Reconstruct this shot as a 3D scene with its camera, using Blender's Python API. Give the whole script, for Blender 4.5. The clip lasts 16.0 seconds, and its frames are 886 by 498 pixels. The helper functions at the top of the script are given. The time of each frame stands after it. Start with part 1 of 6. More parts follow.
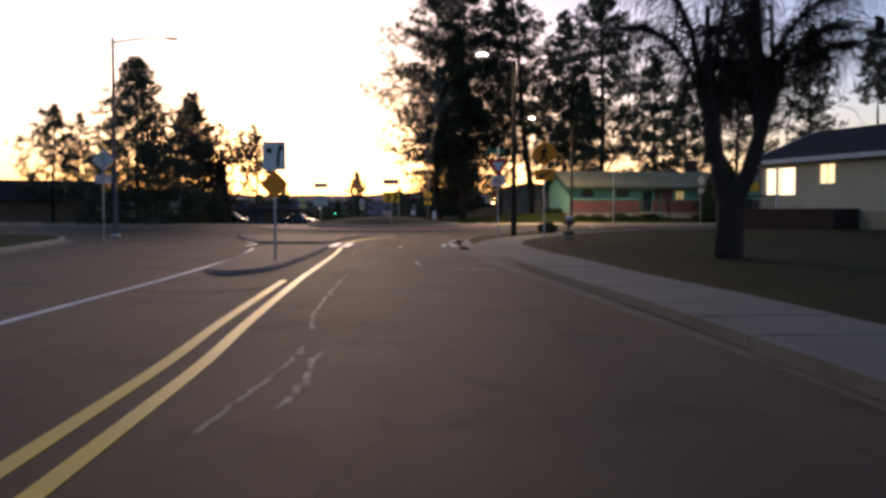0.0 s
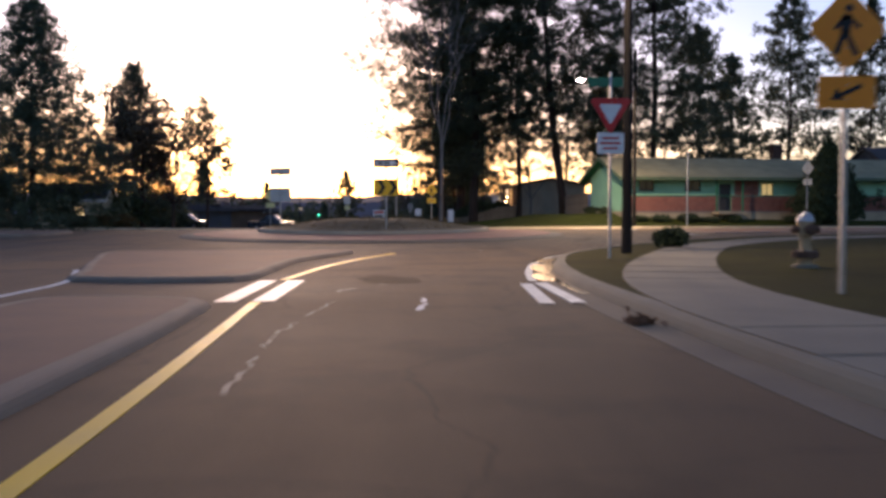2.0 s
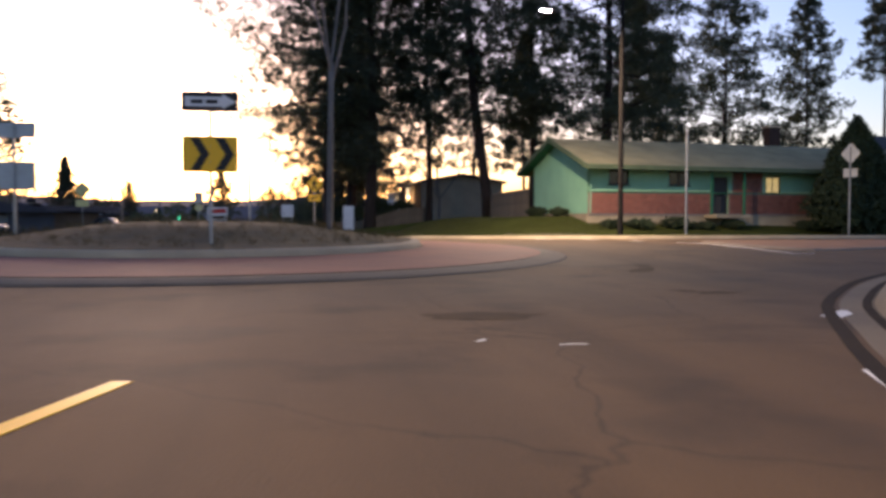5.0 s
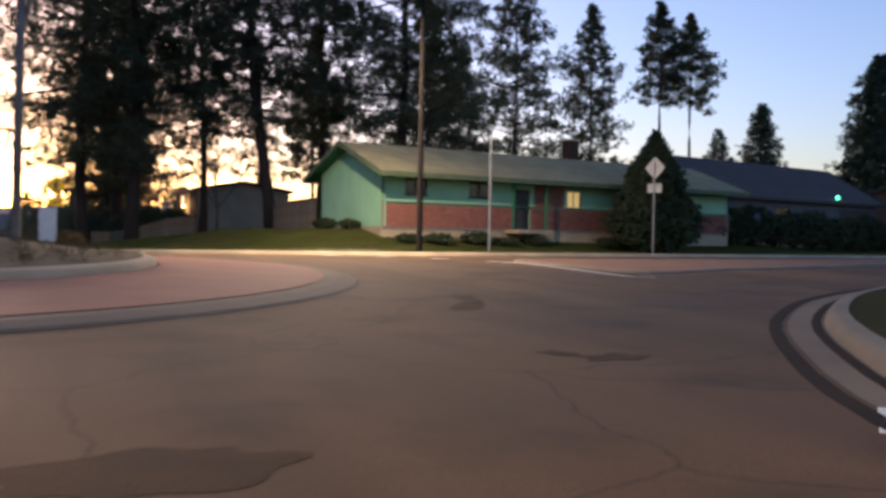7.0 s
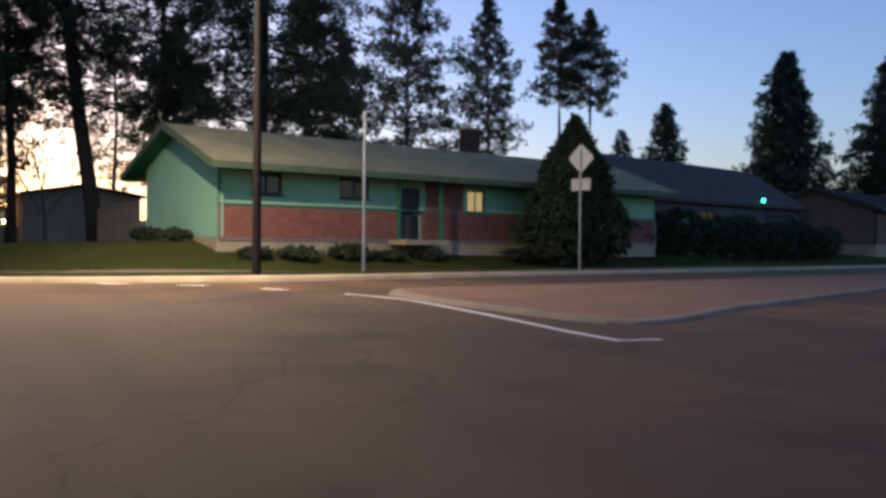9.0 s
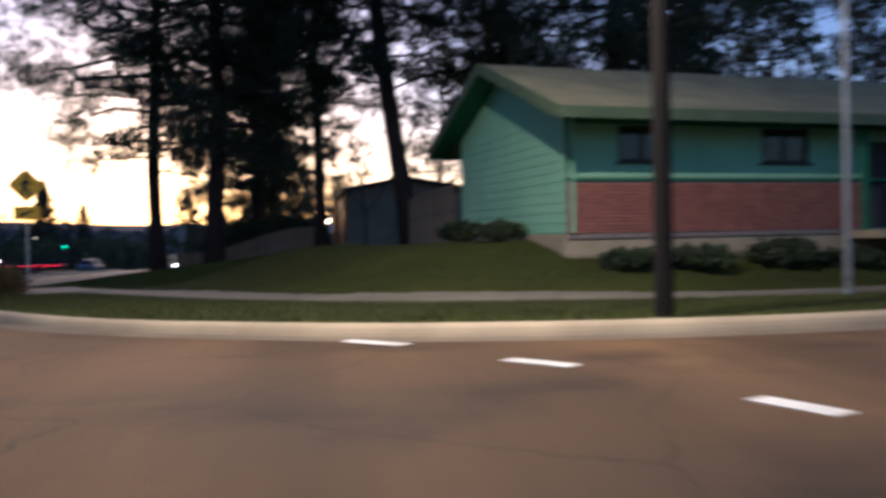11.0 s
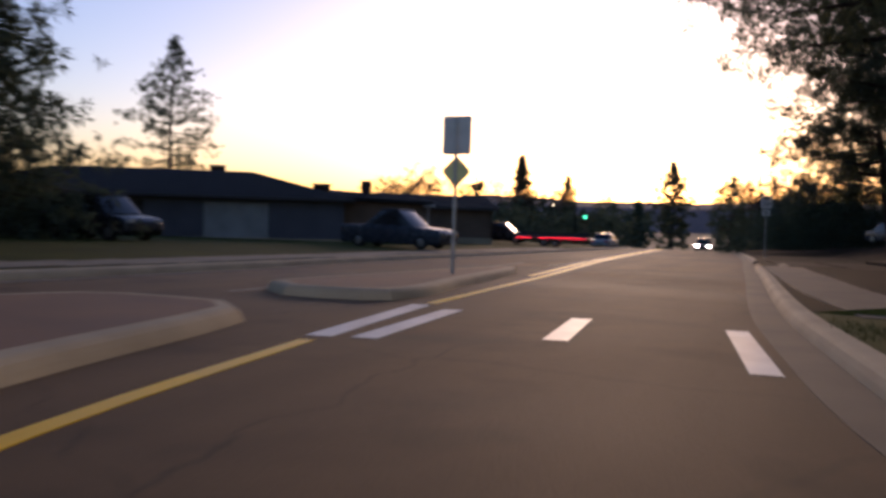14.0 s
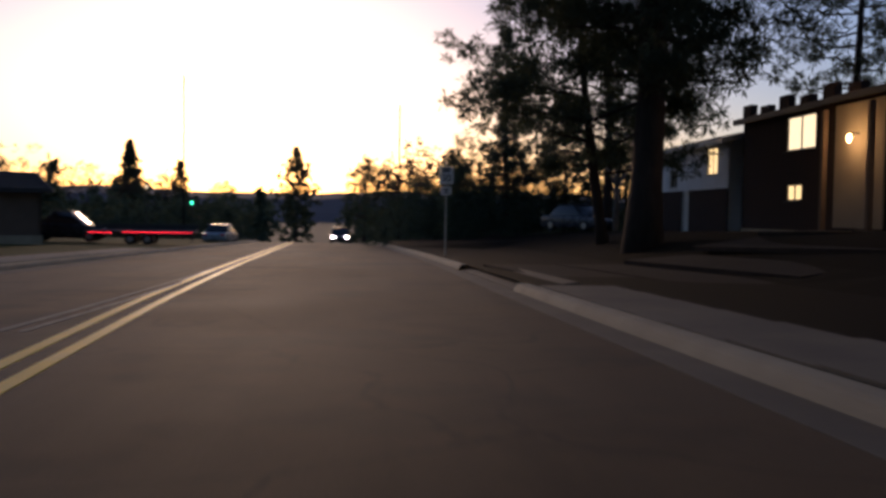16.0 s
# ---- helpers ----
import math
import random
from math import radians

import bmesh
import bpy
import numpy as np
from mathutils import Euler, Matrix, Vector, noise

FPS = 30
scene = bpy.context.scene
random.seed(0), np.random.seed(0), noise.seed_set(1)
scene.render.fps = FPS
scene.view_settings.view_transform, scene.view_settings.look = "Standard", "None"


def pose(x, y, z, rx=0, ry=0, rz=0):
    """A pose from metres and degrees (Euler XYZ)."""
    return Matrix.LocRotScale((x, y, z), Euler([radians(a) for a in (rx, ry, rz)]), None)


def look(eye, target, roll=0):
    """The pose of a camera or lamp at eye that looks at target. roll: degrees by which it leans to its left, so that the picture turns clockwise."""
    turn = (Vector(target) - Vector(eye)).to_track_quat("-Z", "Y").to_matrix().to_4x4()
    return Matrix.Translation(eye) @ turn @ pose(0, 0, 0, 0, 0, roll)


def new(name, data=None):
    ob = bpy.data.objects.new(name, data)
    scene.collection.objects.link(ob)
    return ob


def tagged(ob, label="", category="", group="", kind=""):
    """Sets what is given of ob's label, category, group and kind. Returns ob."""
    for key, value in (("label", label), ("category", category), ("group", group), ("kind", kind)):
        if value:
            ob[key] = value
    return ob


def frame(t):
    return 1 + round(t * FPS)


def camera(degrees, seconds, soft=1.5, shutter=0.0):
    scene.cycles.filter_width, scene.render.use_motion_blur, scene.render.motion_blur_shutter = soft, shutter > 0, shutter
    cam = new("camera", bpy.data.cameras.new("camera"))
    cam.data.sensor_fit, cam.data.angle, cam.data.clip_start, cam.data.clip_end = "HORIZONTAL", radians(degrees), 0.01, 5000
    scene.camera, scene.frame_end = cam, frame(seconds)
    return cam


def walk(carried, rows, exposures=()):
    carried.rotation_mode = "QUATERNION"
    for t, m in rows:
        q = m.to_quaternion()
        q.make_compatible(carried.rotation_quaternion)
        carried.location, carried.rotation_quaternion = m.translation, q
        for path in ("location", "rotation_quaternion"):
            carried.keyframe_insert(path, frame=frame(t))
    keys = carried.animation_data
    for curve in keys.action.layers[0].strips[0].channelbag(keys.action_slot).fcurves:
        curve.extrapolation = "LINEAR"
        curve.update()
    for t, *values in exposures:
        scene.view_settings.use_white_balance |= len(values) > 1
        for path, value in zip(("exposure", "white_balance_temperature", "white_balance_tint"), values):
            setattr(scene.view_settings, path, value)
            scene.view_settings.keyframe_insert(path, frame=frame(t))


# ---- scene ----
cam = camera(54.9, 16.0, 3.2, 0.5)
PATH = [
    (0, (2.726, 2.76, 1.362), (2.78, 4.757, 1.275), 0.0),
    (0.5, (2.509, 8.291, 1.301), (2.569, 10.289, 1.218), 0.1),
    (1, (2.187, 14.453, 1.145), (2.259, 16.45, 1.064), -0.1),
    (1.5, (2.044, 19.412, 1.176), (2.119, 21.409, 1.097), 0.0),
    (2, (1.816, 24.333, 1.197), (1.891, 26.329, 1.115), -0.1),
    (2.5, (1.702, 28.524, 1.163), (1.779, 30.521, 1.081), -0.1),
    (3, (1.689, 32.545, 1.165), (1.773, 34.542, 1.084), -0.3),
    (3.2, (1.633, 33.929, 1.204), (1.725, 35.925, 1.119), -0.5),
    (5.3, (2.649, 45.376, 1.071), (3.055, 47.333, 1.005), 0.2),
    (5.5, (2.806, 45.91, 1.072), (3.257, 47.857, 1.008), 0.2),
    (6, (3.254, 47.181, 1.07), (3.82, 49.099, 1.014), 0.5),
    (6.5, (3.605, 48.557, 1.02), (4.304, 50.431, 0.975), 0.8),
    (7, (4.118, 49.657, 1.041), (4.926, 51.486, 1.007), 1.0),
    (7.5, (4.757, 50.78, 1.123), (5.67, 52.56, 1.094), 0.9),
    (8, (5.892, 52.795, 1.167), (6.911, 54.516, 1.143), 0.7),
    (8.2, (6.584, 53.746, 1.178), (7.635, 55.447, 1.157), 0.2),
    (10.5, (12.118, 67.092, 1.298), (12.774, 68.982, 1.281), -0.5),
    (10.8, (12.17, 68.64, 1.391), (12.639, 70.584, 1.364), -1.5),
    (11, (12.151, 70.027, 1.367), (12.47, 72.001, 1.339), -1.1),
    (11.2, (11.999, 71.151, 1.357), (12.155, 73.145, 1.306), -1.0),
    (11.5, (11.383, 73.454, 1.387), (11.202, 75.445, 1.332), -1.3),
    (12, (9.771, 76.498, 1.341), (9.172, 78.405, 1.277), -1.0),
    (12.5, (7.1, 80.287, 1.215), (6.228, 82.084, 1.13), 0.8),
    (12.8, (5.672, 82.194, 1.16), (4.702, 83.941, 1.067), 1.2),
    (13, (4.963, 83.307, 1.117), (3.967, 85.039, 1.025), 1.5),
    (13.5, (2.97, 86.978, 1.039), (2.089, 88.771, 0.962), 1.5),
    (14, (1.538, 90.442, 0.936), (0.84, 92.315, 0.856), 1.6),
    (14.5, (0.229, 95.016, 0.812), (-0.23, 96.961, 0.738), 0.3),
    (15, (-0.504, 99.461, 0.815), (-0.733, 101.446, 0.731), 1.4),
    (15.5, (-0.82, 104.442, 0.675), (-0.827, 106.441, 0.602), 1.5),
    (16, (-1.272, 109.167, 0.629), (-1.112, 111.159, 0.546), 0.9),
]
EXPOSURES = [(0, 1.05, 6300, 27), (1, 1.25, 6300, 28), (2.5, 1.65, 6250, 29), (3, 1.5, 6250, 29), (5.5, 1.7, 6250, 29), (8, 1.72, 6500, 28), (10.5, 0.78, 5000, 22), (11.2, 0.75, 5150, 25), (12.5, 1.25, 6200, 29), (14.5, 1.12, 6250, 28), (16, 0.55, 6150, 24)]
walk(cam, [(t, look(eye, target, roll)) for t, eye, target, roll in PATH], EXPOSURES)

# ---- world, sun, exposure ----
SUN_AZ = -8.0          # degrees from +y towards +x, where the sun has just gone down
world = bpy.data.worlds.new("dusk_sky")
scene.world = world
world.use_nodes = True
wn, wl = world.node_tree.nodes, world.node_tree.links
sky = wn.new("ShaderNodeTexSky")
sky.sky_type = "NISHITA"
sky.sun_disc = False
sky.sun_elevation = radians(3.2)
sky.sun_rotation = radians(SUN_AZ)
sky.altitude = 600
sky.air_density, sky.dust_density, sky.ozone_density = 1.0, 2.1, 2.4
tint = wn.new("ShaderNodeMix")        # the evening's rosy cast over the whole sky
tint.data_type, tint.blend_type = "RGBA", "MULTIPLY"
tint.inputs["Factor"].default_value = 1.0
tint.inputs["B"].default_value = (1.0, 0.955, 1.04, 1.0)
wl.new(sky.outputs[0], tint.inputs["A"])
wl.new(tint.outputs["Result"], wn["Background"].inputs["Color"])
wn["Background"].inputs["Strength"].default_value = 0.15

sun = new("sun", bpy.data.lights.new("sun", "SUN"))
sun.data.energy, sun.data.angle, sun.data.color = 0.5, radians(10), (1.0, 0.72, 0.45)
sun.matrix_world = look((60 * math.sin(radians(SUN_AZ)), 60 * math.cos(radians(SUN_AZ)) + 60, 8), (0, 60, 0))

# ---- materials ----
def mat(name, color, rough=0.8, color2=None, scale=4.0, fine=40.0, amount=0.5, bump=0.2, metal=0.0, emit=None, emit_strength=0.0, island=0.0, spec=0.3, stretch=None, bump_dist=0.01):
    """A surface with variation at two scales, grain and relief."""
    m = bpy.data.materials.new(name)
    m.use_nodes = True
    n, l = m.node_tree.nodes, m.node_tree.links
    b = n["Principled BSDF"]
    b.inputs["Roughness"].default_value, b.inputs["Metallic"].default_value = rough, metal
    b.inputs["Specular IOR Level"].default_value = spec
    co = n.new("ShaderNodeTexCoord")
    src = co.outputs["Object"]
    if stretch:
        mp = n.new("ShaderNodeMapping")
        mp.inputs["Scale"].default_value = stretch
        l.new(src, mp.inputs["Vector"])
        src = mp.outputs["Vector"]
    big, small = n.new("ShaderNodeTexNoise"), n.new("ShaderNodeTexNoise")
    big.inputs["Scale"].default_value, small.inputs["Scale"].default_value = scale, fine
    big.inputs["Detail"].default_value, small.inputs["Detail"].default_value = 5, 3
    l.new(src, big.inputs["Vector"]), l.new(src, small.inputs["Vector"])
    add = n.new("ShaderNodeMath"); add.operation = "MULTIPLY_ADD"
    l.new(small.outputs["Fac"], add.inputs[0]); add.inputs[1].default_value = 0.45
    l.new(big.outputs["Fac"], add.inputs[2])
    ramp = n.new("ShaderNodeMapRange")
    ramp.inputs["From Min"].default_value, ramp.inputs["From Max"].default_value = 0.5, 0.95
    l.new(add.outputs[0], ramp.inputs["Value"])
    mix = n.new("ShaderNodeMix"); mix.data_type = "RGBA"
    c2 = color2 or tuple(c * (1 - amount) for c in color)
    mix.inputs["A"].default_value, mix.inputs["B"].default_value = (*c2, 1), (*color, 1)
    l.new(ramp.outputs["Result"], mix.inputs["Factor"])
    out = mix.outputs["Result"]
    if island:
        geo, oi = n.new("ShaderNodeNewGeometry"), n.new("ShaderNodeObjectInfo")
        sm = n.new("ShaderNodeMath"); sm.operation = "ADD"
        l.new(geo.outputs["Random Per Island"], sm.inputs[0]); l.new(oi.outputs["Random"], sm.inputs[1])
        mr = n.new("ShaderNodeMapRange")
        mr.inputs["From Max"].default_value = 2.0
        mr.inputs["To Min"].default_value, mr.inputs["To Max"].default_value = 1 - island, 1 + island
        l.new(sm.outputs[0], mr.inputs["Value"])
        hsv = n.new("ShaderNodeHueSaturation")
        l.new(mr.outputs["Result"], hsv.inputs["Value"]); l.new(out, hsv.inputs["Color"])
        out = hsv.outputs["Color"]
    l.new(out, b.inputs["Base Color"])
    rr = n.new("ShaderNodeMapRange")
    rr.inputs["To Min"].default_value, rr.inputs["To Max"].default_value = max(0.03, rough - 0.12), min(1, rough + 0.1)
    l.new(big.outputs["Fac"], rr.inputs["Value"]); l.new(rr.outputs["Result"], b.inputs["Roughness"])
    if bump:
        bp = n.new("ShaderNodeBump")
        bp.inputs["Strength"].default_value, bp.inputs["Distance"].default_value = bump, bump_dist
        l.new(small.outputs["Fac"], bp.inputs["Height"]); l.new(bp.outputs["Normal"], b.inputs["Normal"])
    if emit:
        b.inputs["Emission Color"].default_value = (*emit, 1)
        b.inputs["Emission Strength"].default_value = emit_strength
    return m


def asphalt_mat():
    """Worn asphalt: aggregate speckle, wheel-polished bands, oil stains and hairline cracks."""
    m = mat("asphalt", (0.108, 0.061, 0.025), 0.85, (0.057, 0.033, 0.0145), 0.22, 45, bump=0.5)
    n, l = m.node_tree.nodes, m.node_tree.links
    b = n["Principled BSDF"]
    base = b.inputs["Base Color"].links[0].from_socket
    co = n.new("ShaderNodeTexCoord")

    def noise_tex(scale, detail, stretch=(1, 1, 1), offset=0.0):
        mp = n.new("ShaderNodeMapping")
        mp.inputs["Scale"].default_value = stretch
        mp.inputs["Location"].default_value = (offset, offset * 1.7, 0)
        t = n.new("ShaderNodeTexNoise")
        t.inputs["Scale"].default_value, t.inputs["Detail"].default_value = scale, detail
        l.new(co.outputs["Object"], mp.inputs["Vector"]); l.new(mp.outputs["Vector"], t.inputs["Vector"])
        return t.outputs["Fac"]

    def band(src, a, c, lo, hi):
        r = n.new("ShaderNodeMapRange")
        r.inputs["From Min"].default_value, r.inputs["From Max"].default_value = a, c
        r.inputs["To Min"].default_value, r.inputs["To Max"].default_value = lo, hi
        l.new(src, r.inputs["Value"])
        return r.outputs["Result"]

    def mul(a, c):
        k = n.new("ShaderNodeMath"); k.operation = "MULTIPLY"
        l.new(a, k.inputs[0]); l.new(c, k.inputs[1])
        return k.outputs[0]
    stains = band(noise_tex(0.55, 6, offset=3.1), 0.52, 0.68, 1.0, 0.5)
    wheel = band(noise_tex(1.0, 4, (0.75, 0.05, 1), 9.0), 0.35, 0.65, 0.72, 1.2)
    speck = band(noise_tex(160, 2), 0.35, 0.7, 0.7, 1.35)
    dist = n.new("ShaderNodeTexNoise")
    dist.inputs["Scale"].default_value, dist.inputs["Detail"].default_value = 0.9, 5
    l.new(co.outputs["Object"], dist.inputs["Vector"])
    wob = n.new("ShaderNodeMix"); wob.data_type = "VECTOR"
    wob.inputs["Factor"].default_value = 0.45
    l.new(co.outputs["Object"], wob.inputs["A"]); l.new(dist.outputs["Color"], wob.inputs["B"])
    vo = n.new("ShaderNodeTexVoronoi")
    vo.feature = "DISTANCE_TO_EDGE"
    vo.inputs["Scale"].default_value = 0.55
    l.new(wob.outputs["Result"], vo.inputs["Vector"])
    crack = band(vo.outputs["Distance"], 0.0, 0.008, 0.55, 1.0)
    tone = mul(mul(stains, wheel), mul(speck, crack))
    v = n.new("ShaderNodeVectorMath"); v.operation = "SCALE"
    l.new(base, v.inputs[0]); l.new(tone, v.inputs["Scale"])
    l.new(v.outputs[0], b.inputs["Base Color"])
    return m


M_ASPHALT = asphalt_mat()
M_TAR = mat("tar_patch", (0.034, 0.025, 0.018), 0.95, (0.018, 0.014, 0.011), 2, 70, bump=0.4, spec=0.1)
M_CONC = mat("concrete", (0.42, 0.34, 0.22), 0.85, (0.27, 0.215, 0.14), 0.9, 50, bump=0.3)
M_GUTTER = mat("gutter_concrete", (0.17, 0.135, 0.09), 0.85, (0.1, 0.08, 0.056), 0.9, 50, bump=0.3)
M_WALK = mat("sidewalk_concrete", (0.2, 0.175, 0.125), 0.87, (0.13, 0.112, 0.082), 0.7, 45, bump=0.3)
M_BRICKPAVE = mat("red_stamped_concrete", (0.29, 0.12, 0.075), 0.8, (0.18, 0.076, 0.05), 0.8, 30, bump=0.4)
M_FADEDPAVE = mat("faded_red_stamped_concrete", (0.2, 0.112, 0.066), 0.85, (0.13, 0.074, 0.045), 0.8, 30, bump=0.4)
M_YELLOW = mat("yellow_road_paint", (0.86, 0.5, 0.006), 0.55, (0.66, 0.38, 0.008), 1.5, 60, bump=0.3)
M_WHITE = mat("white_road_paint", (0.75, 0.73, 0.68), 0.55, (0.45, 0.43, 0.4), 1.5, 60, bump=0.3)
M_WORN = mat("worn_white_paint", (0.27, 0.24, 0.19), 0.75, (0.1, 0.085, 0.065), 6, 50, bump=0.4)
M_GRASS = mat("lawn_grass", (0.062, 0.07, 0.016), 0.95, (0.036, 0.042, 0.01), 0.5, 25, spec=0.04, bump=0.4)
M_BROWNLAWN = mat("winter_brown_lawn", (0.048, 0.045, 0.013), 0.95, (0.027, 0.024, 0.008), 0.5, 70, spec=0.04, bump=0.35)
# Shade beneath the pines is put into this near-black lawn colour.
M_DARKLAWN = mat("lawn_painted_shade", (0.013, 0.01, 0.0055), 0.95, (0.007, 0.0055, 0.0035), 0.4, 25, spec=0.04, bump=0.3)
M_ISLEGRASS = mat("thin_brown_grass", (0.085, 0.065, 0.03), 0.95, (0.03, 0.028, 0.013), 1.6, 22, bump=0.9)
M_BLADE = mat("grass_blades", (0.066, 0.074, 0.018), 0.9, (0.044, 0.05, 0.013), 0.8, 20, bump=0, island=0.2)
M_DRYGRASS = mat("dry_grass", (0.13, 0.092, 0.038), 0.9, (0.07, 0.05, 0.02), 1.5, 20, bump=0, island=0.35)
M_GROUND = mat("earth_ground", (0.05, 0.045, 0.03), 0.95, (0.03, 0.029, 0.02), 0.08, 3, bump=0.5)
M_BARK = mat("pine_bark", (0.05, 0.034, 0.025), 0.95, (0.024, 0.017, 0.013), 3, 14, bump=0.9, bump_dist=0.04, stretch=(1, 1, 0.25))
M_GREYBARK = mat("grey_bark", (0.2, 0.175, 0.15), 0.95, (0.1, 0.09, 0.08), 4, 18, bump=0.8, bump_dist=0.02, stretch=(1, 1, 0.3))
M_NEEDLE = mat("pine_needles", (0.085, 0.1, 0.058), 0.8, (0.05, 0.062, 0.038), 0.6, 8, bump=0, island=0.4)
M_NEEDLE2 = mat("spruce_needles", (0.075, 0.1, 0.062), 0.8, (0.045, 0.062, 0.04), 0.6, 8, bump=0, island=0.4)
for leaf in (M_NEEDLE, M_NEEDLE2):      # thin needles let some of the evening light through
    ln, ll = leaf.node_tree.nodes, leaf.node_tree.links
    leaf_bsdf, glow = ln["Principled BSDF"], ln.new("ShaderNodeBsdfTranslucent")
    ll.new(leaf_bsdf.inputs["Base Color"].links[0].from_socket, glow.inputs["Color"])
    both = ln.new("ShaderNodeMixShader")
    both.inputs["Fac"].default_value = 0.45
    ll.new(leaf_bsdf.outputs["BSDF"], both.inputs[1])
    ll.new(glow.outputs["BSDF"], both.inputs[2])
    ll.new(both.outputs["Shader"], ln["Material Output"].inputs["Surface"])
M_LEAF = mat("dry_brown_leaves", (0.11, 0.075, 0.04), 0.85, (0.06, 0.045, 0.025), 0.8, 8, bump=0, island=0.4)
M_HEDGE = mat("hedge_leaves", (0.05, 0.07, 0.03), 0.85, (0.03, 0.04, 0.02), 1, 10, bump=0, island=0.4)
M_GALV = mat("galvanised_steel", (0.42, 0.42, 0.41), 0.45, (0.3, 0.3, 0.29), 5, 60, bump=0.1, metal=0.8)
M_ALU = mat("bare_aluminium_sign_back", (0.5, 0.5, 0.48), 0.45, (0.38, 0.38, 0.37), 3, 40, bump=0.05, metal=0.6)
M_WOODPOLE = mat("wooden_pole", (0.013, 0.01, 0.008), 0.95, (0.007, 0.0055, 0.0045), 4, 25, bump=0.6, stretch=(1, 1, 0.15))
M_SIGNY = mat("fluorescent_yellow_sheeting", (0.85, 0.48, 0.015), 0.4, (0.78, 0.43, 0.015), 6, 80, bump=0.03)
M_SIGNO = mat("orange_sheeting", (0.88, 0.28, 0.012), 0.4, (0.8, 0.24, 0.012), 6, 80, bump=0.03)
M_SIGNW = mat("white_sheeting", (0.7, 0.69, 0.66), 0.4, (0.58, 0.57, 0.55), 6, 80, bump=0.03)
M_SIGNR = mat("red_sheeting", (0.55, 0.03, 0.025), 0.4, (0.45, 0.025, 0.02), 6, 80, bump=0.03)
M_SIGNG = mat("green_sheeting", (0.02, 0.16, 0.08), 0.4, (0.015, 0.12, 0.06), 6, 80, bump=0.03)
M_BLACK = mat("black_legend", (0.02, 0.02, 0.02), 0.5, (0.012, 0.012, 0.012), 6, 60, bump=0)
M_GREENWALL = mat("mint_green_siding", (0.27, 0.52, 0.33), 0.7, (0.21, 0.43, 0.27), 0.8, 30, bump=0.1)
M_GREENTRIM = mat("dark_green_trim", (0.03, 0.17, 0.085), 0.6, (0.02, 0.13, 0.065), 2, 30, bump=0.1)
M_OLIVE = mat("olive_fascia_paint", (0.1, 0.14, 0.075), 0.7, (0.07, 0.1, 0.055), 2, 30, bump=0.1)
M_BRICK = mat("red_brick", (0.3, 0.12, 0.085), 0.9, (0.19, 0.075, 0.055), 3, 40, bump=0.5, island=0.3)
M_MORTAR = mat("mortar", (0.26, 0.21, 0.18), 0.95, (0.19, 0.155, 0.135), 4, 50, bump=0.4)
M_ROOF = mat("asphalt_shingles", (0.27, 0.245, 0.14), 0.95, (0.17, 0.155, 0.09), 0.9, 30, bump=0.6, island=0.2)
M_DARKROOF = mat("dark_shingles", (0.02, 0.018, 0.018), 0.95, (0.012, 0.011, 0.011), 0.9, 30, bump=0.6, island=0.2)
M_GREYROOF = mat("grey_shingles", (0.07, 0.064, 0.064), 0.95, (0.045, 0.04, 0.04), 0.9, 30, bump=0.6, island=0.2)
M_CREAM = mat("cream_siding", (0.56, 0.5, 0.34), 0.75, (0.46, 0.41, 0.28), 0.8, 30, bump=0.15)
M_GREYWALL = mat("grey_siding", (0.1, 0.105, 0.12), 0.75, (0.07, 0.073, 0.085), 0.8, 30, bump=0.15)
M_WHITEWALL = mat("white_siding", (0.78, 0.78, 0.78), 0.75, (0.68, 0.68, 0.68), 0.8, 30, bump=0.15)
M_DARKBRICK = mat("dark_brown_brick", (0.05, 0.028, 0.022), 0.9, (0.03, 0.018, 0.015), 3, 40, bump=0.4, island=0.3)
M_BROWNWALL = mat("brown_siding", (0.17, 0.11, 0.075), 0.8, (0.11, 0.075, 0.05), 0.8, 30, bump=0.15)
M_TAN = mat("tan_stucco", (0.33, 0.26, 0.18), 0.9, (0.25, 0.195, 0.135), 0.8, 30, bump=0.3)
M_TRIM = mat("white_trim", (0.65, 0.63, 0.58), 0.6, (0.52, 0.5, 0.46), 2, 30, bump=0.05)
M_DARKTRIM = mat("dark_trim", (0.05, 0.045, 0.04), 0.6, (0.035, 0.03, 0.028), 2, 30, bump=0.05)
M_FENCE = mat("weathered_fence_boards", (0.23, 0.17, 0.11), 0.92, (0.13, 0.1, 0.07), 2, 20, bump=0.4, island=0.25)
M_PALEY = mat("faded_yellow_sign_back", (0.64, 0.64, 0.3), 0.5, (0.54, 0.54, 0.25), 5, 60, bump=0.05)
M_PALEGREY = mat("pale_grey_door_paint", (0.3, 0.31, 0.3), 0.7, (0.22, 0.23, 0.22), 1.2, 30, bump=0.1)
M_PANE = mat("window_glass_dark", (0.02, 0.022, 0.025), 0.08, (0.015, 0.016, 0.018), 2, 5, bump=0, spec=0.6)
M_LIT = mat("lit_window_curtain", (0.7, 0.6, 0.38), 0.8, (0.6, 0.48, 0.28), 2, 14, bump=0, emit=(1.0, 0.72, 0.3), emit_strength=0.9)
M_DIMLIT = mat("dim_lit_curtain", (0.6, 0.5, 0.25), 0.8, (0.45, 0.36, 0.18), 2, 14, bump=0, emit=(1.0, 0.75, 0.25), emit_strength=0.14)
M_ISLKERB = mat("stained_island_kerb", (0.24, 0.185, 0.13), 0.88, (0.15, 0.115, 0.085), 0.9, 50, bump=0.3)
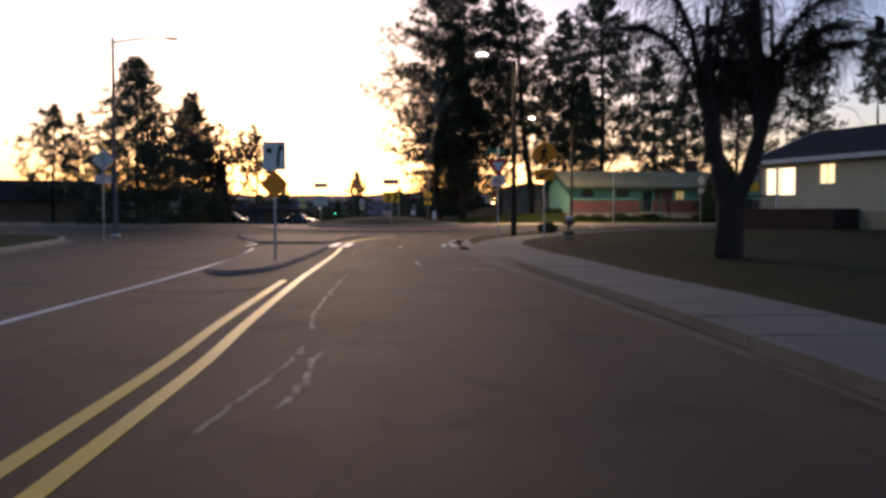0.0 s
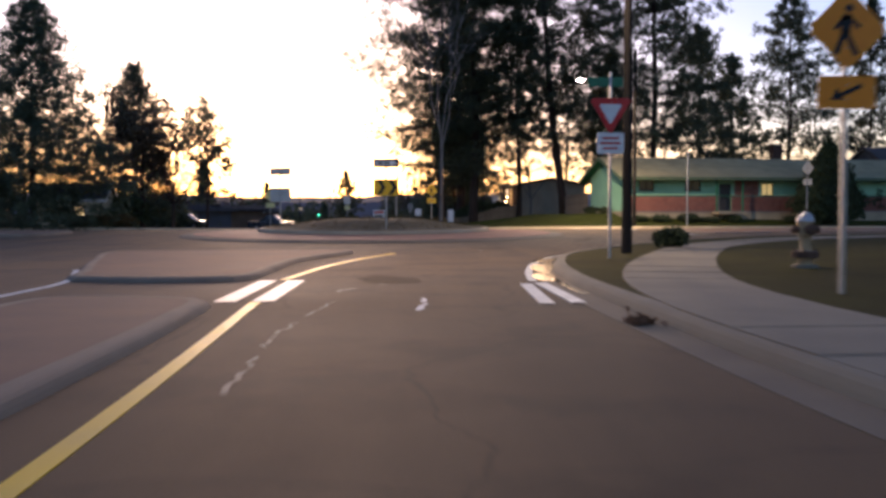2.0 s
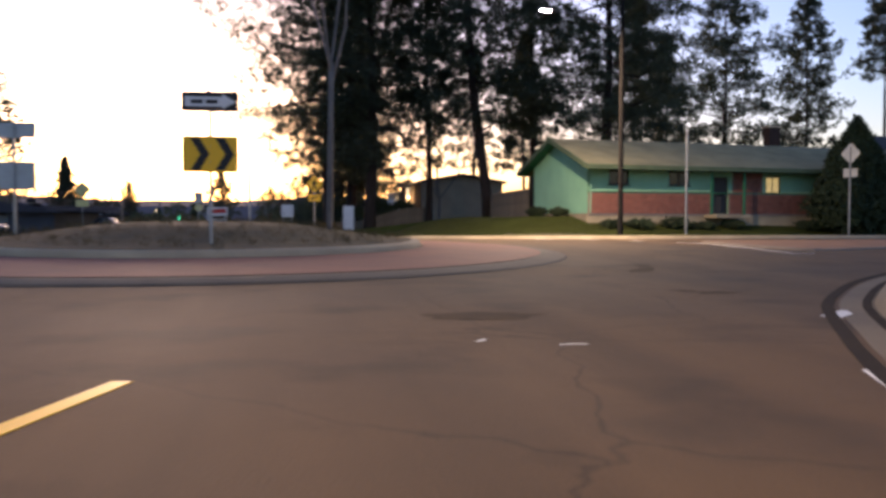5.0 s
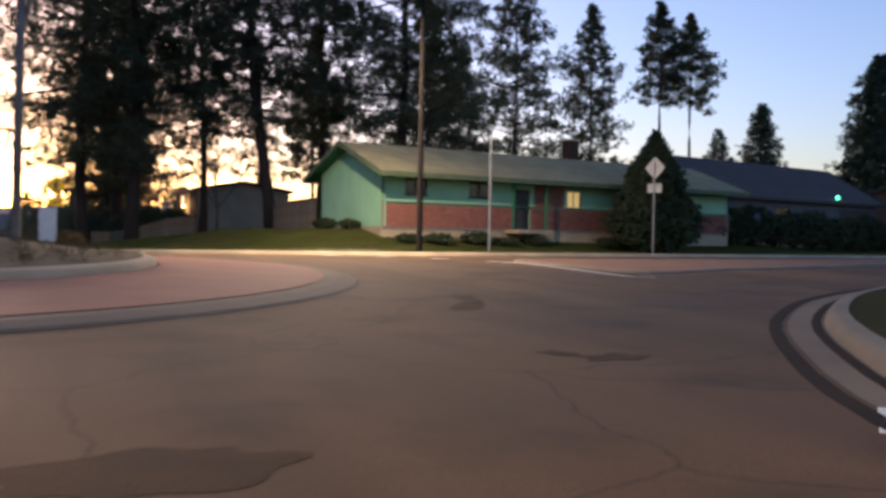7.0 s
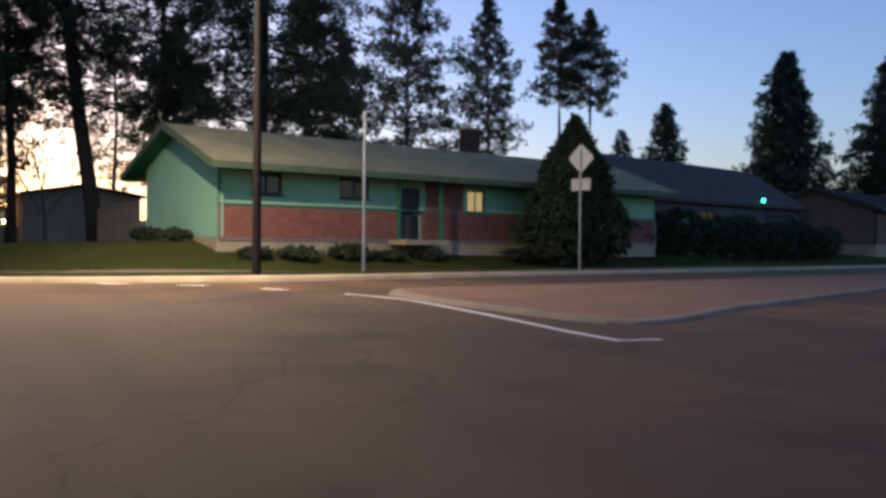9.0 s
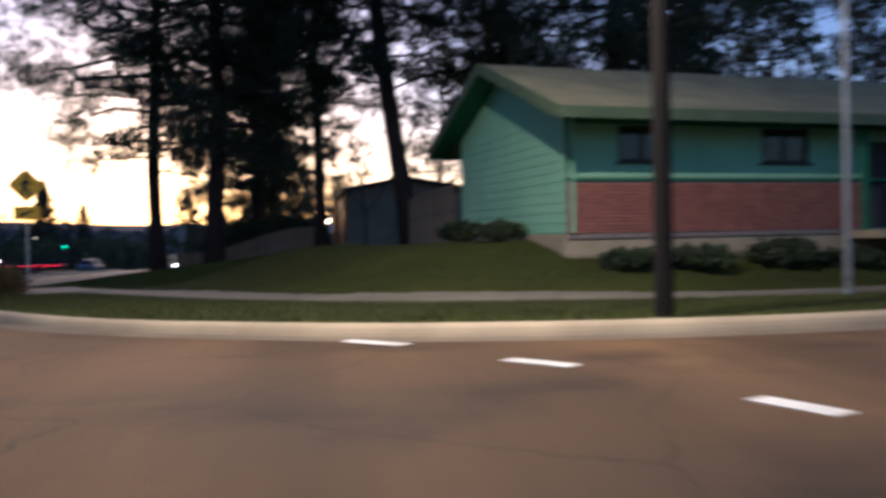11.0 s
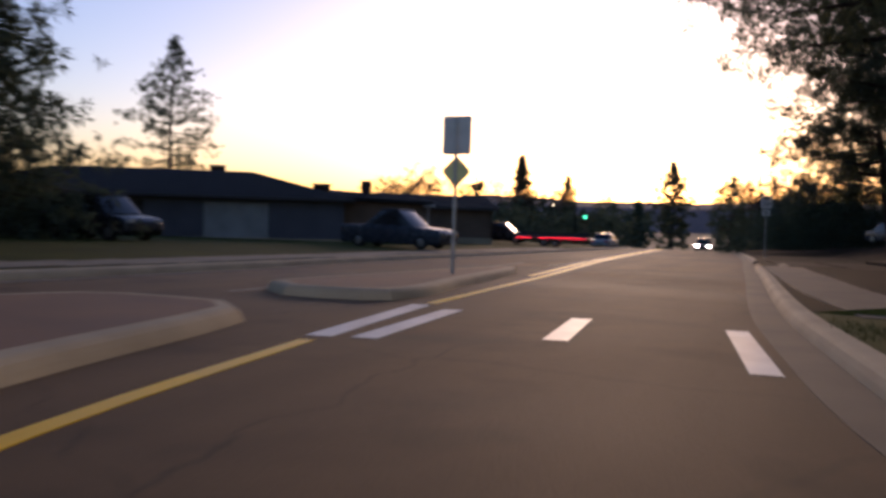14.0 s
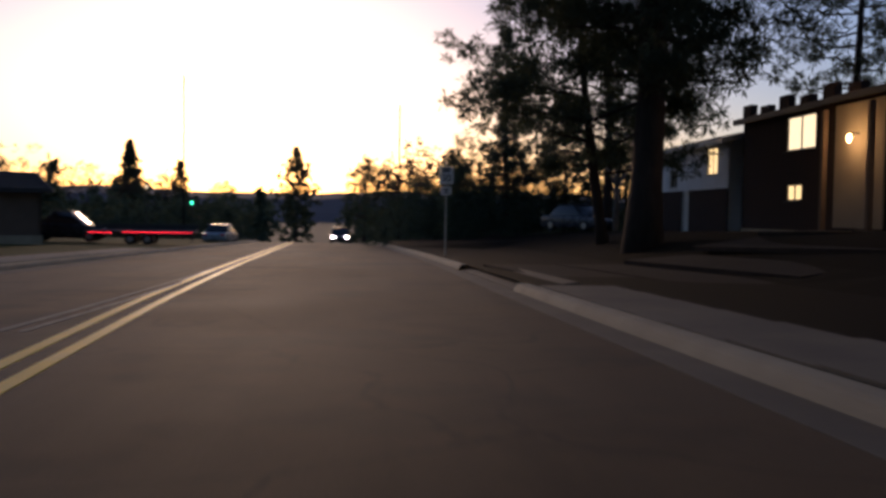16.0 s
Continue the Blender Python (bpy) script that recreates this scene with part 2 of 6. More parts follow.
M_LITW = mat("lit_window_pale", (0.7, 0.62, 0.45), 0.8, (0.6, 0.5, 0.34), 2, 14, bump=0, emit=(1.0, 0.8, 0.45), emit_strength=0.9)
M_BULB = mat("warm_lamp_glass", (0.9, 0.7, 0.4), 0.4, (0.9, 0.7, 0.4), 2, 14, bump=0, emit=(1.0, 0.62, 0.25), emit_strength=14)
M_LED = mat("street_lamp_lens", (0.9, 0.88, 0.8), 0.3, (0.9, 0.88, 0.8), 2, 14, bump=0, emit=(1.0, 0.9, 0.7), emit_strength=30)
M_GREENLED = mat("green_lamp_glass", (0.2, 0.9, 0.5), 0.4, (0.2, 0.9, 0.5), 2, 14, bump=0, emit=(0.03, 1.0, 0.45), emit_strength=2.5)
M_TAIL = mat("tail_lamp_red", (0.6, 0.02, 0.02), 0.3, (0.5, 0.02, 0.02), 2, 14, bump=0, emit=(1.0, 0.03, 0.05), emit_strength=2.2)
M_HEAD = mat("head_lamp", (0.9, 0.9, 0.85), 0.2, (0.9, 0.9, 0.85), 2, 14, bump=0, emit=(1.0, 0.93, 0.8), emit_strength=20)
M_RUBBER = mat("rubber", (0.02, 0.02, 0.02), 0.85, (0.013, 0.013, 0.013), 6, 60, bump=0.2)
M_RIM = mat("alloy", (0.4, 0.4, 0.4), 0.35, (0.3, 0.3, 0.3), 6, 60, bump=0.05, metal=0.9)
# Distance haze is mixed into the hills' blue-grey colour; no haze is built.
M_HILL = mat("haze_tinted_hills", (0.075, 0.078, 0.095), 1.0, (0.05, 0.053, 0.07), 0.006, 0.04, bump=0)
M_POLEGREY = mat("dull_grey_steel", (0.12, 0.12, 0.12), 0.6, (0.08, 0.08, 0.08), 4, 40, bump=0.1, metal=0.3)
M_HYDRANT = mat("weathered_hydrant_paint", (0.45, 0.33, 0.18), 0.6, (0.3, 0.21, 0.12), 5, 40, bump=0.2)


def car_paint(name, c):
    return mat(name, c, 0.28, tuple(v * 0.8 for v in c), 2, 50, bump=0.02, metal=0.3, spec=0.5)


# ---- mesh helpers ----
def link(name, bm, material, parent=None, label="", smooth=False):
    me = bpy.data.meshes.new(name)
    bm.normal_update()
    bm.to_mesh(me)
    bm.free()
    return link_mesh(name, me, material, parent, label, smooth)


def link_mesh(name, me, material, parent=None, label="", smooth=False):
    me.materials.append(material)
    if smooth:
        me.polygons.foreach_set("use_smooth", [True] * len(me.polygons))
    ob = new(name, me)
    if parent is not None:
        ob.parent = parent
    if label:
        ob["label"] = label
    return ob


part = link


def data_mesh(name, verts, faces):
    me = bpy.data.meshes.new(name)
    me.from_pydata([tuple(map(float, v)) for v in verts], [], [tuple(map(int, f)) for f in faces])
    me.update()
    return me


def empty(name, label, category, m=None, group="", kind=""):
    ob = new(name)
    ob.empty_display_size = 0.2
    if m is not None:
        ob.matrix_world = m
    return tagged(ob, label, category, group, kind)


def box_bm(sx, sy, sz, at=(0, 0, 0), bevel=0.0, bm=None, rot=None):
    """A box with its centre at the point given."""
    bm = bm or bmesh.new()
    r = bmesh.ops.create_cube(bm, size=1)
    m = Matrix.Translation(at) @ (rot or Matrix()) @ Matrix.Diagonal((sx, sy, sz, 1))
    bmesh.ops.transform(bm, matrix=m, verts=r["verts"])
    if bevel:
        es = list({e for v in r["verts"] for e in v.link_edges})
        bmesh.ops.bevel(bm, geom=es, offset=bevel, segments=2, affect="EDGES", profile=0.5)
    return bm


def tube_bm(points, radii, sides=10, bm=None, caps=True):
    """A round tube along points."""
    bm = bm or bmesh.new()
    rings = []
    pts = [Vector(p) for p in points]
    for i, p in enumerate(pts):
        d = (pts[min(i + 1, len(pts) - 1)] - pts[max(i - 1, 0)]).normalized()
        q = d.to_track_quat("Z", "Y")
        rings.append([bm.verts.new(p + q @ Vector((radii[i] * math.cos(2 * math.pi * k / sides), radii[i] * math.sin(2 * math.pi * k / sides), 0))) for k in range(sides)])
    for a, b in zip(rings, rings[1:]):
        for k in range(sides):
            bm.faces.new((a[k], a[(k + 1) % sides], b[(k + 1) % sides], b[k]))
    if caps:
        bm.faces.new(rings[0][::-1])
        bm.faces.new(rings[-1])
    return bm


def plate_bm(outline, thick, bm=None, m=None, bevel=0.0):
    """A flat plate in the xz plane, its front at y = 0 facing -y."""
    bm = bm or bmesh.new()
    f = [bm.verts.new((x, 0, z)) for x, z in outline]
    b = [bm.verts.new((x, thick, z)) for x, z in outline]
    bm.faces.new(f)
    bm.faces.new(b[::-1])
    for i in range(len(f)):
        j = (i + 1) % len(f)
        bm.faces.new((f[j], f[i], b[i], b[j]))
    bmesh.ops.recalc_face_normals(bm, faces=bm.faces[:])
    if m is not None:
        bmesh.ops.transform(bm, matrix=m, verts=f + b)
    return bm


# ---- lie of the land ----
def sstep(a, b, v):
    u = np.clip((np.asarray(v, float) - a) / (b - a), 0, 1)
    return u * u * (3 - 2 * u)


def G(x, y):
    """Height of the road's surface."""
    y = np.asarray(y, float)
    z = 0.25 * sstep(50, 74, y)
    k = np.maximum(y - 76, 0)
    z = z - (0.0225 * k - 0.045 * (1 - np.exp(-k / 2)))
    z = z - 0.03 * np.clip(y - 190, 0, 230)
    return z + 0 * np.asarray(x, float)


CURB_SE = [(7.0, -30), (6.4, 5), (6.3, 9), (6.1, 12), (5.8, 16), (5.45, 20), (5.0, 25), (4.7, 29), (4.55, 33), (4.5, 37), (4.55, 39), (4.8, 41.9), (5.3, 44.8), (5.95, 47.2), (7.05, 49.6), (8.0, 51.3), (9.3, 53.5), (10.3, 54.8), (11.7, 56.4), (13.1, 57.7), (15.4, 59.4), (18.6, 61), (26, 63.5), (45, 69.5), (110, 90)]
CURB_NE = [(110, 103), (60, 88.5), (40, 83.2), (30, 81.2), (22.2, 79.9), (18.4, 79.2), (15.6, 79.3), (13.2, 79.9), (11.5, 80.8), (10.2, 81.7), (8.6, 83.2), (6.8, 85.7), (5.0, 88.4), (3.8, 90.8), (3.0, 92.8), (2.45, 95.4), (2.15, 98.5), (1.9, 102), (1.75, 107), (1.6, 115), (1.35, 125), (1.1, 138), (0.6, 152), (-0.3, 170), (-2, 200), (-6, 262)]
CURB_NW = [(-16, 262), (-13, 200), (-11.6, 165), (-10.6, 140), (-10, 125), (-9.7, 115), (-9.2, 105), (-9.3, 98), (-10.5, 92.5), (-13.5, 87), (-18, 82), (-26, 79), (-60, 76), (-110, 75)]
CURB_SW = [(-110, 60), (-60, 58), (-30, 55), (-21, 52), (-16, 47.5), (-13.5, 42), (-12, 36), (-10.8, 30), (-9.7, 20), (-9.5, 5), (-9.5, -30)]


def smooth_line(pts, step=0.8, closed=False):
    """A soft curve (Catmull-Rom) through points, at even steps."""
    p = [np.array(q, float) for q in pts]
    n = len(p)
    out = []
    for i in range(n if closed else n - 1):
        a, b, c, d = (p[(i - 1) % n], p[i], p[(i + 1) % n], p[(i + 2) % n]) if closed else (p[max(i - 1, 0)], p[i], p[i + 1], p[min(i + 2, n - 1)])
        k = max(1, min(24, int(np.linalg.norm(c - b) / step)))
        la, lc = max(np.linalg.norm(b - a), 1e-6), max(np.linalg.norm(d - c), 1e-6)
        lb = np.linalg.norm(c - b)
        m0 = (c - a) / (la + lb) * lb if la > 1e-5 else c - b
        m1 = (d - b) / (lb + lc) * lb if lc > 1e-5 else c - b
        for j in range(k):
            t = j / k
            out.append((2 * t**3 - 3 * t**2 + 1) * b + (t**3 - 2 * t**2 + t) * m0 + (-2 * t**3 + 3 * t**2) * c + (t**3 - t**2) * m1)
    if not closed:
        out.append(p[-1])
    return np.array(out)


def offset_line(line, d, closed=False):
    """The line moved to its left by d."""
    if closed:
        t = np.roll(line, -1, 0) - np.roll(line, 1, 0)
    else:
        t = np.gradient(line, axis=0)
    t /= np.linalg.norm(t, axis=1)[:, None]
    return line + d * np.stack([-t[:, 1], t[:, 0]], 1)


def dist_to(line, x, y):
    """Distance of points from a line."""
    x, y = np.atleast_1d(x).astype(float), np.atleast_1d(y).astype(float)
    a, b = line[:-1], line[1:]
    ab = b - a
    l2 = (ab**2).sum(1)
    best = np.full(x.shape, 1e9)
    for i in range(len(a)):
        t = np.clip(((x - a[i, 0]) * ab[i, 0] + (y - a[i, 1]) * ab[i, 1]) / max(l2[i], 1e-9), 0, 1)
        best = np.minimum(best, np.hypot(x - a[i, 0] - t * ab[i, 0], y - a[i, 1] - t * ab[i, 1]))
    return best


L_SE, L_NE, L_NW, L_SW = (smooth_line(c) for c in (CURB_SE, CURB_NE, CURB_NW, CURB_SW))
RISE = {"SE": (0.35, 3, 14), "NE": (1.15, 5.0, 10.5), "NW": (0.1, 2, 10), "SW": (0.15, 2, 10)}
LINES = {"SE": L_SE, "NE": L_NE, "NW": L_NW, "SW": L_SW}


def lawn_z(q, x, y):
    """Height of the lawn in one quarter of the crossing."""
    h, a, b = RISE[q]
    return G(x, y) + 0.14 + h * sstep(a, b, dist_to(LINES[q], x, y))


def inside(poly, x, y):
    x, y = np.asarray(x, float), np.asarray(y, float)
    c = np.zeros(x.shape, bool)
    px, py = poly[:, 0], poly[:, 1]
    j = len(poly) - 1
    for i in range(len(poly)):
        hit = ((py[i] > y) != (py[j] > y)) & (x < (px[j] - px[i]) * (y - py[i]) / (py[j] - py[i] + 1e-12) + px[i])
        c ^= hit
        j = i
    return c


def sheet(name, outline, zfun, material, cell=2.0, skirt=0.0, label="", category="", kind="structure", parent=None, cells=None):
    """A surface inside an outline that follows the land, with its edge turned down."""
    from mathutils.geometry import delaunay_2d_cdt
    o = np.asarray(outline, float)
    n = len(o)
    lo, hi = o.min(0), o.max(0)
    pts = [o]
    for (cx0, cy0, cx1, cy1, cs) in (cells or [(lo[0], lo[1], hi[0], hi[1], cell)]):
        gx, gy = np.meshgrid(np.arange(cx0 + cs / 2, cx1, cs), np.arange(cy0 + cs / 2, cy1, cs))
        gx, gy = gx.ravel(), gy.ravel()
        keep = inside(o, gx, gy)
        gx, gy = gx[keep], gy[keep]
        if len(gx):
            keep = dist_to(np.vstack([o, o[:1]]), gx, gy) > 0.35 * cs
            pts.append(np.stack([gx[keep], gy[keep]], 1))
    allp = np.vstack(pts)
    vs, _, fs, _, _, _ = delaunay_2d_cdt([Vector(p) for p in allp], [(i, (i + 1) % n) for i in range(n)], [], 1, 1e-4)
    xy = np.array([tuple(v) for v in vs])
    z = zfun(xy[:, 0], xy[:, 1])
    verts = [(a, b, c) for (a, b), c in zip(xy, z)]
    faces = [list(f) for f in fs]
    for f in faces:
        a, b, c = (xy[f[0]], xy[f[1]], xy[f[2]])
        if (b[0] - a[0]) * (c[1] - a[1]) - (b[1] - a[1]) * (c[0] - a[0]) < 0:
            f.reverse()
    if skirt:
        k = len(verts)
        zo = zfun(o[:, 0], o[:, 1])
        verts += [(a, b, c) for (a, b), c in zip(o, zo)] + [(a, b, c - skirt) for (a, b), c in zip(o, zo)]
        faces += [(k + i, k + n + i, k + n + (i + 1) % n, k + (i + 1) % n) for i in range(n)]
    ob = link_mesh(name, data_mesh(name, verts, faces), material, parent)
    return tagged(ob, label, category, kind=kind)


def sweep(name, line, profile, zfun, material, closed=False, label="", category="", kind="structure", parent=None):
    """A profile of (offset to the left, height) carried along a line."""
    offs = [offset_line(line, d, closed) for d, _ in profile]
    base = zfun(line[:, 0], line[:, 1])
    n, k = len(line), len(profile)
    verts = [(offs[j][i, 0], offs[j][i, 1], base[i] + profile[j][1]) for i in range(n) for j in range(k)]
    faces = []
    for i in range(n if closed else n - 1):
        a, b = i * k, ((i + 1) % n) * k
        faces += [(a + j, b + j, b + j + 1, a + j + 1) for j in range(k - 1)]
    me = data_mesh(name, verts, faces)
    bm = bmesh.new()
    bm.from_mesh(me)
    bmesh.ops.recalc_face_normals(bm, faces=bm.faces[:])
    bm.to_mesh(me)
    bm.free()
    return tagged(link_mesh(name, me, material, parent), label, category, kind=kind)


def stripe(name, pts, width, material, lift=0.006, step=0.8, label="", category="road marking", zfun=None, ends=True):
    """A painted band along a line, a thin raised layer on the road."""
    line = smooth_line(pts, step)
    z = zfun or G
    w = width / 2
    prof = [(-w, 0.0), (-w, lift), (w, lift), (w, 0.0)]
    return sweep(name, line, prof, z, material, label=label, category=category, kind="structure")


def broken_mark(name, pts, width, material, seed, label, lift=0.004, gap=0.35, rough=0.35):
    """Worn remains of a painted or sealed line: ragged flakes of uneven width with gaps between."""
    rng = np.random.default_rng(seed)
    line = smooth_line(pts, 0.12)
    nrm = offset_line(line, 1.0) - line
    verts, faces = [], []
    on, k = True, 0
    prev = None
    for i in range(len(line)):
        if k <= 0:
            on = rng.uniform() > gap
            k = int(rng.integers(2, 9)) if on else int(rng.integers(1, 5))
            prev = None
        k -= 1
        if not on:
            continue
        w = width * rng.uniform(0.15, 0.62, 2)
        c = line[i] + nrm[i] * rng.normal() * width * rough
        a, b = c + nrm[i] * w[0], c - nrm[i] * w[1]
        z = float(G(c[0], c[1])) + lift
        verts += [(a[0], a[1], z), (b[0], b[1], z)]
        j = len(verts) - 2
        if prev is not None:
            faces.append((prev, prev + 1, j + 1, j))
        prev = j
    used = sorted({q for f in faces for q in f})
    at = {q: n for n, q in enumerate(used)}
    me = data_mesh(name, [verts[q] for q in used], [[at[q] for q in f] for f in faces])
    return tagged(link_mesh(name, me, material), label, "road marking", kind="structure")

# ---- ground, road, kerbs ----
def ground_z(x, y):
    r = np.hypot(np.asarray(x), np.asarray(y) - 60)
    return G(x, np.clip(y, -400, 420)) - 0.08 - 0.012 * np.clip(r - 420, 0, 600)


def ring_ground():
    """One sheet of ground to the horizon, finer near the crossing."""
    radii = [0, 12, 24, 36, 50, 65, 80, 100, 125, 150, 180, 220, 270, 330, 400, 520, 700, 1000, 1500, 2300, 3400, 4500]
    n = 96
    verts, faces = [], []
    for r in radii:
        for k in range(n):
            a = 2 * math.pi * k / n
            verts.append((r * math.cos(a), 60 + r * math.sin(a)))
    v = np.array(verts)
    z = ground_z(v[:, 0], v[:, 1])
    for i in range(len(radii) - 1):
        for k in range(n):
            a, b = i * n + k, i * n + (k + 1) % n
            faces.append((a + n, b + n, b, a) if i else (a + n, b + n, a))
    faces = [f[::-1] for f in faces]
    return link_mesh("ground", data_mesh("ground", [(a, b, c) for (a, b), c in zip(v, z)], faces), M_GROUND)


tagged(ring_ground(), "dark earth and rough grass reaching the horizon", "ground", kind="structure")

rx, ry = np.meshgrid(np.arange(-110, 111, 5.0), np.arange(-40, 263, 2.0))
nx, ny = rx.shape[1], rx.shape[0]
rz = G(rx.ravel(), ry.ravel())
road = link_mesh("road", data_mesh("road", np.stack([rx.ravel(), ry.ravel(), rz], 1), [(j * nx + i, j * nx + i + 1, (j + 1) * nx + i + 1, (j + 1) * nx + i) for j in range(ny - 1) for i in range(nx - 1)]), M_ASPHALT)
tagged(road, "worn brownish grey asphalt road of the roundabout", "road", kind="structure")

GUTTER = [(-0.42, 0.0), (-0.42, 0.006), (-0.02, 0.012), (-0.015, 0.0)]
KERB = [(-0.02, 0.0), (0.005, 0.06), (0.035, 0.11), (0.075, 0.138), (0.12, 0.15), (0.25, 0.152), (0.26, 0.05)]
NAMES = {"SE": "southeast", "NE": "northeast", "NW": "northwest", "SW": "southwest"}
for q, line in LINES.items():
    side = -1  # every line is walked with its lawn on the right
    prof_k = [(side * d, h) for d, h in KERB]
    prof_g = [(side * d, h) for d, h in GUTTER]
    runs = [line] if q != "NE" else [line[line[:, 1] < 125.3], line[line[:, 1] > 133.2]]
    for k, run in enumerate(runs):
        sweep("kerb_" + NAMES[q] + ("_far" if k else ""), run, prof_k, G, M_WALK if q == "SE" else M_CONC, label="pale cast concrete kerb with a rounded lip", category="kerb")
    sweep("gutter_" + NAMES[q], line, prof_g, G, M_GUTTER, label="flush concrete gutter pan beside the kerb", category="gutter")
    edge = offset_line(line, side * 0.235)
    tail = {"SE": [(110, -30)], "NE": [(110, 262)], "NW": [(-110, 262)], "SW": [(-110, -30)]}[q]
    near = {"SE": (4, 0, 40, 64), "NE": (0, 78, 44, 160), "NW": (-40, 75, -8, 150), "SW": (-40, 0, -8, 62)}[q]
    if q == "NE":
        # Past this split the lawn takes the colour with painted shade.
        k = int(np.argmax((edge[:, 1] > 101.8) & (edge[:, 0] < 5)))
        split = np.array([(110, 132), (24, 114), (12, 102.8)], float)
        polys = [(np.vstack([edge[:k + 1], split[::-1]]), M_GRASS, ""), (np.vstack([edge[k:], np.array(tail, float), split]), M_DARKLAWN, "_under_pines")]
    else:
        polys = [(np.vstack([edge, np.array(tail, float)]), M_BROWNLAWN if q == "SE" else M_GRASS, "")]
    for poly, mt, tag in polys:
        lo, hi = poly.min(0), poly.max(0)
        sheet("lawn_" + NAMES[q] + tag, poly, lambda x, y, q=q: lawn_z(q, x, y), mt, label="lawn under the pines with its shade painted near-black" if tag else "mown lawn and verge behind the kerb", category="lawn", cells=[(*near, 1.5), (lo[0], lo[1], hi[0], hi[1], 9.0)])


WALKS = {}


def path(name, pts, width, q, lift=0.02, material=None, label="pale concrete sidewalk slabs with joints", joint=1.5):
    """A sidewalk of separate slabs over the lawn."""
    line = smooth_line(pts, joint)
    WALKS.setdefault(q, []).append((line, width))
    seg = np.r_[0, np.cumsum(np.linalg.norm(np.diff(line, axis=0), axis=1))]
    s = np.arange(0, seg[-1], joint)
    c = np.stack([np.interp(s, seg, line[:, 0]), np.interp(s, seg, line[:, 1])], 1)
    l, r = offset_line(c, width / 2), offset_line(c, -width / 2)
    root = empty(name, label, "sidewalk", kind="structure")
    for i in range(len(c) - 1):
        g = 0.008
        quad = [l[i] * (1 - g) + l[i + 1] * g, l[i + 1] * (1 - g) + l[i] * g, r[i + 1] * (1 - g) + r[i] * g, r[i] * (1 - g) + r[i + 1] * g]
        quad = np.array(quad)
        z = lawn_z(q, quad[:, 0], quad[:, 1])
        z = 0.5 * z + 0.5 * z.mean()
        zc = z.copy() + lift + 0.008 * math.sin(i * 7.3)
        bm = bmesh.new()
        top = [bm.verts.new((quad[k, 0], quad[k, 1], zc[k])) for k in range(4)]
        bot = [bm.verts.new((quad[k, 0], quad[k, 1], zc[k] - 0.14)) for k in range(4)]
        bm.faces.new(top)
        for k in range(4):
            bm.faces.new((top[(k + 1) % 4], top[k], bot[k], bot[(k + 1) % 4]))
        bmesh.ops.recalc_face_normals(bm, faces=bm.faces[:])
        if bm.faces[0].normal.z < 0:
            bmesh.ops.reverse_faces(bm, faces=bm.faces[:])
        part("slab", bm, material or M_WALK, root)
    return root


path("sidewalk_southeast", [(7.0, 2), (6.9, 9), (6.6, 15), (6.1, 22), (5.75, 29), (5.6, 34), (6.2, 38.3), (7.3, 42), (9.2, 47), (11.6, 52), (15, 56), (19.5, 58.6), (28, 61.5), (42, 66)], 1.75, "SE")
path("sidewalk_northeast", [(46, 88.5), (34, 86.0), (26, 84.5), (20, 83.9), (16, 84.5), (13.2, 85.9), (11.2, 88.0), (9.2, 91.0), (7.2, 94.2), (5.6, 96.6), (4.2, 98.8), (3.4, 101.0)], 1.7, "NE")
path("curb_ramp", [(5.6, 95.4), (4.4, 96.7), (3.55, 97.7)], 3.0, "NE", lift=0.03, label="pale concrete ramp down to the crosswalk")
# Darker gutter concrete stands in for the dim light on these slabs.
path("sidewalk_exit", [(3.35, 101.6), (2.95, 106), (2.7, 112), (2.5, 118), (2.3, 124.9)], 1.35, "NE", material=M_GUTTER, label="sidewalk slabs behind the kerb, dim light put into darker grey")
path("driveway", [(2.3, 129.1), (4, 129.3), (10, 130.2), (14, 130.8)], 8.2, "NE", lift=0.016, label="dark worn driveway across the verge", material=M_TAR, joint=2.2)
path("sidewalk_northwest", [(-12.2, 150), (-11.4, 125), (-10.6, 106), (-11, 97), (-14, 90.5), (-20, 84.5)], 1.6, "NW")

DRIVE_LIP = L_NE[(L_NE[:, 1] > 124.6) & (L_NE[:, 1] < 133.9)]
sheet("driveway_apron", np.vstack([DRIVE_LIP, offset_line(DRIVE_LIP, -1.25)[::-1]]), lambda x, y: G(x, y) + 0.03 + 0.15 * np.clip(dist_to(L_NE, x, y) / 1.2, 0, 1), M_GUTTER, 0.8, skirt=0.04, label="sloping concrete apron where the drive meets the road", category="driveway")
SEAM = L_SE[(L_SE[:, 1] > 44) & (L_SE[:, 1] < 62) & (L_SE[:, 0] < 24)]
sweep("gutter_seam", offset_line(SEAM, 0.55), [(-0.07, 0.0), (-0.07, 0.007), (0.07, 0.007), (0.07, 0.0)], G, M_TAR, label="dark tar seam along the gutter pan", category="gutter")
sweep("gutter_dirt", offset_line(SEAM, 0.11), [(-0.06, 0.0), (-0.06, 0.016), (0.05, 0.016), (0.05, 0.0)], G, M_TAR, label="dark wet dirt at the foot of the kerb", category="gutter")
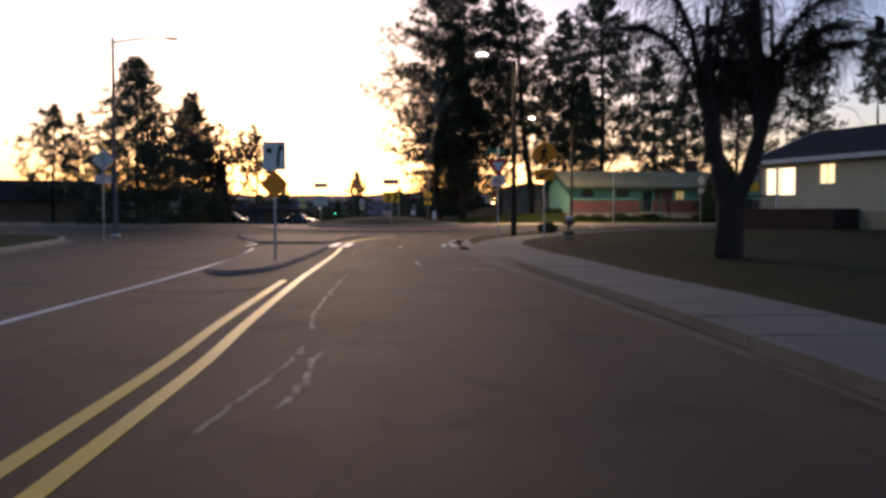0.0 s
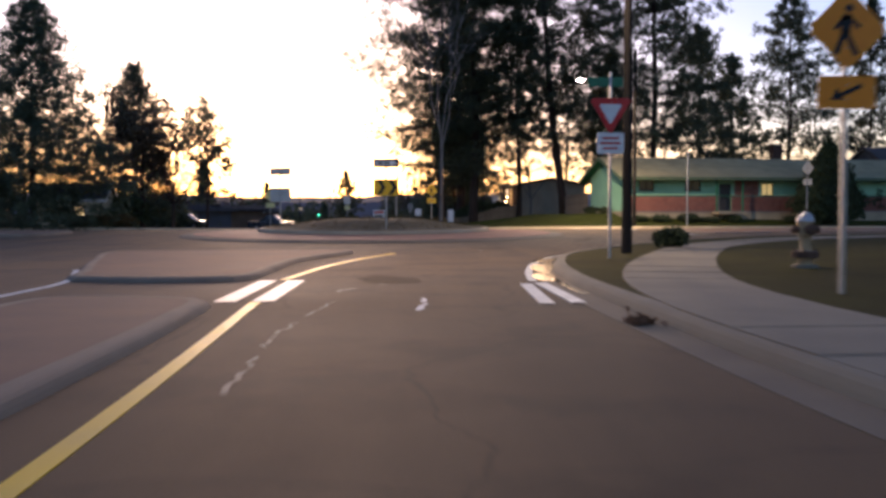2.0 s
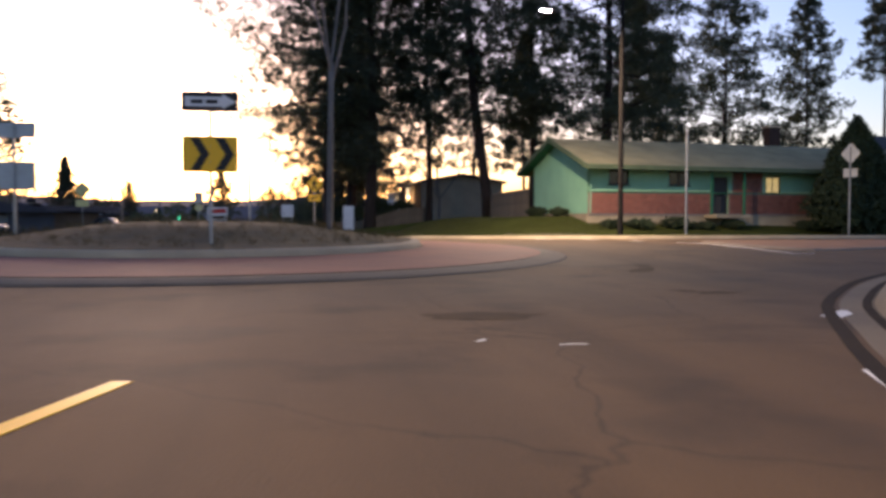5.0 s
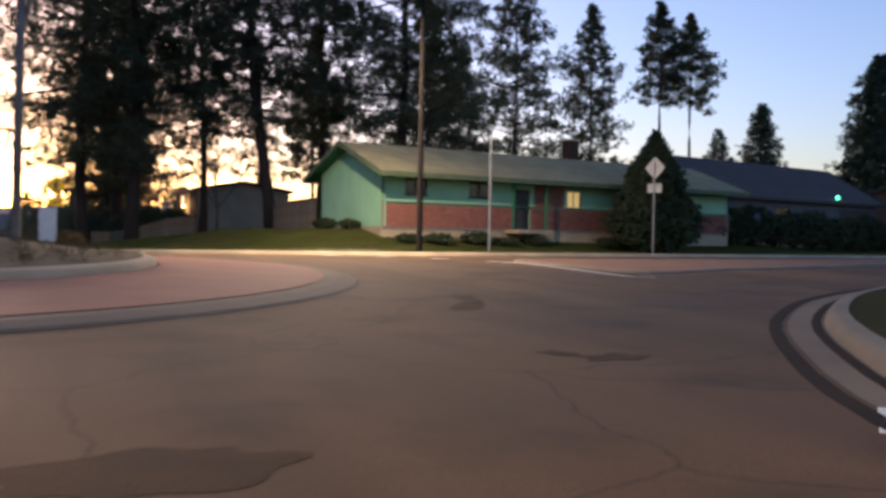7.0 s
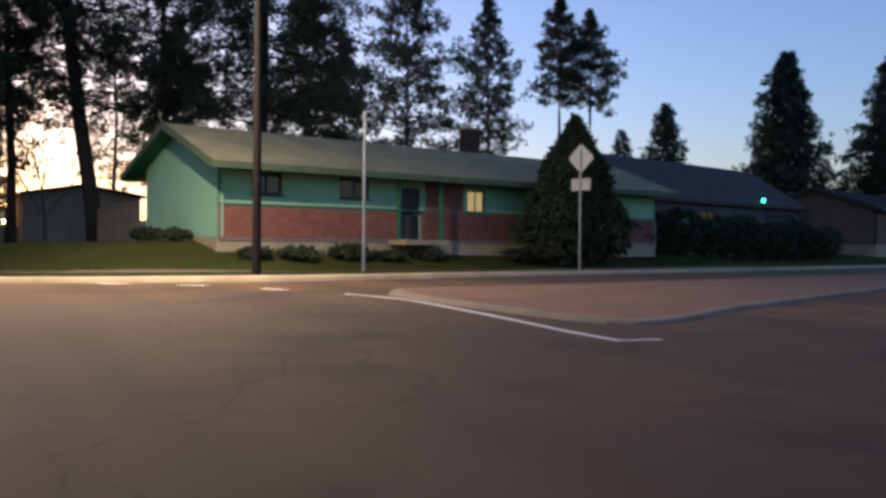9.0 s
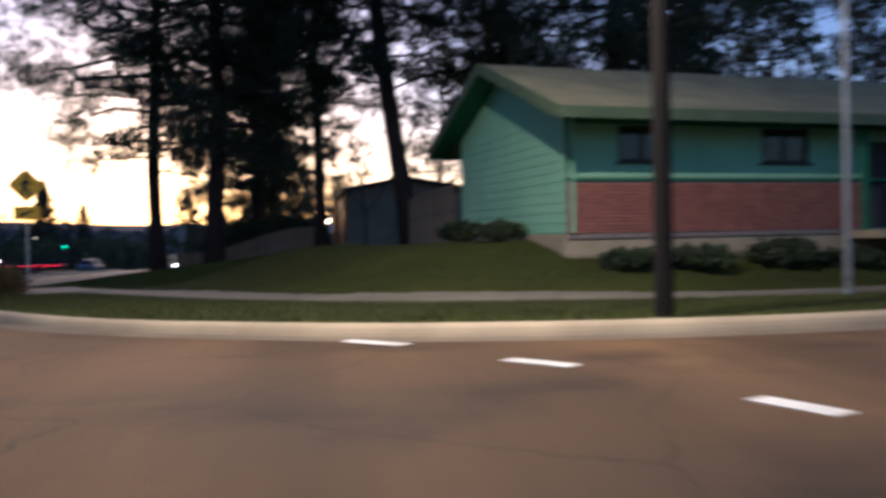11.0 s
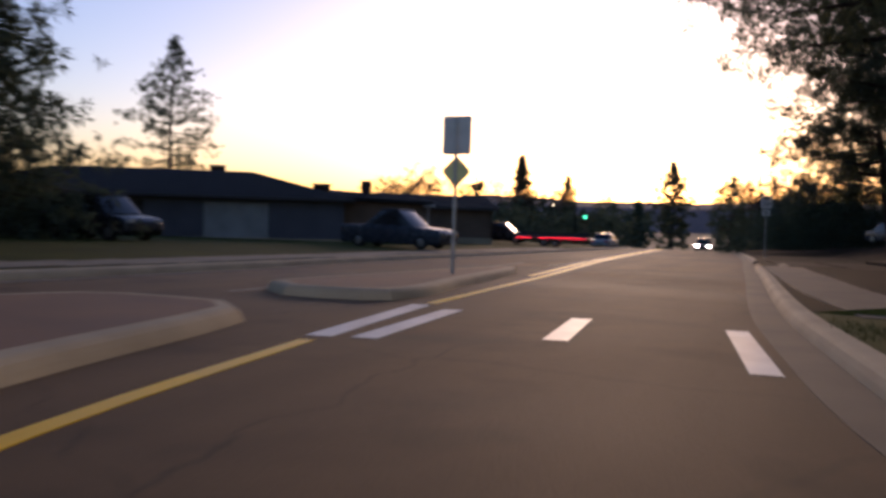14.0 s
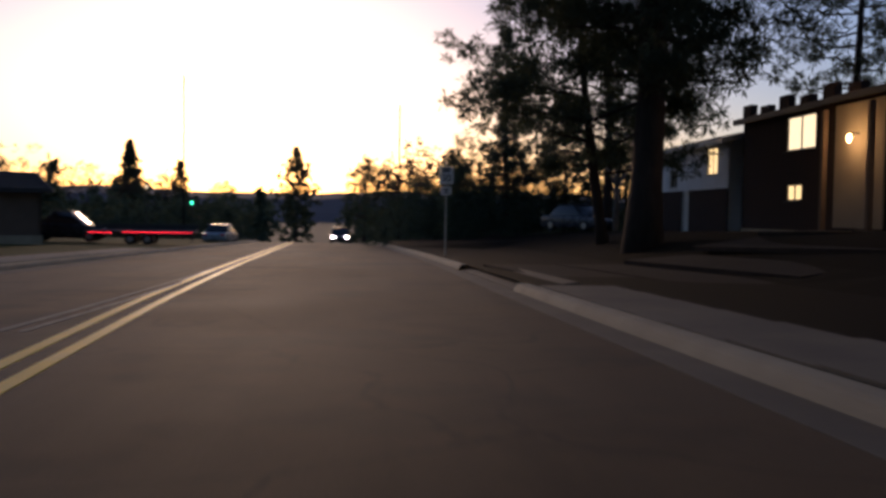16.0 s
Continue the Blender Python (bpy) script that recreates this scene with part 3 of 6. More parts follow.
# ---- splitter islands, truck apron, central island ----
ISLANDS = {
    "island_south_near": [(-0.75, 22.6), (-0.6, 25.5), (-0.6, 30), (-0.7, 34.2), (-1.0, 35.8), (-3.2, 36.0), (-3.0, 32), (-2.6, 27), (-2.35, 24), (-2.1, 22.0), (-1.4, 21.2)],
    "island_south_far": [(-1.35, 39.7), (-1.05, 42.3), (-1.0, 45.4), (-0.55, 47.8), (0.0, 50.0), (-0.1, 51.0), (-2.2, 51.4), (-5.0, 51.3), (-7.2, 50.6), (-6.2, 46), (-4.8, 41.5), (-4.2, 39.8)],
    "island_north_near": [(-1.15, 88.6), (-1.6, 90.6), (-2.6, 94.6), (-3.35, 97.8), (-3.9, 98.4), (-5.8, 98.2), (-6.6, 94), (-7.4, 89.6), (-6, 88.0), (-3, 87.9)],
    "island_north_far": [(-3.25, 101.3), (-3.6, 105.4), (-4.25, 111.2), (-4.6, 112.4), (-4.95, 111.6), (-5.4, 106), (-5.5, 101.7), (-4.8, 101.0)],
    "island_east": [(16.5, 72.4), (16.35, 69), (16.9, 66.3), (20, 67.3), (26.6, 69.4), (36, 72.4), (44, 75.2), (44.2, 76.4), (40, 76.2), (30, 74.6), (22, 73.6), (17, 73.2)],
    "island_west": [(-15.8, 69.5), (-16.2, 64.5), (-24, 65.4), (-38, 66.2), (-38.6, 67.6), (-24, 69.8), (-17, 70.4)],
}
for nm, pts in ISLANDS.items():
    line = smooth_line(pts, 0.5, closed=True)
    area = 0.5 * np.sum(line[:, 0] * np.roll(line[:, 1], -1) - np.roll(line[:, 0], -1) * line[:, 1])
    sgn = 1 if area > 0 else -1
    low = 0.62 if "south" in nm else 0.45 if "east" in nm else 1.0
    sweep(nm.replace("island", "kerb_island"), line, [(sgn * d, h * low) for d, h in KERB], G, M_CONC if "north" in nm else M_ISLKERB, closed=True, label="pale concrete kerb round a splitter island", category="kerb")
    inner = offset_line(line, sgn * 0.245, True)
    sheet(nm, inner, lambda x, y, low=low: G(x, y) + 0.149 * low, M_FADEDPAVE, 1.2, label="splitter island paved in faded red stamped concrete", category="traffic island")

CX, CY, R_AP, R_IN = 0.0, 67.0, 9.0, 5.7


def circle(r, n=96):
    a = np.linspace(0, 2 * math.pi, n, endpoint=False)
    return np.stack([CX + r * np.cos(a), CY + r * np.sin(a)], 1)


def island_z(x, y):
    r = np.hypot(np.asarray(x) - CX, np.asarray(y) - CY)
    return G(x, y) + 0.36 + 0.42 * (1 - sstep(1.5, R_IN - 0.1, r))


sweep("apron_edge", circle(R_AP), [(-0.35, 0.0), (-0.3, 0.03), (0.0, 0.075), (0.3, 0.085), (0.32, 0.02)], G, M_GUTTER, closed=True, label="low sloped concrete edge of the truck apron", category="kerb")
rad = np.linspace(R_IN + 0.05, R_AP - 0.28, 8)
av, af = [], []
for i, r in enumerate(rad):
    c = circle(r)
    zz = G(c[:, 0], c[:, 1]) + 0.2 - 0.118 * (r - R_IN) / (R_AP - R_IN)
    av += [(a, b, d) for (a, b), d in zip(c, zz)]
for i in range(len(rad) - 1):
    af += [(i * 96 + k, i * 96 + 96 + k, i * 96 + 96 + (k + 1) % 96, i * 96 + (k + 1) % 96) for k in range(96)]
tagged(link_mesh("truck_apron", data_mesh("truck_apron", av, af), M_BRICKPAVE), "sloping truck apron of red stamped concrete", "apron", kind="structure")
sweep("apron_seam", circle(R_AP - 0.36), [(-0.05, 0.07), (-0.05, 0.092), (0.06, 0.092), (0.06, 0.07)], G, M_TAR, closed=True, label="dark joint between apron and edge", category="apron")
sweep("kerb_central_island", circle(R_IN), [(d, h + 0.2) for d, h in KERB], G, M_CONC, closed=True, label="raised concrete kerb round the central island", category="kerb")
sheet("central_island", circle(R_IN - 0.24), island_z, M_ISLEGRASS, 0.7, label="mounded central island of thin brown grass", category="traffic island")

# ---- road markings ----
stripe("yellow_line", [(1.1, -6), (0.8, 9.8), (0.6, 13.4), (0.3, 20), (0.18, 24), (0, 30), (-0.3, 36.0)], 0.14, M_YELLOW, label="solid yellow painted line")
stripe("yellow_line", [(0.74, -6), (0.46, 9.8), (0.27, 13.4), (0.02, 19.8)], 0.14, M_YELLOW, label="solid yellow painted line")
stripe("yellow_line", [(-0.5, 39.9), (-0.32, 42), (-0.05, 44.4), (0.5, 47.3), (1.3, 50.2)], 0.14, M_YELLOW, label="solid yellow painted line")
stripe("white_line", [(-2.2, -6), (-2.4, 13.3), (-2.45, 20.5), (-2.8, 28.8), (-3.5, 34.8)], 0.13, M_WHITE, label="white painted line")
stripe("white_line", [(-4.2, 36.9), (-4.3, 39.6), (-5.4, 43)], 0.12, M_WHITE, label="white painted line")
for (x0, y0, x1, y1) in ((-0.74, 36.05, -0.75, 39.75), (-0.22, 36.1, -0.25, 39.75), (3.62, 35.5, 3.76, 38.7), (4.06, 35.6, 4.04, 38.9)):
    stripe("crosswalk_bar", [(x0, y0), (x1, y1)], 0.3 if x0 < 3 else 0.2, M_WHITE, lift=0.006 if x0 < 3 else 0.017, label="white crosswalk bar painted along the lane")
stripe("white_line", [(0.45, 87.45), (-1.0, 87.55), (-3.2, 87.2), (-6.2, 87.0)], 0.12, M_WHITE, label="white painted line")
stripe("yellow_line", [(0.45, 87.5), (-0.05, 89), (-0.8, 91), (-1.5, 93.3), (-2.1, 96.9)], 0.14, M_YELLOW, label="solid yellow painted line")
stripe("yellow_line", [(-2.62, 101.2), (-2.88, 104.5), (-3.3, 110), (-3.65, 114), (-4.5, 123), (-5.55, 137), (-6.1, 146), (-7.6, 170), (-9.5, 200)], 0.14, M_YELLOW, label="solid yellow painted line")
stripe("yellow_line", [(-3.65, 110.4), (-4.0, 114.3), (-4.86, 123.1), (-5.9, 137.1), (-6.45, 146), (-7.96, 170), (-9.86, 200)], 0.14, M_YELLOW, label="solid yellow painted line")
stripe("white_line", [(-5.7, 101), (-5.8, 106), (-5.9, 112), (-6.4, 120)], 0.11, M_WORN, label="worn white painted line")
for dx in (0.0, 0.24):
    stripe("white_line", [(-5.12 + dx, 118.2), (-5.2 + dx, 122), (-5.42 + dx * 0.8, 128), (-5.75 + dx * 0.6, 133.5)], 0.09, M_WORN, label="worn pale line beside the double yellow line")
for (x0, y0, x1, y1) in ((-2.15, 97.2, -2.65, 100.9), (-1.75, 97.3, -2.05, 100.5), (-0.22, 98.2, -0.42, 100.5), (1.62, 97.1, 1.33, 100.3)):
    stripe("crosswalk_bar", [(x0, y0), (x1, y1)], 0.24, M_WHITE, label="white crosswalk bar painted along the lane")
for (x0, y0, x1, y1) in ((12.6, 79.8, 13.2, 79.1), (13.95, 77.6, 14.4, 77.0), (15.1, 75.3, 15.35, 74.7), (8.2, 52.8, 8.8, 53.3)):
    stripe("yield_dash", [(x0, y0), (x1, y1)], 0.22, M_WHITE, label="short white dash across the entry lane")
stripe("white_line", [(15.9, 73.0), (16.2, 71.4), (15.9, 68), (15.6, 65.2), (16.1, 65.1)], 0.1, M_WHITE, label="white painted line round the island nose")
stripe("white_line", [(3.98, 39.4), (4.17, 41.3), (4.62, 44.0), (5.42, 47.2), (6.5, 49.8)], 0.15, M_WHITE, label="white edge line curving round the corner")
CRACK = "flaking pale remains of a painted line on the asphalt"
broken_mark("worn_paint_mark", [(1.35, 8), (1.5, 10), (1.55, 12), (1.3, 14), (1.2, 18), (1.1, 22)], 0.065, M_WORN, 1, CRACK, gap=0.3)
broken_mark("worn_paint_mark", [(1.75, 8.5), (1.8, 10), (1.7, 11.5)], 0.08, M_WORN, 2, CRACK, gap=0.5)
broken_mark("worn_paint_mark", [(3.5, 23.4), (3.9, 23.0), (4.7, 22.8)], 0.1, M_WHITE, 3, CRACK, gap=0.15)
broken_mark("worn_paint_mark", [(0.55, 30), (0.5, 33), (0.75, 36)], 0.055, M_WORN, 4, CRACK)
broken_mark("worn_paint_mark", [(4.0, 51.6), (4.25, 52.0), (4.5, 52.4)], 0.07, M_WHITE, 5, CRACK, gap=0.2, rough=0.15)
broken_mark("worn_paint_mark", [(4.65, 51.35), (4.9, 51.3)], 0.06, M_WHITE, 6, CRACK, gap=0.5)
broken_mark("worn_paint_mark", [(2.6, 26.0), (2.72, 24.6)], 0.08, M_WHITE, 7, CRACK, gap=0.2)
broken_mark("worn_paint_mark", [(0.6, 36.8), (0.9, 38.2), (1.4, 39.0)], 0.14, M_WORN, 8, CRACK)
broken_mark("worn_paint_mark", [(1.92, 34.9), (1.98, 35.6), (2.0, 36.4)], 0.09, M_WHITE, 13, CRACK, gap=0.25, rough=0.12)
broken_mark("sealed_crack", [(-2.3, 17.6), (-1.2, 17.2), (-0.2, 17.9), (0.05, 20)], 0.16, M_TAR, 10, "dark tar seal along a curved crack", gap=0.05, rough=0.1)

# patches and wet gutter
def blob(name, cx, cy, rx_, ry_, ang, material, lift, label, category, seed, wob=0.25):
    rng = np.random.default_rng(seed)
    a = np.linspace(0, 2 * math.pi, 40, endpoint=False)
    w = 1 + wob * sum(rng.normal() * np.sin(k * a + rng.uniform(0, 6)) / k for k in (2, 3, 5, 7))
    x, y = rx_ * w * np.cos(a), ry_ * w * np.sin(a)
    c, s_ = math.cos(math.radians(ang)), math.sin(math.radians(ang))
    return sheet(name, np.stack([cx + c * x - s_ * y, cy + s_ * x + c * y], 1), lambda px, py: G(px, py) + lift, material, 1.0, label=label, category=category)


M_WET = mat("standing_water", (0.03, 0.028, 0.025), 0.05, (0.025, 0.023, 0.02), 1.2, 20, bump=0.05, spec=0.5)
M_STAIN = mat("oil_stained_asphalt", (0.074, 0.044, 0.021), 0.92, (0.034, 0.022, 0.012), 2.4, 45, bump=0.5, spec=0.15)
blob("asphalt_patch", 1.4, 39.9, 0.55, 0.95, 10, M_STAIN, 0.004, "dark irregular patch of newer asphalt", "asphalt patch", 31, 0.4)
for k, (bx, by, ba, bb, bc) in enumerate(((9.1, 60.0, 0.16, 0.9, -30), (9.5, 61.0, 0.12, 0.5, -20), (8.35, 55.6, 0.3, 0.18, 10), (8.0, 55.9, 0.12, 0.2, 40))):
    blob("oil_stain", bx, by, ba, bb, bc, M_STAIN, 0.0035 + 0.0004 * k, "dark smeared oil stain on the asphalt", "stain", 40 + k, 0.5)
blob("asphalt_patch", 4.45, 53.45, 0.62, 0.36, 15, M_STAIN, 0.004, "dark irregular patch of newer asphalt", "asphalt patch", 32, 0.45)
blob("puddle", 4.72, 43.0, 0.24, 1.6, -10, M_WET, 0.018, "thin puddle along the gutter", "puddle", 6, 0.15)
stripe("puddle", [(4.38, 36.8), (4.4, 39.4), (4.62, 42.0), (5.08, 44.6), (5.5, 46.4)], 0.14, M_WET, 0.017, label="thin line of standing water in the gutter", category="puddle")
blob("puddle", 4.3, 40.2, 0.2, 1.0, -4, M_WET, 0.014, "thin puddle along the gutter", "puddle", 7, 0.2)
blob("puddle", 5.25, 45.9, 0.2, 0.8, -20, M_WET, 0.018, "thin puddle along the gutter", "puddle", 8, 0.2)

# ---- signs and poles ----
def shape(kind, w, h=0.0):
    """Outline of a sign face in x and z, centred."""
    if kind == "diamond":
        k, c = w / 2, 0.06 * w
        return [(c, -k + c), (k - c, -c), (k - c, c), (c, k - c), (-c, k - c), (-k + c, c), (-k + c, -c), (-c, -k + c)]
    if kind == "triangle":
        a, c = w, 0.05 * w
        t = a * 0.866
        return [(-c * .6, -t * 0.62), (c * .6, -t * 0.62), (a / 2, t * 0.30), (a / 2 - c, t * 0.38), (-a / 2 + c, t * 0.38), (-a / 2, t * 0.30)]
    c = 0.05 * min(w, h)
    x, z = w / 2, h / 2
    return [(-x + c, -z), (x - c, -z), (x, -z + c), (x, z - c), (x - c, z), (-x + c, z), (-x, z - c), (-x, -z + c)]


def bar(x0, z0, x1, z1, w):
    d = np.array([x1 - x0, z1 - z0], float)
    d /= np.linalg.norm(d)
    n = np.array([-d[1], d[0]]) * w / 2
    a, b = np.array([x0, z0]), np.array([x1, z1])
    return [tuple(a - n), tuple(b - n), tuple(b + n), tuple(a + n)]


def disc(x, z, r, n=12):
    return [(x + r * math.cos(2 * math.pi * k / n), z + r * math.sin(2 * math.pi * k / n)) for k in range(n)]


WALKER = [disc(0.02, 0.27, 0.055), bar(-0.01, 0.19, -0.03, -0.05, 0.13), bar(-0.03, -0.02, 0.12, -0.33, 0.075), bar(-0.04, -0.02, -0.15, -0.32, 0.075), bar(0.0, 0.17, 0.16, 0.02, 0.055), bar(-0.02, 0.17, -0.17, 0.0, 0.055)]
DOWN_ARROW = [bar(0.2, 0.09, -0.1, -0.05, 0.06), [(-0.21, -0.1), (-0.04, -0.1), (-0.13, 0.06)]]


def flip(spec):
    return [[(-x, z) for x, z in o][::-1] for o in spec]


def face_sign(root, kind, w, h, z, front, back, legend=(), legend_mat=None, inset=None, inset_mat=None, label="", y=-0.045):
    """One sign face on a post, with a bare metal back."""
    o = shape(kind, w, h)
    plate = part("sign_face", plate_bm(o, 0.003), front, root, label)
    plate.location = (0, y, z)
    b = part("sign_back", plate_bm([(x * 0.99, v * 0.99) for x, v in o], 0.003), back, plate)
    b.location = (0, 0.0035, 0)
    if inset:
        i = part("sign_border", plate_bm(inset, 0.0015), inset_mat, plate)
        i.location = (0, -0.002, 0)
    for k in legend:
        part("legend", plate_bm(k, 0.0015), legend_mat or M_BLACK, plate).location = (0, -0.004, 0)
    for s in (0.22, -0.22):
        part("bolt", tube_bm([(0, -0.004, s * (h or w)), (0, -0.001, s * (h or w))], [0.012, 0.012], 6), M_GALV, plate)
    return plate


def post(root, height, r=0.03, square=True, material=None):
    """A perforated square steel post sunk into the ground."""
    if square:
        bm = box_bm(r * 2, r * 2, height + 0.3, (0, 0, height / 2 - 0.15), 0.006)
    else:
        bm = tube_bm([(0, 0, -0.3), (0, 0, height)], [r, r], 12)
    return part("post", bm, material or M_GALV, root)


def sign_at(label, x, y, z, yaw, group=""):
    """Root of a sign; yaw 0 faces a driver heading +y."""
    return empty("traffic_sign", label, "traffic sign", pose(x, y, z, 0, 0, yaw), group)


def ped_sign(x, y, z0, zc, zp, yaw, orange=False, mirror=False, label="", both=False):
    s = sign_at(label or "yellow diamond crossing sign with an arrow plaque below", x, y, z0, yaw, "crossing signs")
    m = M_SIGNO if orange else M_SIGNY
    post(s, zc - z0 + 0.35)
    face_sign(s, "diamond", 1.08, 0, zc - z0, m, M_ALU, flip(WALKER) if mirror else WALKER)
    face_sign(s, "rect", 0.76, 0.42, zp - z0, m, M_ALU, flip(DOWN_ARROW) if mirror else DOWN_ARROW)
    if both:
        for f in (face_sign(s, "diamond", 1.08, 0, zc - z0, M_PALEY, M_ALU), face_sign(s, "rect", 0.76, 0.42, zp - z0, M_PALEY, M_ALU)):
            f.matrix_local = Matrix.Translation((0, 0.045, f.location.z)) @ Matrix.Rotation(math.pi, 4, "Z")
    return s


def gz(q, x, y):
    return float(lawn_z(q, x, y)[0]) if q else float(G(x, y))


ped_sign(7.48, 35.33, gz("SE", 7.48, 35.33), 3.58, 2.77, 0, orange=True, label="amber diamond crossing sign with an arrow plaque on the verge")
ped_sign(3.61, 98.35, gz("NE", 3.61, 98.35), 3.22, 2.36, 14, label="yellow diamond crossing sign beside a clump of dry grass")
ped_sign(28.88, 81.75, gz("NE", 28.88, 81.9), 4.28, 3.35, 110, label="crossing sign seen from its bare metal back")
ped_sign(-12.1, 43.2, gz("SW", -14, 43.2), 3.8, 2.9, 180, label="crossing sign seen from its bare back at the corner")
ped_sign(-10.65, 100.67, gz("NW", -10.65, 100.67), 2.85, 2.0, 175, label="crossing sign with a faded pale yellow back by dark trees", both=True)

# yield sign
s = sign_at("red and white triangular yield sign with a plaque below", 6.56, 44.56, gz("SE", 6.56, 44.56), 0)
z0 = s.matrix_world.translation.z
post(s, 3.95 - z0 + 0.6)
inner = [(x * 0.55, z * 0.55 - 0.0) for x, z in shape("triangle", 0.95)]
face_sign(s, "triangle", 0.95, 0, 3.62 - z0, M_SIGNR, M_ALU, inset=inner, inset_mat=M_SIGNW)
face_sign(s, "rect", 0.64, 0.5, 2.87 - z0, M_SIGNW, M_ALU, [bar(-0.2, 0.12, 0.2, 0.12, 0.05), bar(-0.24, 0.0, 0.24, 0.0, 0.05), bar(-0.18, -0.12, 0.18, -0.12, 0.05)], M_SIGNR)

part("name_plate", box_bm(0.85, 0.012, 0.22, (-0.12, 0, 4.32 - z0), 0.004), M_SIGNG, s, "green street name plate")

# keep-right signs with amber markers on the islands
def keep_right(x, y, z0, zr, zd, yaw, label, marker, w=0.62, h=0.78, dw=0.66):
    s = sign_at(label, x, y, z0, yaw, "island signs")
    post(s, zr - z0 + 0.36)
    arrow = [bar(0.1, -0.3, 0.1, 0.0, 0.07), bar(0.1, -0.02, 0.16, 0.2, 0.07), [(0.06, 0.17), (0.27, 0.17), (0.18, 0.32)], disc(-0.13, 0.14, 0.08, 8)]
    face_sign(s, "rect", w, h, zr - z0, M_SIGNW, M_ALU, arrow)
    face_sign(s, "diamond", dw, 0, zd - z0, marker, M_PALEY if marker is not M_SIGNO else M_ALU)
    return s


keep_right(-1.17, 25.83, float(G(0, 25.8)) + 0.15, 2.86, 2.1, 0, "white arrow sign over an amber marker on the island", M_SIGNO, dw=0.8)
keep_right(-4.3, 106.7, float(G(0, 106.7)) + 0.15, 2.55, 1.82, 180, "rectangular sign seen from its back with a yellow diamond", M_SIGNY)
keep_right(42.7, 76.75, float(G(0, 76)) + 0.09, 4.25, 2.5, 108, "rectangular sign seen from its bare back on the island", M_SIGNY, 0.91, 1.2, 0.9)

# chevron and one-way signs on the central island
def chevron_sign(x, y, yaw, z0, zc, zo, label):
    s = sign_at(label, x, y, z0, yaw, "roundabout signs")
    post(s, zo - z0 + 0.2)
    h, w = 0.74, 1.12
    ch = []
    for c in (-0.2, 0.3):
        ch.append([(c - 0.2, -0.33), (c - 0.01, -0.33), (c + 0.19, 0.0), (c - 0.01, 0.33), (c - 0.2, 0.33), (c, 0.0)])
    face_sign(s, "rect", w, h, zc - z0, M_SIGNY, M_ALU, ch)
    arrow = [(-0.5, -0.1), (0.25, -0.1), (0.25, -0.155), (0.52, 0.0), (0.25, 0.155), (0.25, 0.1), (-0.5, 0.1)]
    ow = face_sign(s, "rect", 1.14, 0.4, zo - z0, M_BLACK, M_ALU, [arrow], M_SIGNW)
    for k, wd in ((-0.26, 0.24), (0.04, 0.24)):
        part("legend", plate_bm([(k - wd / 2, -0.04), (k + wd / 2, -0.04), (k + wd / 2, 0.04), (k - wd / 2, 0.04)], 0.001), M_BLACK, ow).location = (0, -0.0058, 0)
    return s


iz = lambda x, y: float(island_z(x, y))
chevron_sign(0.72, 62.46, -4, iz(0.72, 62.46), 2.39, 3.46, "amber chevron board under a one way arrow sign")
chevron_sign(-4.9, 68.6, 168, iz(-4.9, 68.6), 2.2, 3.4, "chevron board and one way sign seen nearly from behind")

# small yard signs
def yard_sign(x, y, z, w, h, zc, yaw, marks, label):
    s = empty("yard_sign", label, "yard sign", pose(x, y, z, 0, 0, yaw))
    for k in (-w * 0.35, w * 0.35):
        part("stake", tube_bm([(k, 0, -0.15), (k, 0, zc - z)], [0.012, 0.012], 6), M_GALV, s)
    p = part("board", box_bm(w, 0.02, h, (0, 0, zc - z), 0.004), M_SIGNW, s)
    for o, mm in marks:
        part("legend", plate_bm(o, 0.002, m=Matrix.Translation((0, -0.0135, zc - z))), mm, s)
    return s


yard_sign(0.05, 71.6, iz(0.05, 71.6), 0.62, 0.44, 1.2, -8, [([(-0.26, 0.02), (0.26, 0.05), (0.26, 0.18), (-0.26, 0.15)], M_SIGNR), (bar(-0.24, -0.1, 0.22, -0.08, 0.08), M_BLACK)], "small white yard sign with a red and black band")
yard_sign(3.8, 66.8, iz(3.8, 66.8), 0.3, 0.62, 1.1, 20, [], "blank white board leaning on the island")
yard_sign(2.2, 69.9, iz(2.2, 69.9), 0.34, 0.36, 1.3, -5, [], "small blank white sign on two stakes")

# speed limit sign
s = sign_at("white speed limit sign reading 30 with a plaque below", 1.75, 145.66, gz("NE", 2.2, 145.66), 0)
z0 = s.matrix_world.translation.z
post(s, 2.16 - z0 + 0.7)
lim = face_sign(s, "rect", 0.61, 0.76, 2.16 - z0 + 0.1, M_SIGNW, M_ALU, [bar(-0.2, 0.29, 0.2, 0.29, 0.07), bar(-0.16, 0.18, 0.16, 0.18, 0.07)])
tx = bpy.data.curves.new("digits", "FONT")
tx.body, tx.size, tx.align_x, tx.align_y, tx.extrude = "30", 0.42, "CENTER", "CENTER", 0.001
tob = new("digits", tx)
dm = bpy.data.meshes.new_from_object(tob)
bpy.data.objects.remove(tob)
dg = link_mesh("digits", dm, M_BLACK, lim)
dg.matrix_local = pose(0, -0.005, -0.12, 90, 0, 0)
face_sign(s, "rect", 0.46, 0.36, 2.16 - z0 - 0.55, M_SIGNW, M_ALU, [bar(-0.12, 0.05, 0.12, 0.05, 0.06), bar(-0.1, -0.07, 0.1, -0.07, 0.06)])


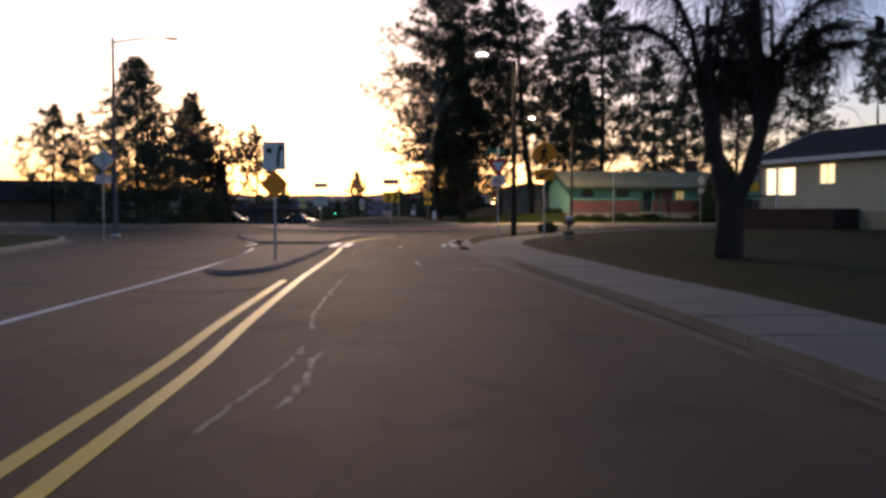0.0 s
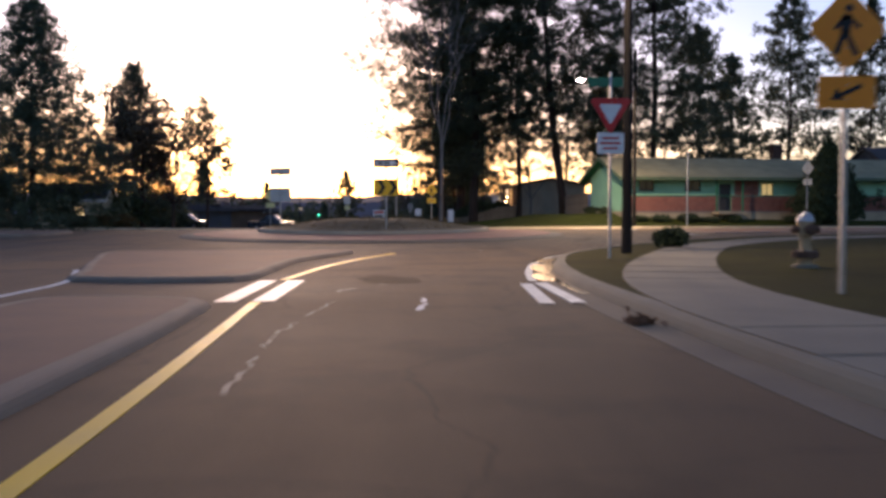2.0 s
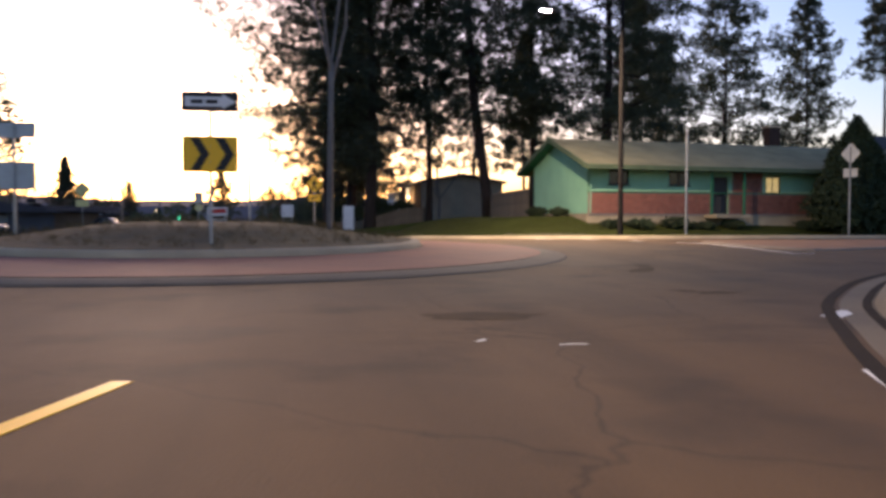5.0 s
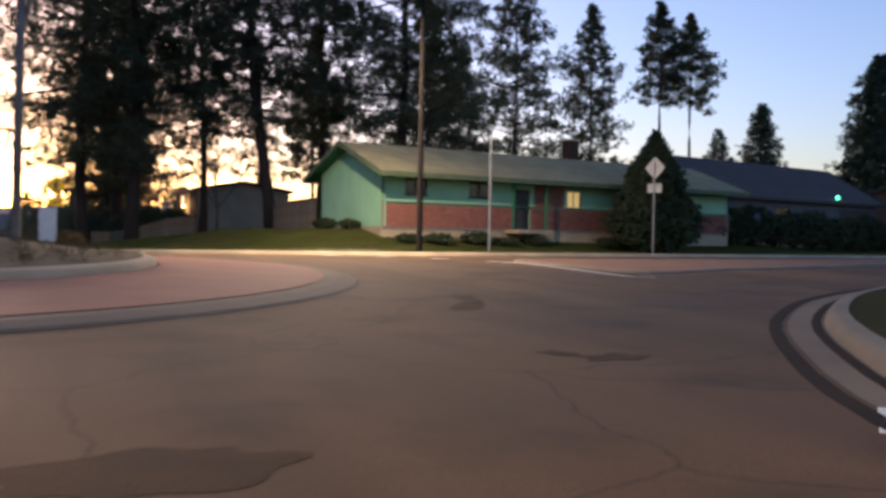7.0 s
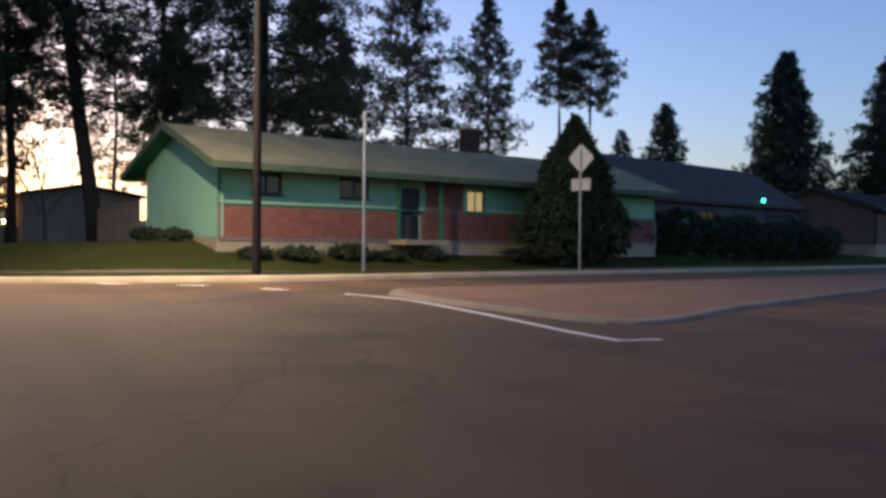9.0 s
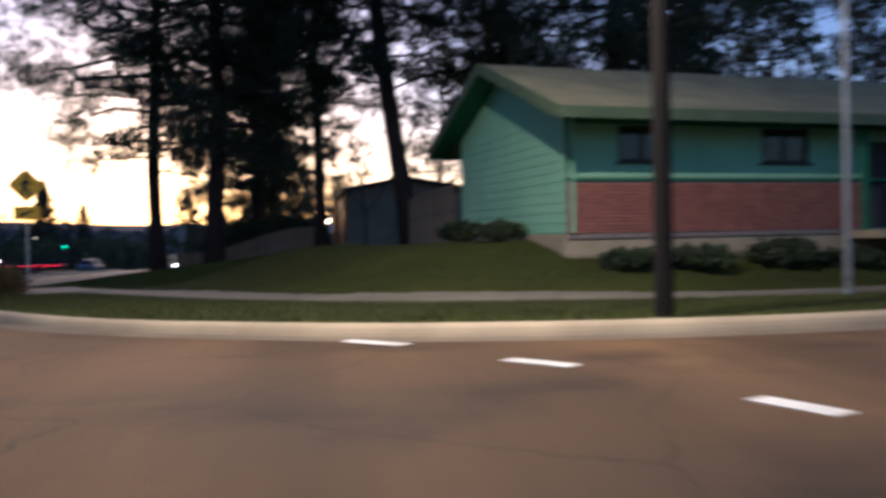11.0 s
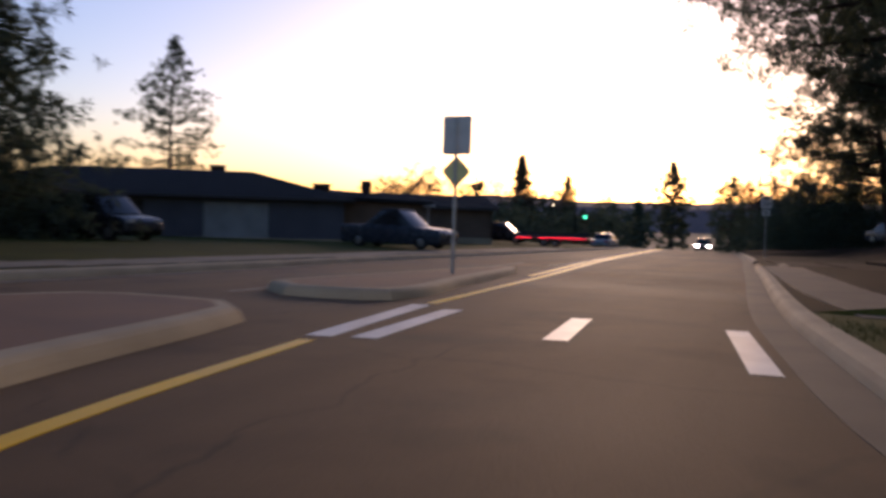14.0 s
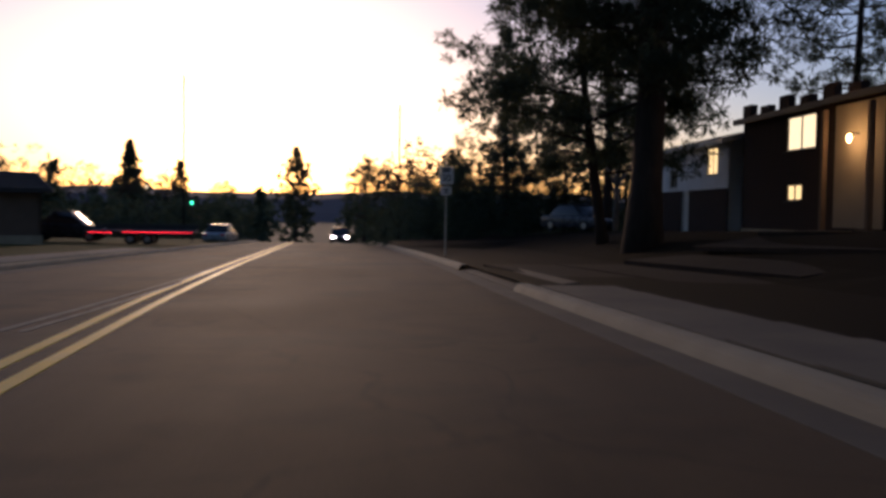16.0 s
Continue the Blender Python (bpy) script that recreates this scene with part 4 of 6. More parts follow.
# ---- street lamps and poles ----
def street_lamp(x, y, z0, height, arm, rise, wood=False, lit=True, watts=0, label="", r=0.12, arm_at=0.0):
    """A pole with a curved arm and a flat lamp head at its end."""
    s = empty("street_lamp", label, "street lamp", pose(x, y, z0), "street lamps")
    pm = M_WOODPOLE if wood else M_POLEGREY
    bm = tube_bm([(0, 0, -0.4), (0, 0, 0.2), (0, 0, height * 0.5), (0, 0, height)], [r * 1.25, r * 1.2, r, r * 0.72], 14)
    part("pole", bm, pm, s, "dark wooden pole" if wood else "grey steel pole")
    if not wood:
        part("base_flange", tube_bm([(0, 0, -0.05), (0, 0, 0.06)], [0.24, 0.22], 14), M_GALV, s)
    a = Vector((arm[0], arm[1], 0))
    zt = arm_at or height - 0.25
    pts = [(0, 0, zt)] + [tuple(a * t + Vector((0, 0, zt + rise * math.sin(t * math.pi / 2)))) for t in (0.2, 0.4, 0.6, 0.8, 1.0)]
    part("arm", tube_bm(pts, [0.05, 0.045, 0.04, 0.035, 0.03, 0.03], 8), M_POLEGREY, s)
    d = a.normalized()
    yaw = math.degrees(math.atan2(d.y, d.x))
    hm = Matrix.Translation(a + Vector((0, 0, zt + rise))) @ pose(0, 0, 0, 0, 0, yaw)
    hb = box_bm(0.62, 0.26, 0.09, (0.25, 0, 0), 0.03)
    bmesh.ops.transform(hb, matrix=hm, verts=hb.verts[:])
    head = part("lamp_head", hb, M_GALV, s)
    lb = box_bm(0.46, 0.2, 0.02, (0.27, 0, -0.056), 0.004)
    bmesh.ops.transform(lb, matrix=hm, verts=lb.verts[:])
    part("lens", lb, M_LED if lit else M_ALU, head)
    if watts:
        la = bpy.data.lights.new("street_lamp_light", "AREA")
        la.shape, la.size, la.size_y, la.energy, la.color = "RECTANGLE", 0.46, 0.2, watts, (1.0, 0.8, 0.5)
        lo = new("street_lamp_light", la)
        lo.matrix_world = s.matrix_world @ hm @ Matrix.Translation((0.27, 0, -0.09))
    return s


street_lamp(7.6, 47.0, gz("SE", 7.6, 47.0), 9.0, (-1.5, -0.9), 0.45, wood=True, watts=260, label="lit street lamp on a dark wooden pole by the path")
street_lamp(16.5, 79.95, gz("NE", 16.5, 79.95), 11.6, (-3.6, -1.2), 0.5, wood=True, arm_at=8.9, watts=1350, r=0.1, label="lit street lamp on a dark pole before the green house")
street_lamp(-13.1, 47.6, gz("SW", -15.2, 47.6), 10.2, (2.6, 0.6), 0.35, lit=False, label="unlit grey street lamp with a long arm", r=0.09)


def plain_pole(name, x, y, z0, h, r, material, label, category="pole", cap=False):
    s = empty(name, label, category, pose(x, y, z0))
    part("shaft", tube_bm([(0, 0, -0.3), (0, 0, h * 0.5), (0, 0, h)], [r, r * 0.95, r * 0.85], 10), material, s)
    part("collar", tube_bm([(0, 0, 0), (0, 0, 0.08)], [r * 1.7, r * 1.5], 10), material, s)
    return s


plain_pole("white_pole", 20.95, 82.8, gz("NE", 20.95, 82.8), 5.1, 0.055, M_GALV, "slim white pole by the sidewalk of the green house")
plain_pole("utility_pole", -20.5, 197, gz("NW", -20.5, 197), 16.5, 0.09, M_WOODPOLE, "thin bare utility pole far down the road")
plain_pole("utility_pole", 1.2, 199, gz("NE", 1.2, 199), 14.5, 0.09, M_WOODPOLE, "thin bare utility pole far down the road")
plain_pole("slim_post", 1.0, 72.2, iz(1.0, 72.2), 2.6, 0.04, M_GALV, "slim grey post on the central island")

M_HYDRUST = mat("rusty_iron", (0.12, 0.065, 0.04), 0.8, (0.06, 0.035, 0.025), 6, 40, bump=0.5)
s = empty("fire_hydrant", "weathered pale fire hydrant with rusty nozzles on the verge", "fire hydrant", pose(9.3, 40.25, gz("SE", 9.3, 40.25)))
part("collar", tube_bm([(0, 0, -0.15), (0, 0, 0.05), (0, 0, 0.07)], [0.24, 0.24, 0.21], 16), M_WALK, s, "concrete collar")
part("lower_barrel", tube_bm([(0, 0, 0.06), (0, 0, 0.2)], [0.13, 0.13], 14), M_HYDRANT, s)
flange = part("flange", tube_bm([(0, 0, 0.19), (0, 0, 0.2), (0, 0, 0.31), (0, 0, 0.33)], [0.2, 0.25, 0.25, 0.17], 18), M_HYDRUST, s, "dark rusty flange")
for k in range(6):
    fx, fy = 0.21 * math.cos(k * math.pi / 3), 0.21 * math.sin(k * math.pi / 3)
    part("bolt", tube_bm([(fx, fy, 0.3), (fx, fy, 0.36)], [0.022, 0.02], 6), M_HYDRUST, flange)
part("barrel", tube_bm([(0, 0, 0.32), (0, 0, 0.36), (0, 0, 0.58), (0, 0, 0.62), (0, 0, 0.86), (0, 0, 0.88)], [0.12, 0.1, 0.1, 0.14, 0.14, 0.16], 16), M_HYDRANT, s)
bonnet = part("bonnet", tube_bm([(0, 0, 0.88), (0, 0, 0.91), (0, 0, 0.98), (0, 0, 1.04), (0, 0, 1.07)], [0.165, 0.16, 0.13, 0.075, 0.04], 16), M_GALV, s, "pale domed bonnet")
part("nut", tube_bm([(0, 0, 1.06), (0, 0, 1.12)], [0.03, 0.026], 5), M_HYDRUST, bonnet)
for d, r in (((1, 0), 0.07), ((-1, 0), 0.07), ((0, -1), 0.1)):
    nozzle = part("nozzle", tube_bm([(d[0] * 0.1, d[1] * 0.1, 0.73), (d[0] * 0.21, d[1] * 0.21, 0.73)], [r * 0.9, r * 0.9], 12), M_HYDRUST, s, "rusty nozzle")
    part("cap", tube_bm([(d[0] * 0.2, d[1] * 0.2, 0.73), (d[0] * 0.25, d[1] * 0.25, 0.73), (d[0] * 0.28, d[1] * 0.28, 0.73)], [r * 1.1, r * 1.1, r * 0.4], 8), M_HYDRUST, nozzle)


# ---- trees ----
def tuft_cloud(centres, size, blades, width, rng, droop=0.0, flat=1.0):
    """Needle tufts: thin blades in all directions about each centre. Returns verts and faces."""
    c = np.asarray(centres, float)
    n = len(c)
    s = np.broadcast_to(np.asarray(size, float), (n,))
    d = rng.normal(size=(n, blades, 3))
    d[..., 2] *= flat
    d /= np.linalg.norm(d, axis=2)[..., None]
    d[..., 2] -= droop
    side = np.cross(d, rng.normal(size=(n, blades, 3)))
    side /= np.linalg.norm(side, axis=2)[..., None] + 1e-9
    ln = s[:, None, None] * rng.uniform(0.55, 1.0, (n, blades, 1))
    root = c[:, None, :] + d * ln * 0.08
    tip = c[:, None, :] + d * ln
    w = ln * width
    m1, m2 = (root + tip) / 2 + side * w, (root + tip) / 2 - side * w
    v = np.stack([root, m1, tip, m2], 2).reshape(-1, 3)
    k = np.arange(n * blades) * 4
    f = np.stack([k, k + 1, k + 2, k + 3], 1)
    return v, f


def bent(p0, p1, sag, rng, n=4):
    t = np.linspace(0, 1, n)[:, None]
    p = np.array(p0) * (1 - t) + np.array(p1) * t
    p[:, 2] += sag * np.sin(np.pi * t[:, 0])
    p[1:-1] += rng.normal(scale=0.05 * np.linalg.norm(np.array(p1) - p0), size=(n - 2, 3))
    return p


def pine(x, y, z0, h, crown_base, spread, seed, tufts=900, r=0.3, lean=(0, 0), tuft=0.5, label="tall dark ponderosa pine", top_round=0.35, blades=20, dense=1.25, group="pines", low=1.0, width=0.08, thin=0.0):
    """A tall pine: bare lower trunk, ragged crown of tufted boughs."""
    rng = np.random.default_rng(seed)
    tufts, spread = int(tufts * 1.22), spread * 1.22
    s = empty("pine_tree", label, "tree", pose(x, y, z0), group)
    zs = np.linspace(-0.5, h, 12)
    tr = np.stack([lean[0] * (zs / h) + 0.15 * np.sin(zs * 0.31 + seed), lean[1] * (zs / h) + 0.15 * np.cos(zs * 0.23 + seed), zs], 1)
    rad = r * (1 - 0.93 * np.clip(zs / h, 0, 1) ** 1.2) * (1 + 0.35 * np.exp(-np.clip(zs, 0, 9) / 0.5))
    part("trunk", tube_bm(tr, rad, 10), M_BARK, s, smooth=True)
    bb = bmesh.new()
    cs, sz = [], []
    nb = int(max(26, (h - crown_base) * 3.6 * dense))
    for i in range(nb):
        u = (i + rng.uniform()) / nb
        zb = crown_base + (h - crown_base) * u ** 0.9
        prof = (np.sin(np.pi * min(1, 0.12 + u * 0.9) ** 0.8) ** 0.75) * (1 - 0.45 * u) if top_round else (1 - u)
        L = spread * max(0.12, prof) * rng.uniform(0.55, 1.15) * min(1.0, low + 4 * (1 - low) * u)
        a = i * 2.4 + rng.uniform(-0.5, 0.5)
        L *= 1 - thin * max(0.0, math.cos(a))
        t0 = np.array([np.interp(zb, zs, tr[:, 0]), np.interp(zb, zs, tr[:, 1]), zb])
        up = rng.uniform(-0.12, 0.3) + 0.25 * u
        tip = t0 + L * np.array([np.cos(a), np.sin(a), up])
        pts = bent(t0, tip, rng.uniform(-0.12, 0.05) * L, rng)
        tube_bm(pts, [max(0.02, 0.035 * L * 0.35), 0.02 + 0.008 * L, 0.02, 0.012], 4, bb, caps=False)
        k = max(3, int(tufts / nb * (0.4 + L / spread)))
        side = np.array([-np.sin(a), np.cos(a), 0.0])
        hubs = []
        for q in (0.42, 0.62, 0.8, 1.0, 1.0):
            p = np.array([np.interp(q, np.linspace(0, 1, 4), pts[:, c]) for c in range(3)])
            hubs.append(p + side * rng.normal() * 0.2 * L * q + [0, 0, rng.uniform(-0.04, 0.1) * L])
        for j in range(k):
            p = hubs[int(rng.integers(0, 5))]
            cs.append(p + rng.normal(scale=[0.085 * L + 0.13, 0.085 * L + 0.13, 0.045 * L + 0.08]))
            sz.append(tuft * rng.uniform(0.7, 1.25))
    tagged(part("branchwork", bb, M_BARK, s), kind="stuff")
    v, f = tuft_cloud(cs, sz, blades, width, rng)
    link_mesh("crown", data_mesh("crown", v, f), M_NEEDLE, s)
    return s


def spruce(x, y, z0, h, spread, seed, tufts=1500, label="dense dark conifer with a pointed top", material=None, base=0.6, blades=16, width=0.08):
    """A pointed, densely branched conifer."""
    rng = np.random.default_rng(seed)
    s = empty("conifer_tree", label, "tree", pose(x, y, z0), "conifers")
    part("trunk", tube_bm([(0, 0, -0.4), (0, 0, h * 0.5), (0, 0, h * 0.97)], [0.035 * h * 0.45, 0.02 * h * 0.4, 0.03], 8), M_BARK, s)
    bb = bmesh.new()
    cs, sz = [], []
    tiers = int(h * 2.2)
    for i in range(tiers):
        u = i / tiers
        zb = base + (h - base) * u
        for b in range(6):
            a = b * math.pi / 3 + i * 0.7 + rng.uniform(-0.35, 0.35)
            L = spread * (1 - u) ** 0.68 * rng.uniform(0.6, 1.15) + 0.15
            tip = np.array([L * np.cos(a), L * np.sin(a), zb - 0.16 * L + 0.1])
            pts = bent((0, 0, zb), tip, 0.08 * L, rng)
            tube_bm(pts[[0, -1]], [0.03, 0.01], 3, bb, caps=False)
            k = max(2, int(tufts / (tiers * 6) * (0.3 + 1.6 * L / spread)))
            q = rng.uniform(0.15, 1.05, k)[:, None] ** 0.6
            cs.append(np.array([0, 0, zb]) * (1 - q) + tip * q + rng.normal(scale=[0.13 * L + 0.06, 0.13 * L + 0.06, 0.12], size=(k, 3)))
            sz.append(np.full(k, 0.028 * h + 0.1) * rng.uniform(0.7, 1.3, k))
    tagged(part("branchwork", bb, M_BARK, s), kind="stuff")
    v, f = tuft_cloud(np.vstack(cs), np.concatenate(sz), blades, width, rng, droop=0.15)
    link_mesh("crown", data_mesh("crown", v, f), material or M_NEEDLE2, s)
    return s


def bare_tree(x, y, z0, h, spread, seed, r=0.2, levels=4, label="bare grey deciduous tree", leaves=0, leaf_mat=None, fork=0.25, material=None, group="bare trees"):
    """A leafless tree, branching over and over into fine twigs."""
    rng = np.random.default_rng(seed)
    s = empty("deciduous_tree", label, "tree", pose(x, y, z0), group)
    trunk, limb, twig = bmesh.new(), bmesh.new(), bmesh.new()
    th = h * fork
    tube_bm([(0, 0, -0.4), (0, 0, 0.2), (0.03, 0, th * 0.6), (0.05, 0.02, th)], [r * 1.4, r * 1.15, r, r * 0.9], 10, trunk)
    tips = []

    def grow(p, d, ln, rad, lv):
        mid = p + d * ln * 0.5 + Vector(rng.normal(scale=0.05 * ln, size=3))
        e = p + d * ln + Vector(rng.normal(scale=0.08 * ln, size=3))
        tube_bm([p, mid, e], [rad, rad * 0.8, rad * 0.6], 6 if lv < 2 else 3, limb if lv < 2 else twig, caps=False)
        if lv >= levels:
            tips.append(e)
            return
        for k in range(3 if lv < levels - 1 else 4):
            nd = (d + Vector(rng.normal(scale=0.5, size=3)) * (0.8 + 0.5 * spread / h) + Vector((0, 0, 0.12))).normalized()
            grow(p.lerp(e, rng.uniform(0.55, 1.0)), nd, ln * rng.uniform(0.55, 0.8), max(0.006, rad * 0.58), lv + 1)
    for k in range(4):
        a = k * 1.57 + rng.uniform(-0.4, 0.4)
        d = Vector((math.cos(a) * spread / h * 1.3, math.sin(a) * spread / h * 1.3, 0.9)).normalized()
        grow(Vector((0.05, 0.02, th * rng.uniform(0.8, 1))), d, h * 0.36, r * 0.6, 1)
    part("trunk", trunk, material or M_GREYBARK, s, smooth=True)
    tagged(part("branchwork", limb, material or M_GREYBARK, s), kind="stuff")
    tagged(part("fine_branching", twig, material or M_GREYBARK, s), kind="stuff")
    if leaves:
        c = np.array([tuple(t) for t in tips])
        c = c[rng.integers(0, len(c), leaves)] + rng.normal(scale=0.3, size=(leaves, 3))
        v, f = tuft_cloud(c, rng.uniform(0.2, 0.4, leaves), 7, 0.28, rng)
        link_mesh("foliage", data_mesh("foliage", v, f), leaf_mat or M_LEAF, s)
    return s


def weeping_tree(x, y, z0, h, seed):
    """A leafless tree with a stout dark trunk, arching limbs and fine hanging twigs."""
    rng = np.random.default_rng(seed)
    s = empty("deciduous_tree", "leafless tree with a stout dark trunk and fine hanging twigs", "tree", pose(x, y, z0), "bare trees")
    trunk, limb, twig = bmesh.new(), bmesh.new(), bmesh.new()
    tube_bm([(0, 0, -0.4), (0, 0, 0.1), (0.02, 0, 1.0), (0.05, 0.02, 1.6), (0.1, 0.04, 2.0)], [0.46, 0.38, 0.34, 0.36, 0.28], 12, trunk)
    tube_bm([(-0.12, 0, 1.5), (-0.3, 0, 2.3), (-0.4, 0.05, 3.3), (-0.55, 0.1, 4.6), (-0.6, 0.1, 6.4)], [0.24, 0.2, 0.17, 0.12, 0.05], 10, limb)
    tube_bm([(0.15, 0, 1.5), (0.5, 0, 2.2), (0.75, -0.05, 3.2), (1.1, 0, 4.6), (1.0, 0.05, 6.4)], [0.24, 0.21, 0.18, 0.12, 0.05], 10, limb)
    for k in range(13):
        a = k * 0.97 + rng.uniform(-0.25, 0.25)
        reach, top = rng.uniform(0.7, 2.6), h * rng.uniform(0.6, 1.0)
        d = np.array([math.cos(a), math.sin(a), 0])
        b = np.array([-0.55, 0.04, rng.uniform(2.4, 3.6)]) if k % 2 else np.array([0.7, 0.0, rng.uniform(2.2, 3.6)])
        q = np.linspace(0, 1, 7)
        pts = b + d * reach * (q ** 1.5)[:, None] + np.array([0, 0, 1.0]) * ((top - b[2]) * np.sin(q * 1.75))[:, None] + rng.normal(scale=0.07, size=(7, 3)) * (q > 0)[:, None]
        tube_bm(pts, list(np.array([0.11, 0.095, 0.08, 0.06, 0.04, 0.025, 0.014])), 6, limb, caps=False)
        for j in range(230):
            u = rng.uniform(0.3, 1.0)
            p = np.array([np.interp(u, q, pts[:, c]) for c in range(3)])
            o = rng.normal(size=3) * [0.5, 0.5, 0.12] + d * 0.35
            ln, drop = rng.uniform(0.5, 1.3), rng.uniform(0.2, 1.1)
            tw = [p, p + o * ln * 0.5 + [0, 0, 0.14], p + o * ln * 0.85 - [0, 0, 0.1 * drop], p + o * ln - [0, 0, 0.85 * drop]]
            tube_bm(tw, [0.016, 0.012, 0.009, 0.006], 3, twig, caps=False)
    part("trunk", trunk, M_BARK, s, smooth=True)
    tagged(part("branchwork", limb, M_BARK, s), kind="stuff")
    tagged(part("fine_branching", twig, M_BARK, s), kind="stuff")
    return s


def bush(x, y, z0, w, d, h, seed, material=None, blades=16, n=160, size=0.22, label="rounded dark shrub", name="shrub", pointed=False, width=0.2):
    """A shrub: short stems under a mass of leaf tufts."""
    rng = np.random.default_rng(seed)
    s = empty(name, label, "shrub", pose(x, y, z0), "shrubs")
    bb = bmesh.new()
    for k in range(7):
        a = k * 0.9
        tube_bm([(0.05 * math.cos(a), 0.05 * math.sin(a), -0.1), (w * 0.25 * math.cos(a), d * 0.25 * math.sin(a), h * 0.55)], [0.03, 0.012], 5, bb)
    part("stems", bb, M_BARK, s)
    p = rng.normal(size=(n, 3))
    p /= np.linalg.norm(p, axis=1)[:, None]
    p *= rng.uniform(0.55, 1.0, (n, 1)) ** 0.5
    z = (p[:, 2] + 1) / 2
    k = np.clip(1.08 * np.clip(1 - z, 0, 1) ** 0.75, 0.05, 1) * (0.75 + 0.4 * np.abs(p[:, 2])) if pointed else np.ones(n)
    c = np.stack([p[:, 0] * w / 2 * k * (1 + 0.15 * rng.normal(size=n)), p[:, 1] * d / 2 * k, 0.08 + z * (h - 0.12)], 1)
    v, f = tuft_cloud(c, size * rng.uniform(0.7, 1.3, n), blades, width, rng)
    link_mesh("leaves", data_mesh("leaves", v, f), material or M_HEDGE, s)
    return s


NEz = lambda x, y: gz("NE", x, y)
# pines by the exit and behind the houses
pine(5.1, 113.4, NEz(5.1, 113.4), 31, 5.3, 8.8, 3, 7600, 0.38, label="tall ponderosa pine with low sweeping boughs", low=0.9, width=0.055, blades=18, tuft=0.44)
pine(8.2, 110.0, NEz(8.2, 110), 33, 5.0, 6.4, 5, 4600, 0.42, label="tall ponderosa pine with a thick dark crown", width=0.08, blades=18)
pine(12.8, 111.4, NEz(12.8, 111.4), 29, 7.0, 4.8, 7, 2600, 0.27)
pine(16.5, 106.3, NEz(16.5, 106.3), 30, 6.5, 4.8, 8, 2400, 0.42, lean=(-3.2, -1.0), label="ponderosa pine with a leaning trunk")
pine(23.6, 100.5, NEz(23.6, 100.5), 27, 5.0, 5.4, 11, 3400, 0.35, label="dense dark pine behind the green house", dense=1.5)
pine(20.5, 108.5, NEz(20.5, 108.5), 25, 6.0, 4.2, 12, 1700, 0.28)
pine(30.5, 148, NEz(30, 140), 24, 7.0, 3.6, 13, 1520, 0.25, blades=11, width=0.13, tuft=0.62)
pine(37.8, 130, NEz(37.8, 130), 24, 6.0, 4.4, 14, 1710, 0.3, blades=11, width=0.13, tuft=0.62)
pine(56, 145, NEz(56, 145), 33, 9.0, 6.8, 15, 2600, 0.35, blades=11, width=0.13, tuft=0.62)
pine(70.5, 150, NEz(70, 145), 33, 8.0, 5.0, 16, 2100, 0.32, blades=11, width=0.13, tuft=0.62)
pine(83, 151, NEz(80, 145), 35, 20.5, 3.7, 17, 1500, 0.32, blades=11, width=0.13, tuft=0.62)
pine(88.5, 151, NEz(80, 145), 34, 20.0, 3.9, 18, 1500, 0.32, blades=11, width=0.13, tuft=0.62)
pine(45, 138, NEz(45, 138), 22, 5.0, 4.2, 19, 1520, 0.3, blades=11, width=0.13, tuft=0.62)
spruce(89.5, 119.5, NEz(92, 118), 22, 6.2, 20, 3000, width=0.12)
spruce(97, 112, NEz(92, 112), 21, 6.4, 21, 2600, width=0.12)
spruce(88.5, 136.6, NEz(86, 135), 19, 5.2, 22, 1500, width=0.13)
spruce(83.1, 138.6, NEz(80, 135), 15.5, 3.8, 23, 1000, width=0.13)
spruce(105, 118, NEz(100, 118), 14, 3.8, 24, 1000, width=0.13)
pine(8.5, 139.4, NEz(8.5, 139.4), 30, 4.8, 7.2, 31, 8600, 0.6, label="huge old ponderosa pine on the dark lawn", width=0.07, blades=16, tuft=0.5, thin=0.65)
pine(8.6, 146, NEz(8.6, 146), 18, 3.0, 4.6, 34, 2000, 0.24, lean=(-1.8, 0.3), label="slim pine with a leaning trunk")
pine(26, 156, NEz(26, 156), 24, 7.0, 4.4, 35, 900, 0.3)
pine(13.5, 163, NEz(13.5, 163), 22, 4.0, 4.6, 32, 800, 0.3)
pine(9, 176, NEz(9, 176), 16, 2.5, 4.2, 33, 800, 0.25)
spruce(8.2, 171, NEz(8.2, 171), 8.5, 3.2, 35, 900, "dark conifer behind the parked car", width=0.12)
spruce(12.2, 169, NEz(12.2, 169), 10.0, 3.6, 36, 1000, "dark conifer behind the parked car", width=0.12)
spruce(5.2, 180, NEz(5.2, 180), 8.0, 3.0, 37, 800, "dark conifer beside the far road", width=0.12)
spruce(16.0, 167, NEz(14.0, 162), 9.0, 3.4, 38, 800, "dark conifer behind the pale house", width=0.12)
# left of the road
SWz, NWz = (lambda x, y: gz("SW", x, y)), (lambda x, y: gz("NW", x, y))
spruce(-23.3, 82.2, NWz(-23.3, 82.2), 15.4, 6.0, 41, 2800)
spruce(-26.3, 112.9, NWz(-26.3, 112.9), 17.0, 6.0, 42, 2400)
spruce(-33, 118, NWz(-33, 118), 12.0, 4.6, 46, 1100)
bare_tree(-18.6, 98.5, NWz(-18.6, 98.5), 9.5, 4.5, 43, 0.16, 4, "half-bare tree that still holds brown leaves", leaves=1100, material=M_BARK)
bare_tree(-21.5, 99.5, NWz(-21.5, 99.5), 12.0, 5.5, 47, 0.2, 4, "half-bare tree that still holds brown leaves", leaves=1200, material=M_BARK)
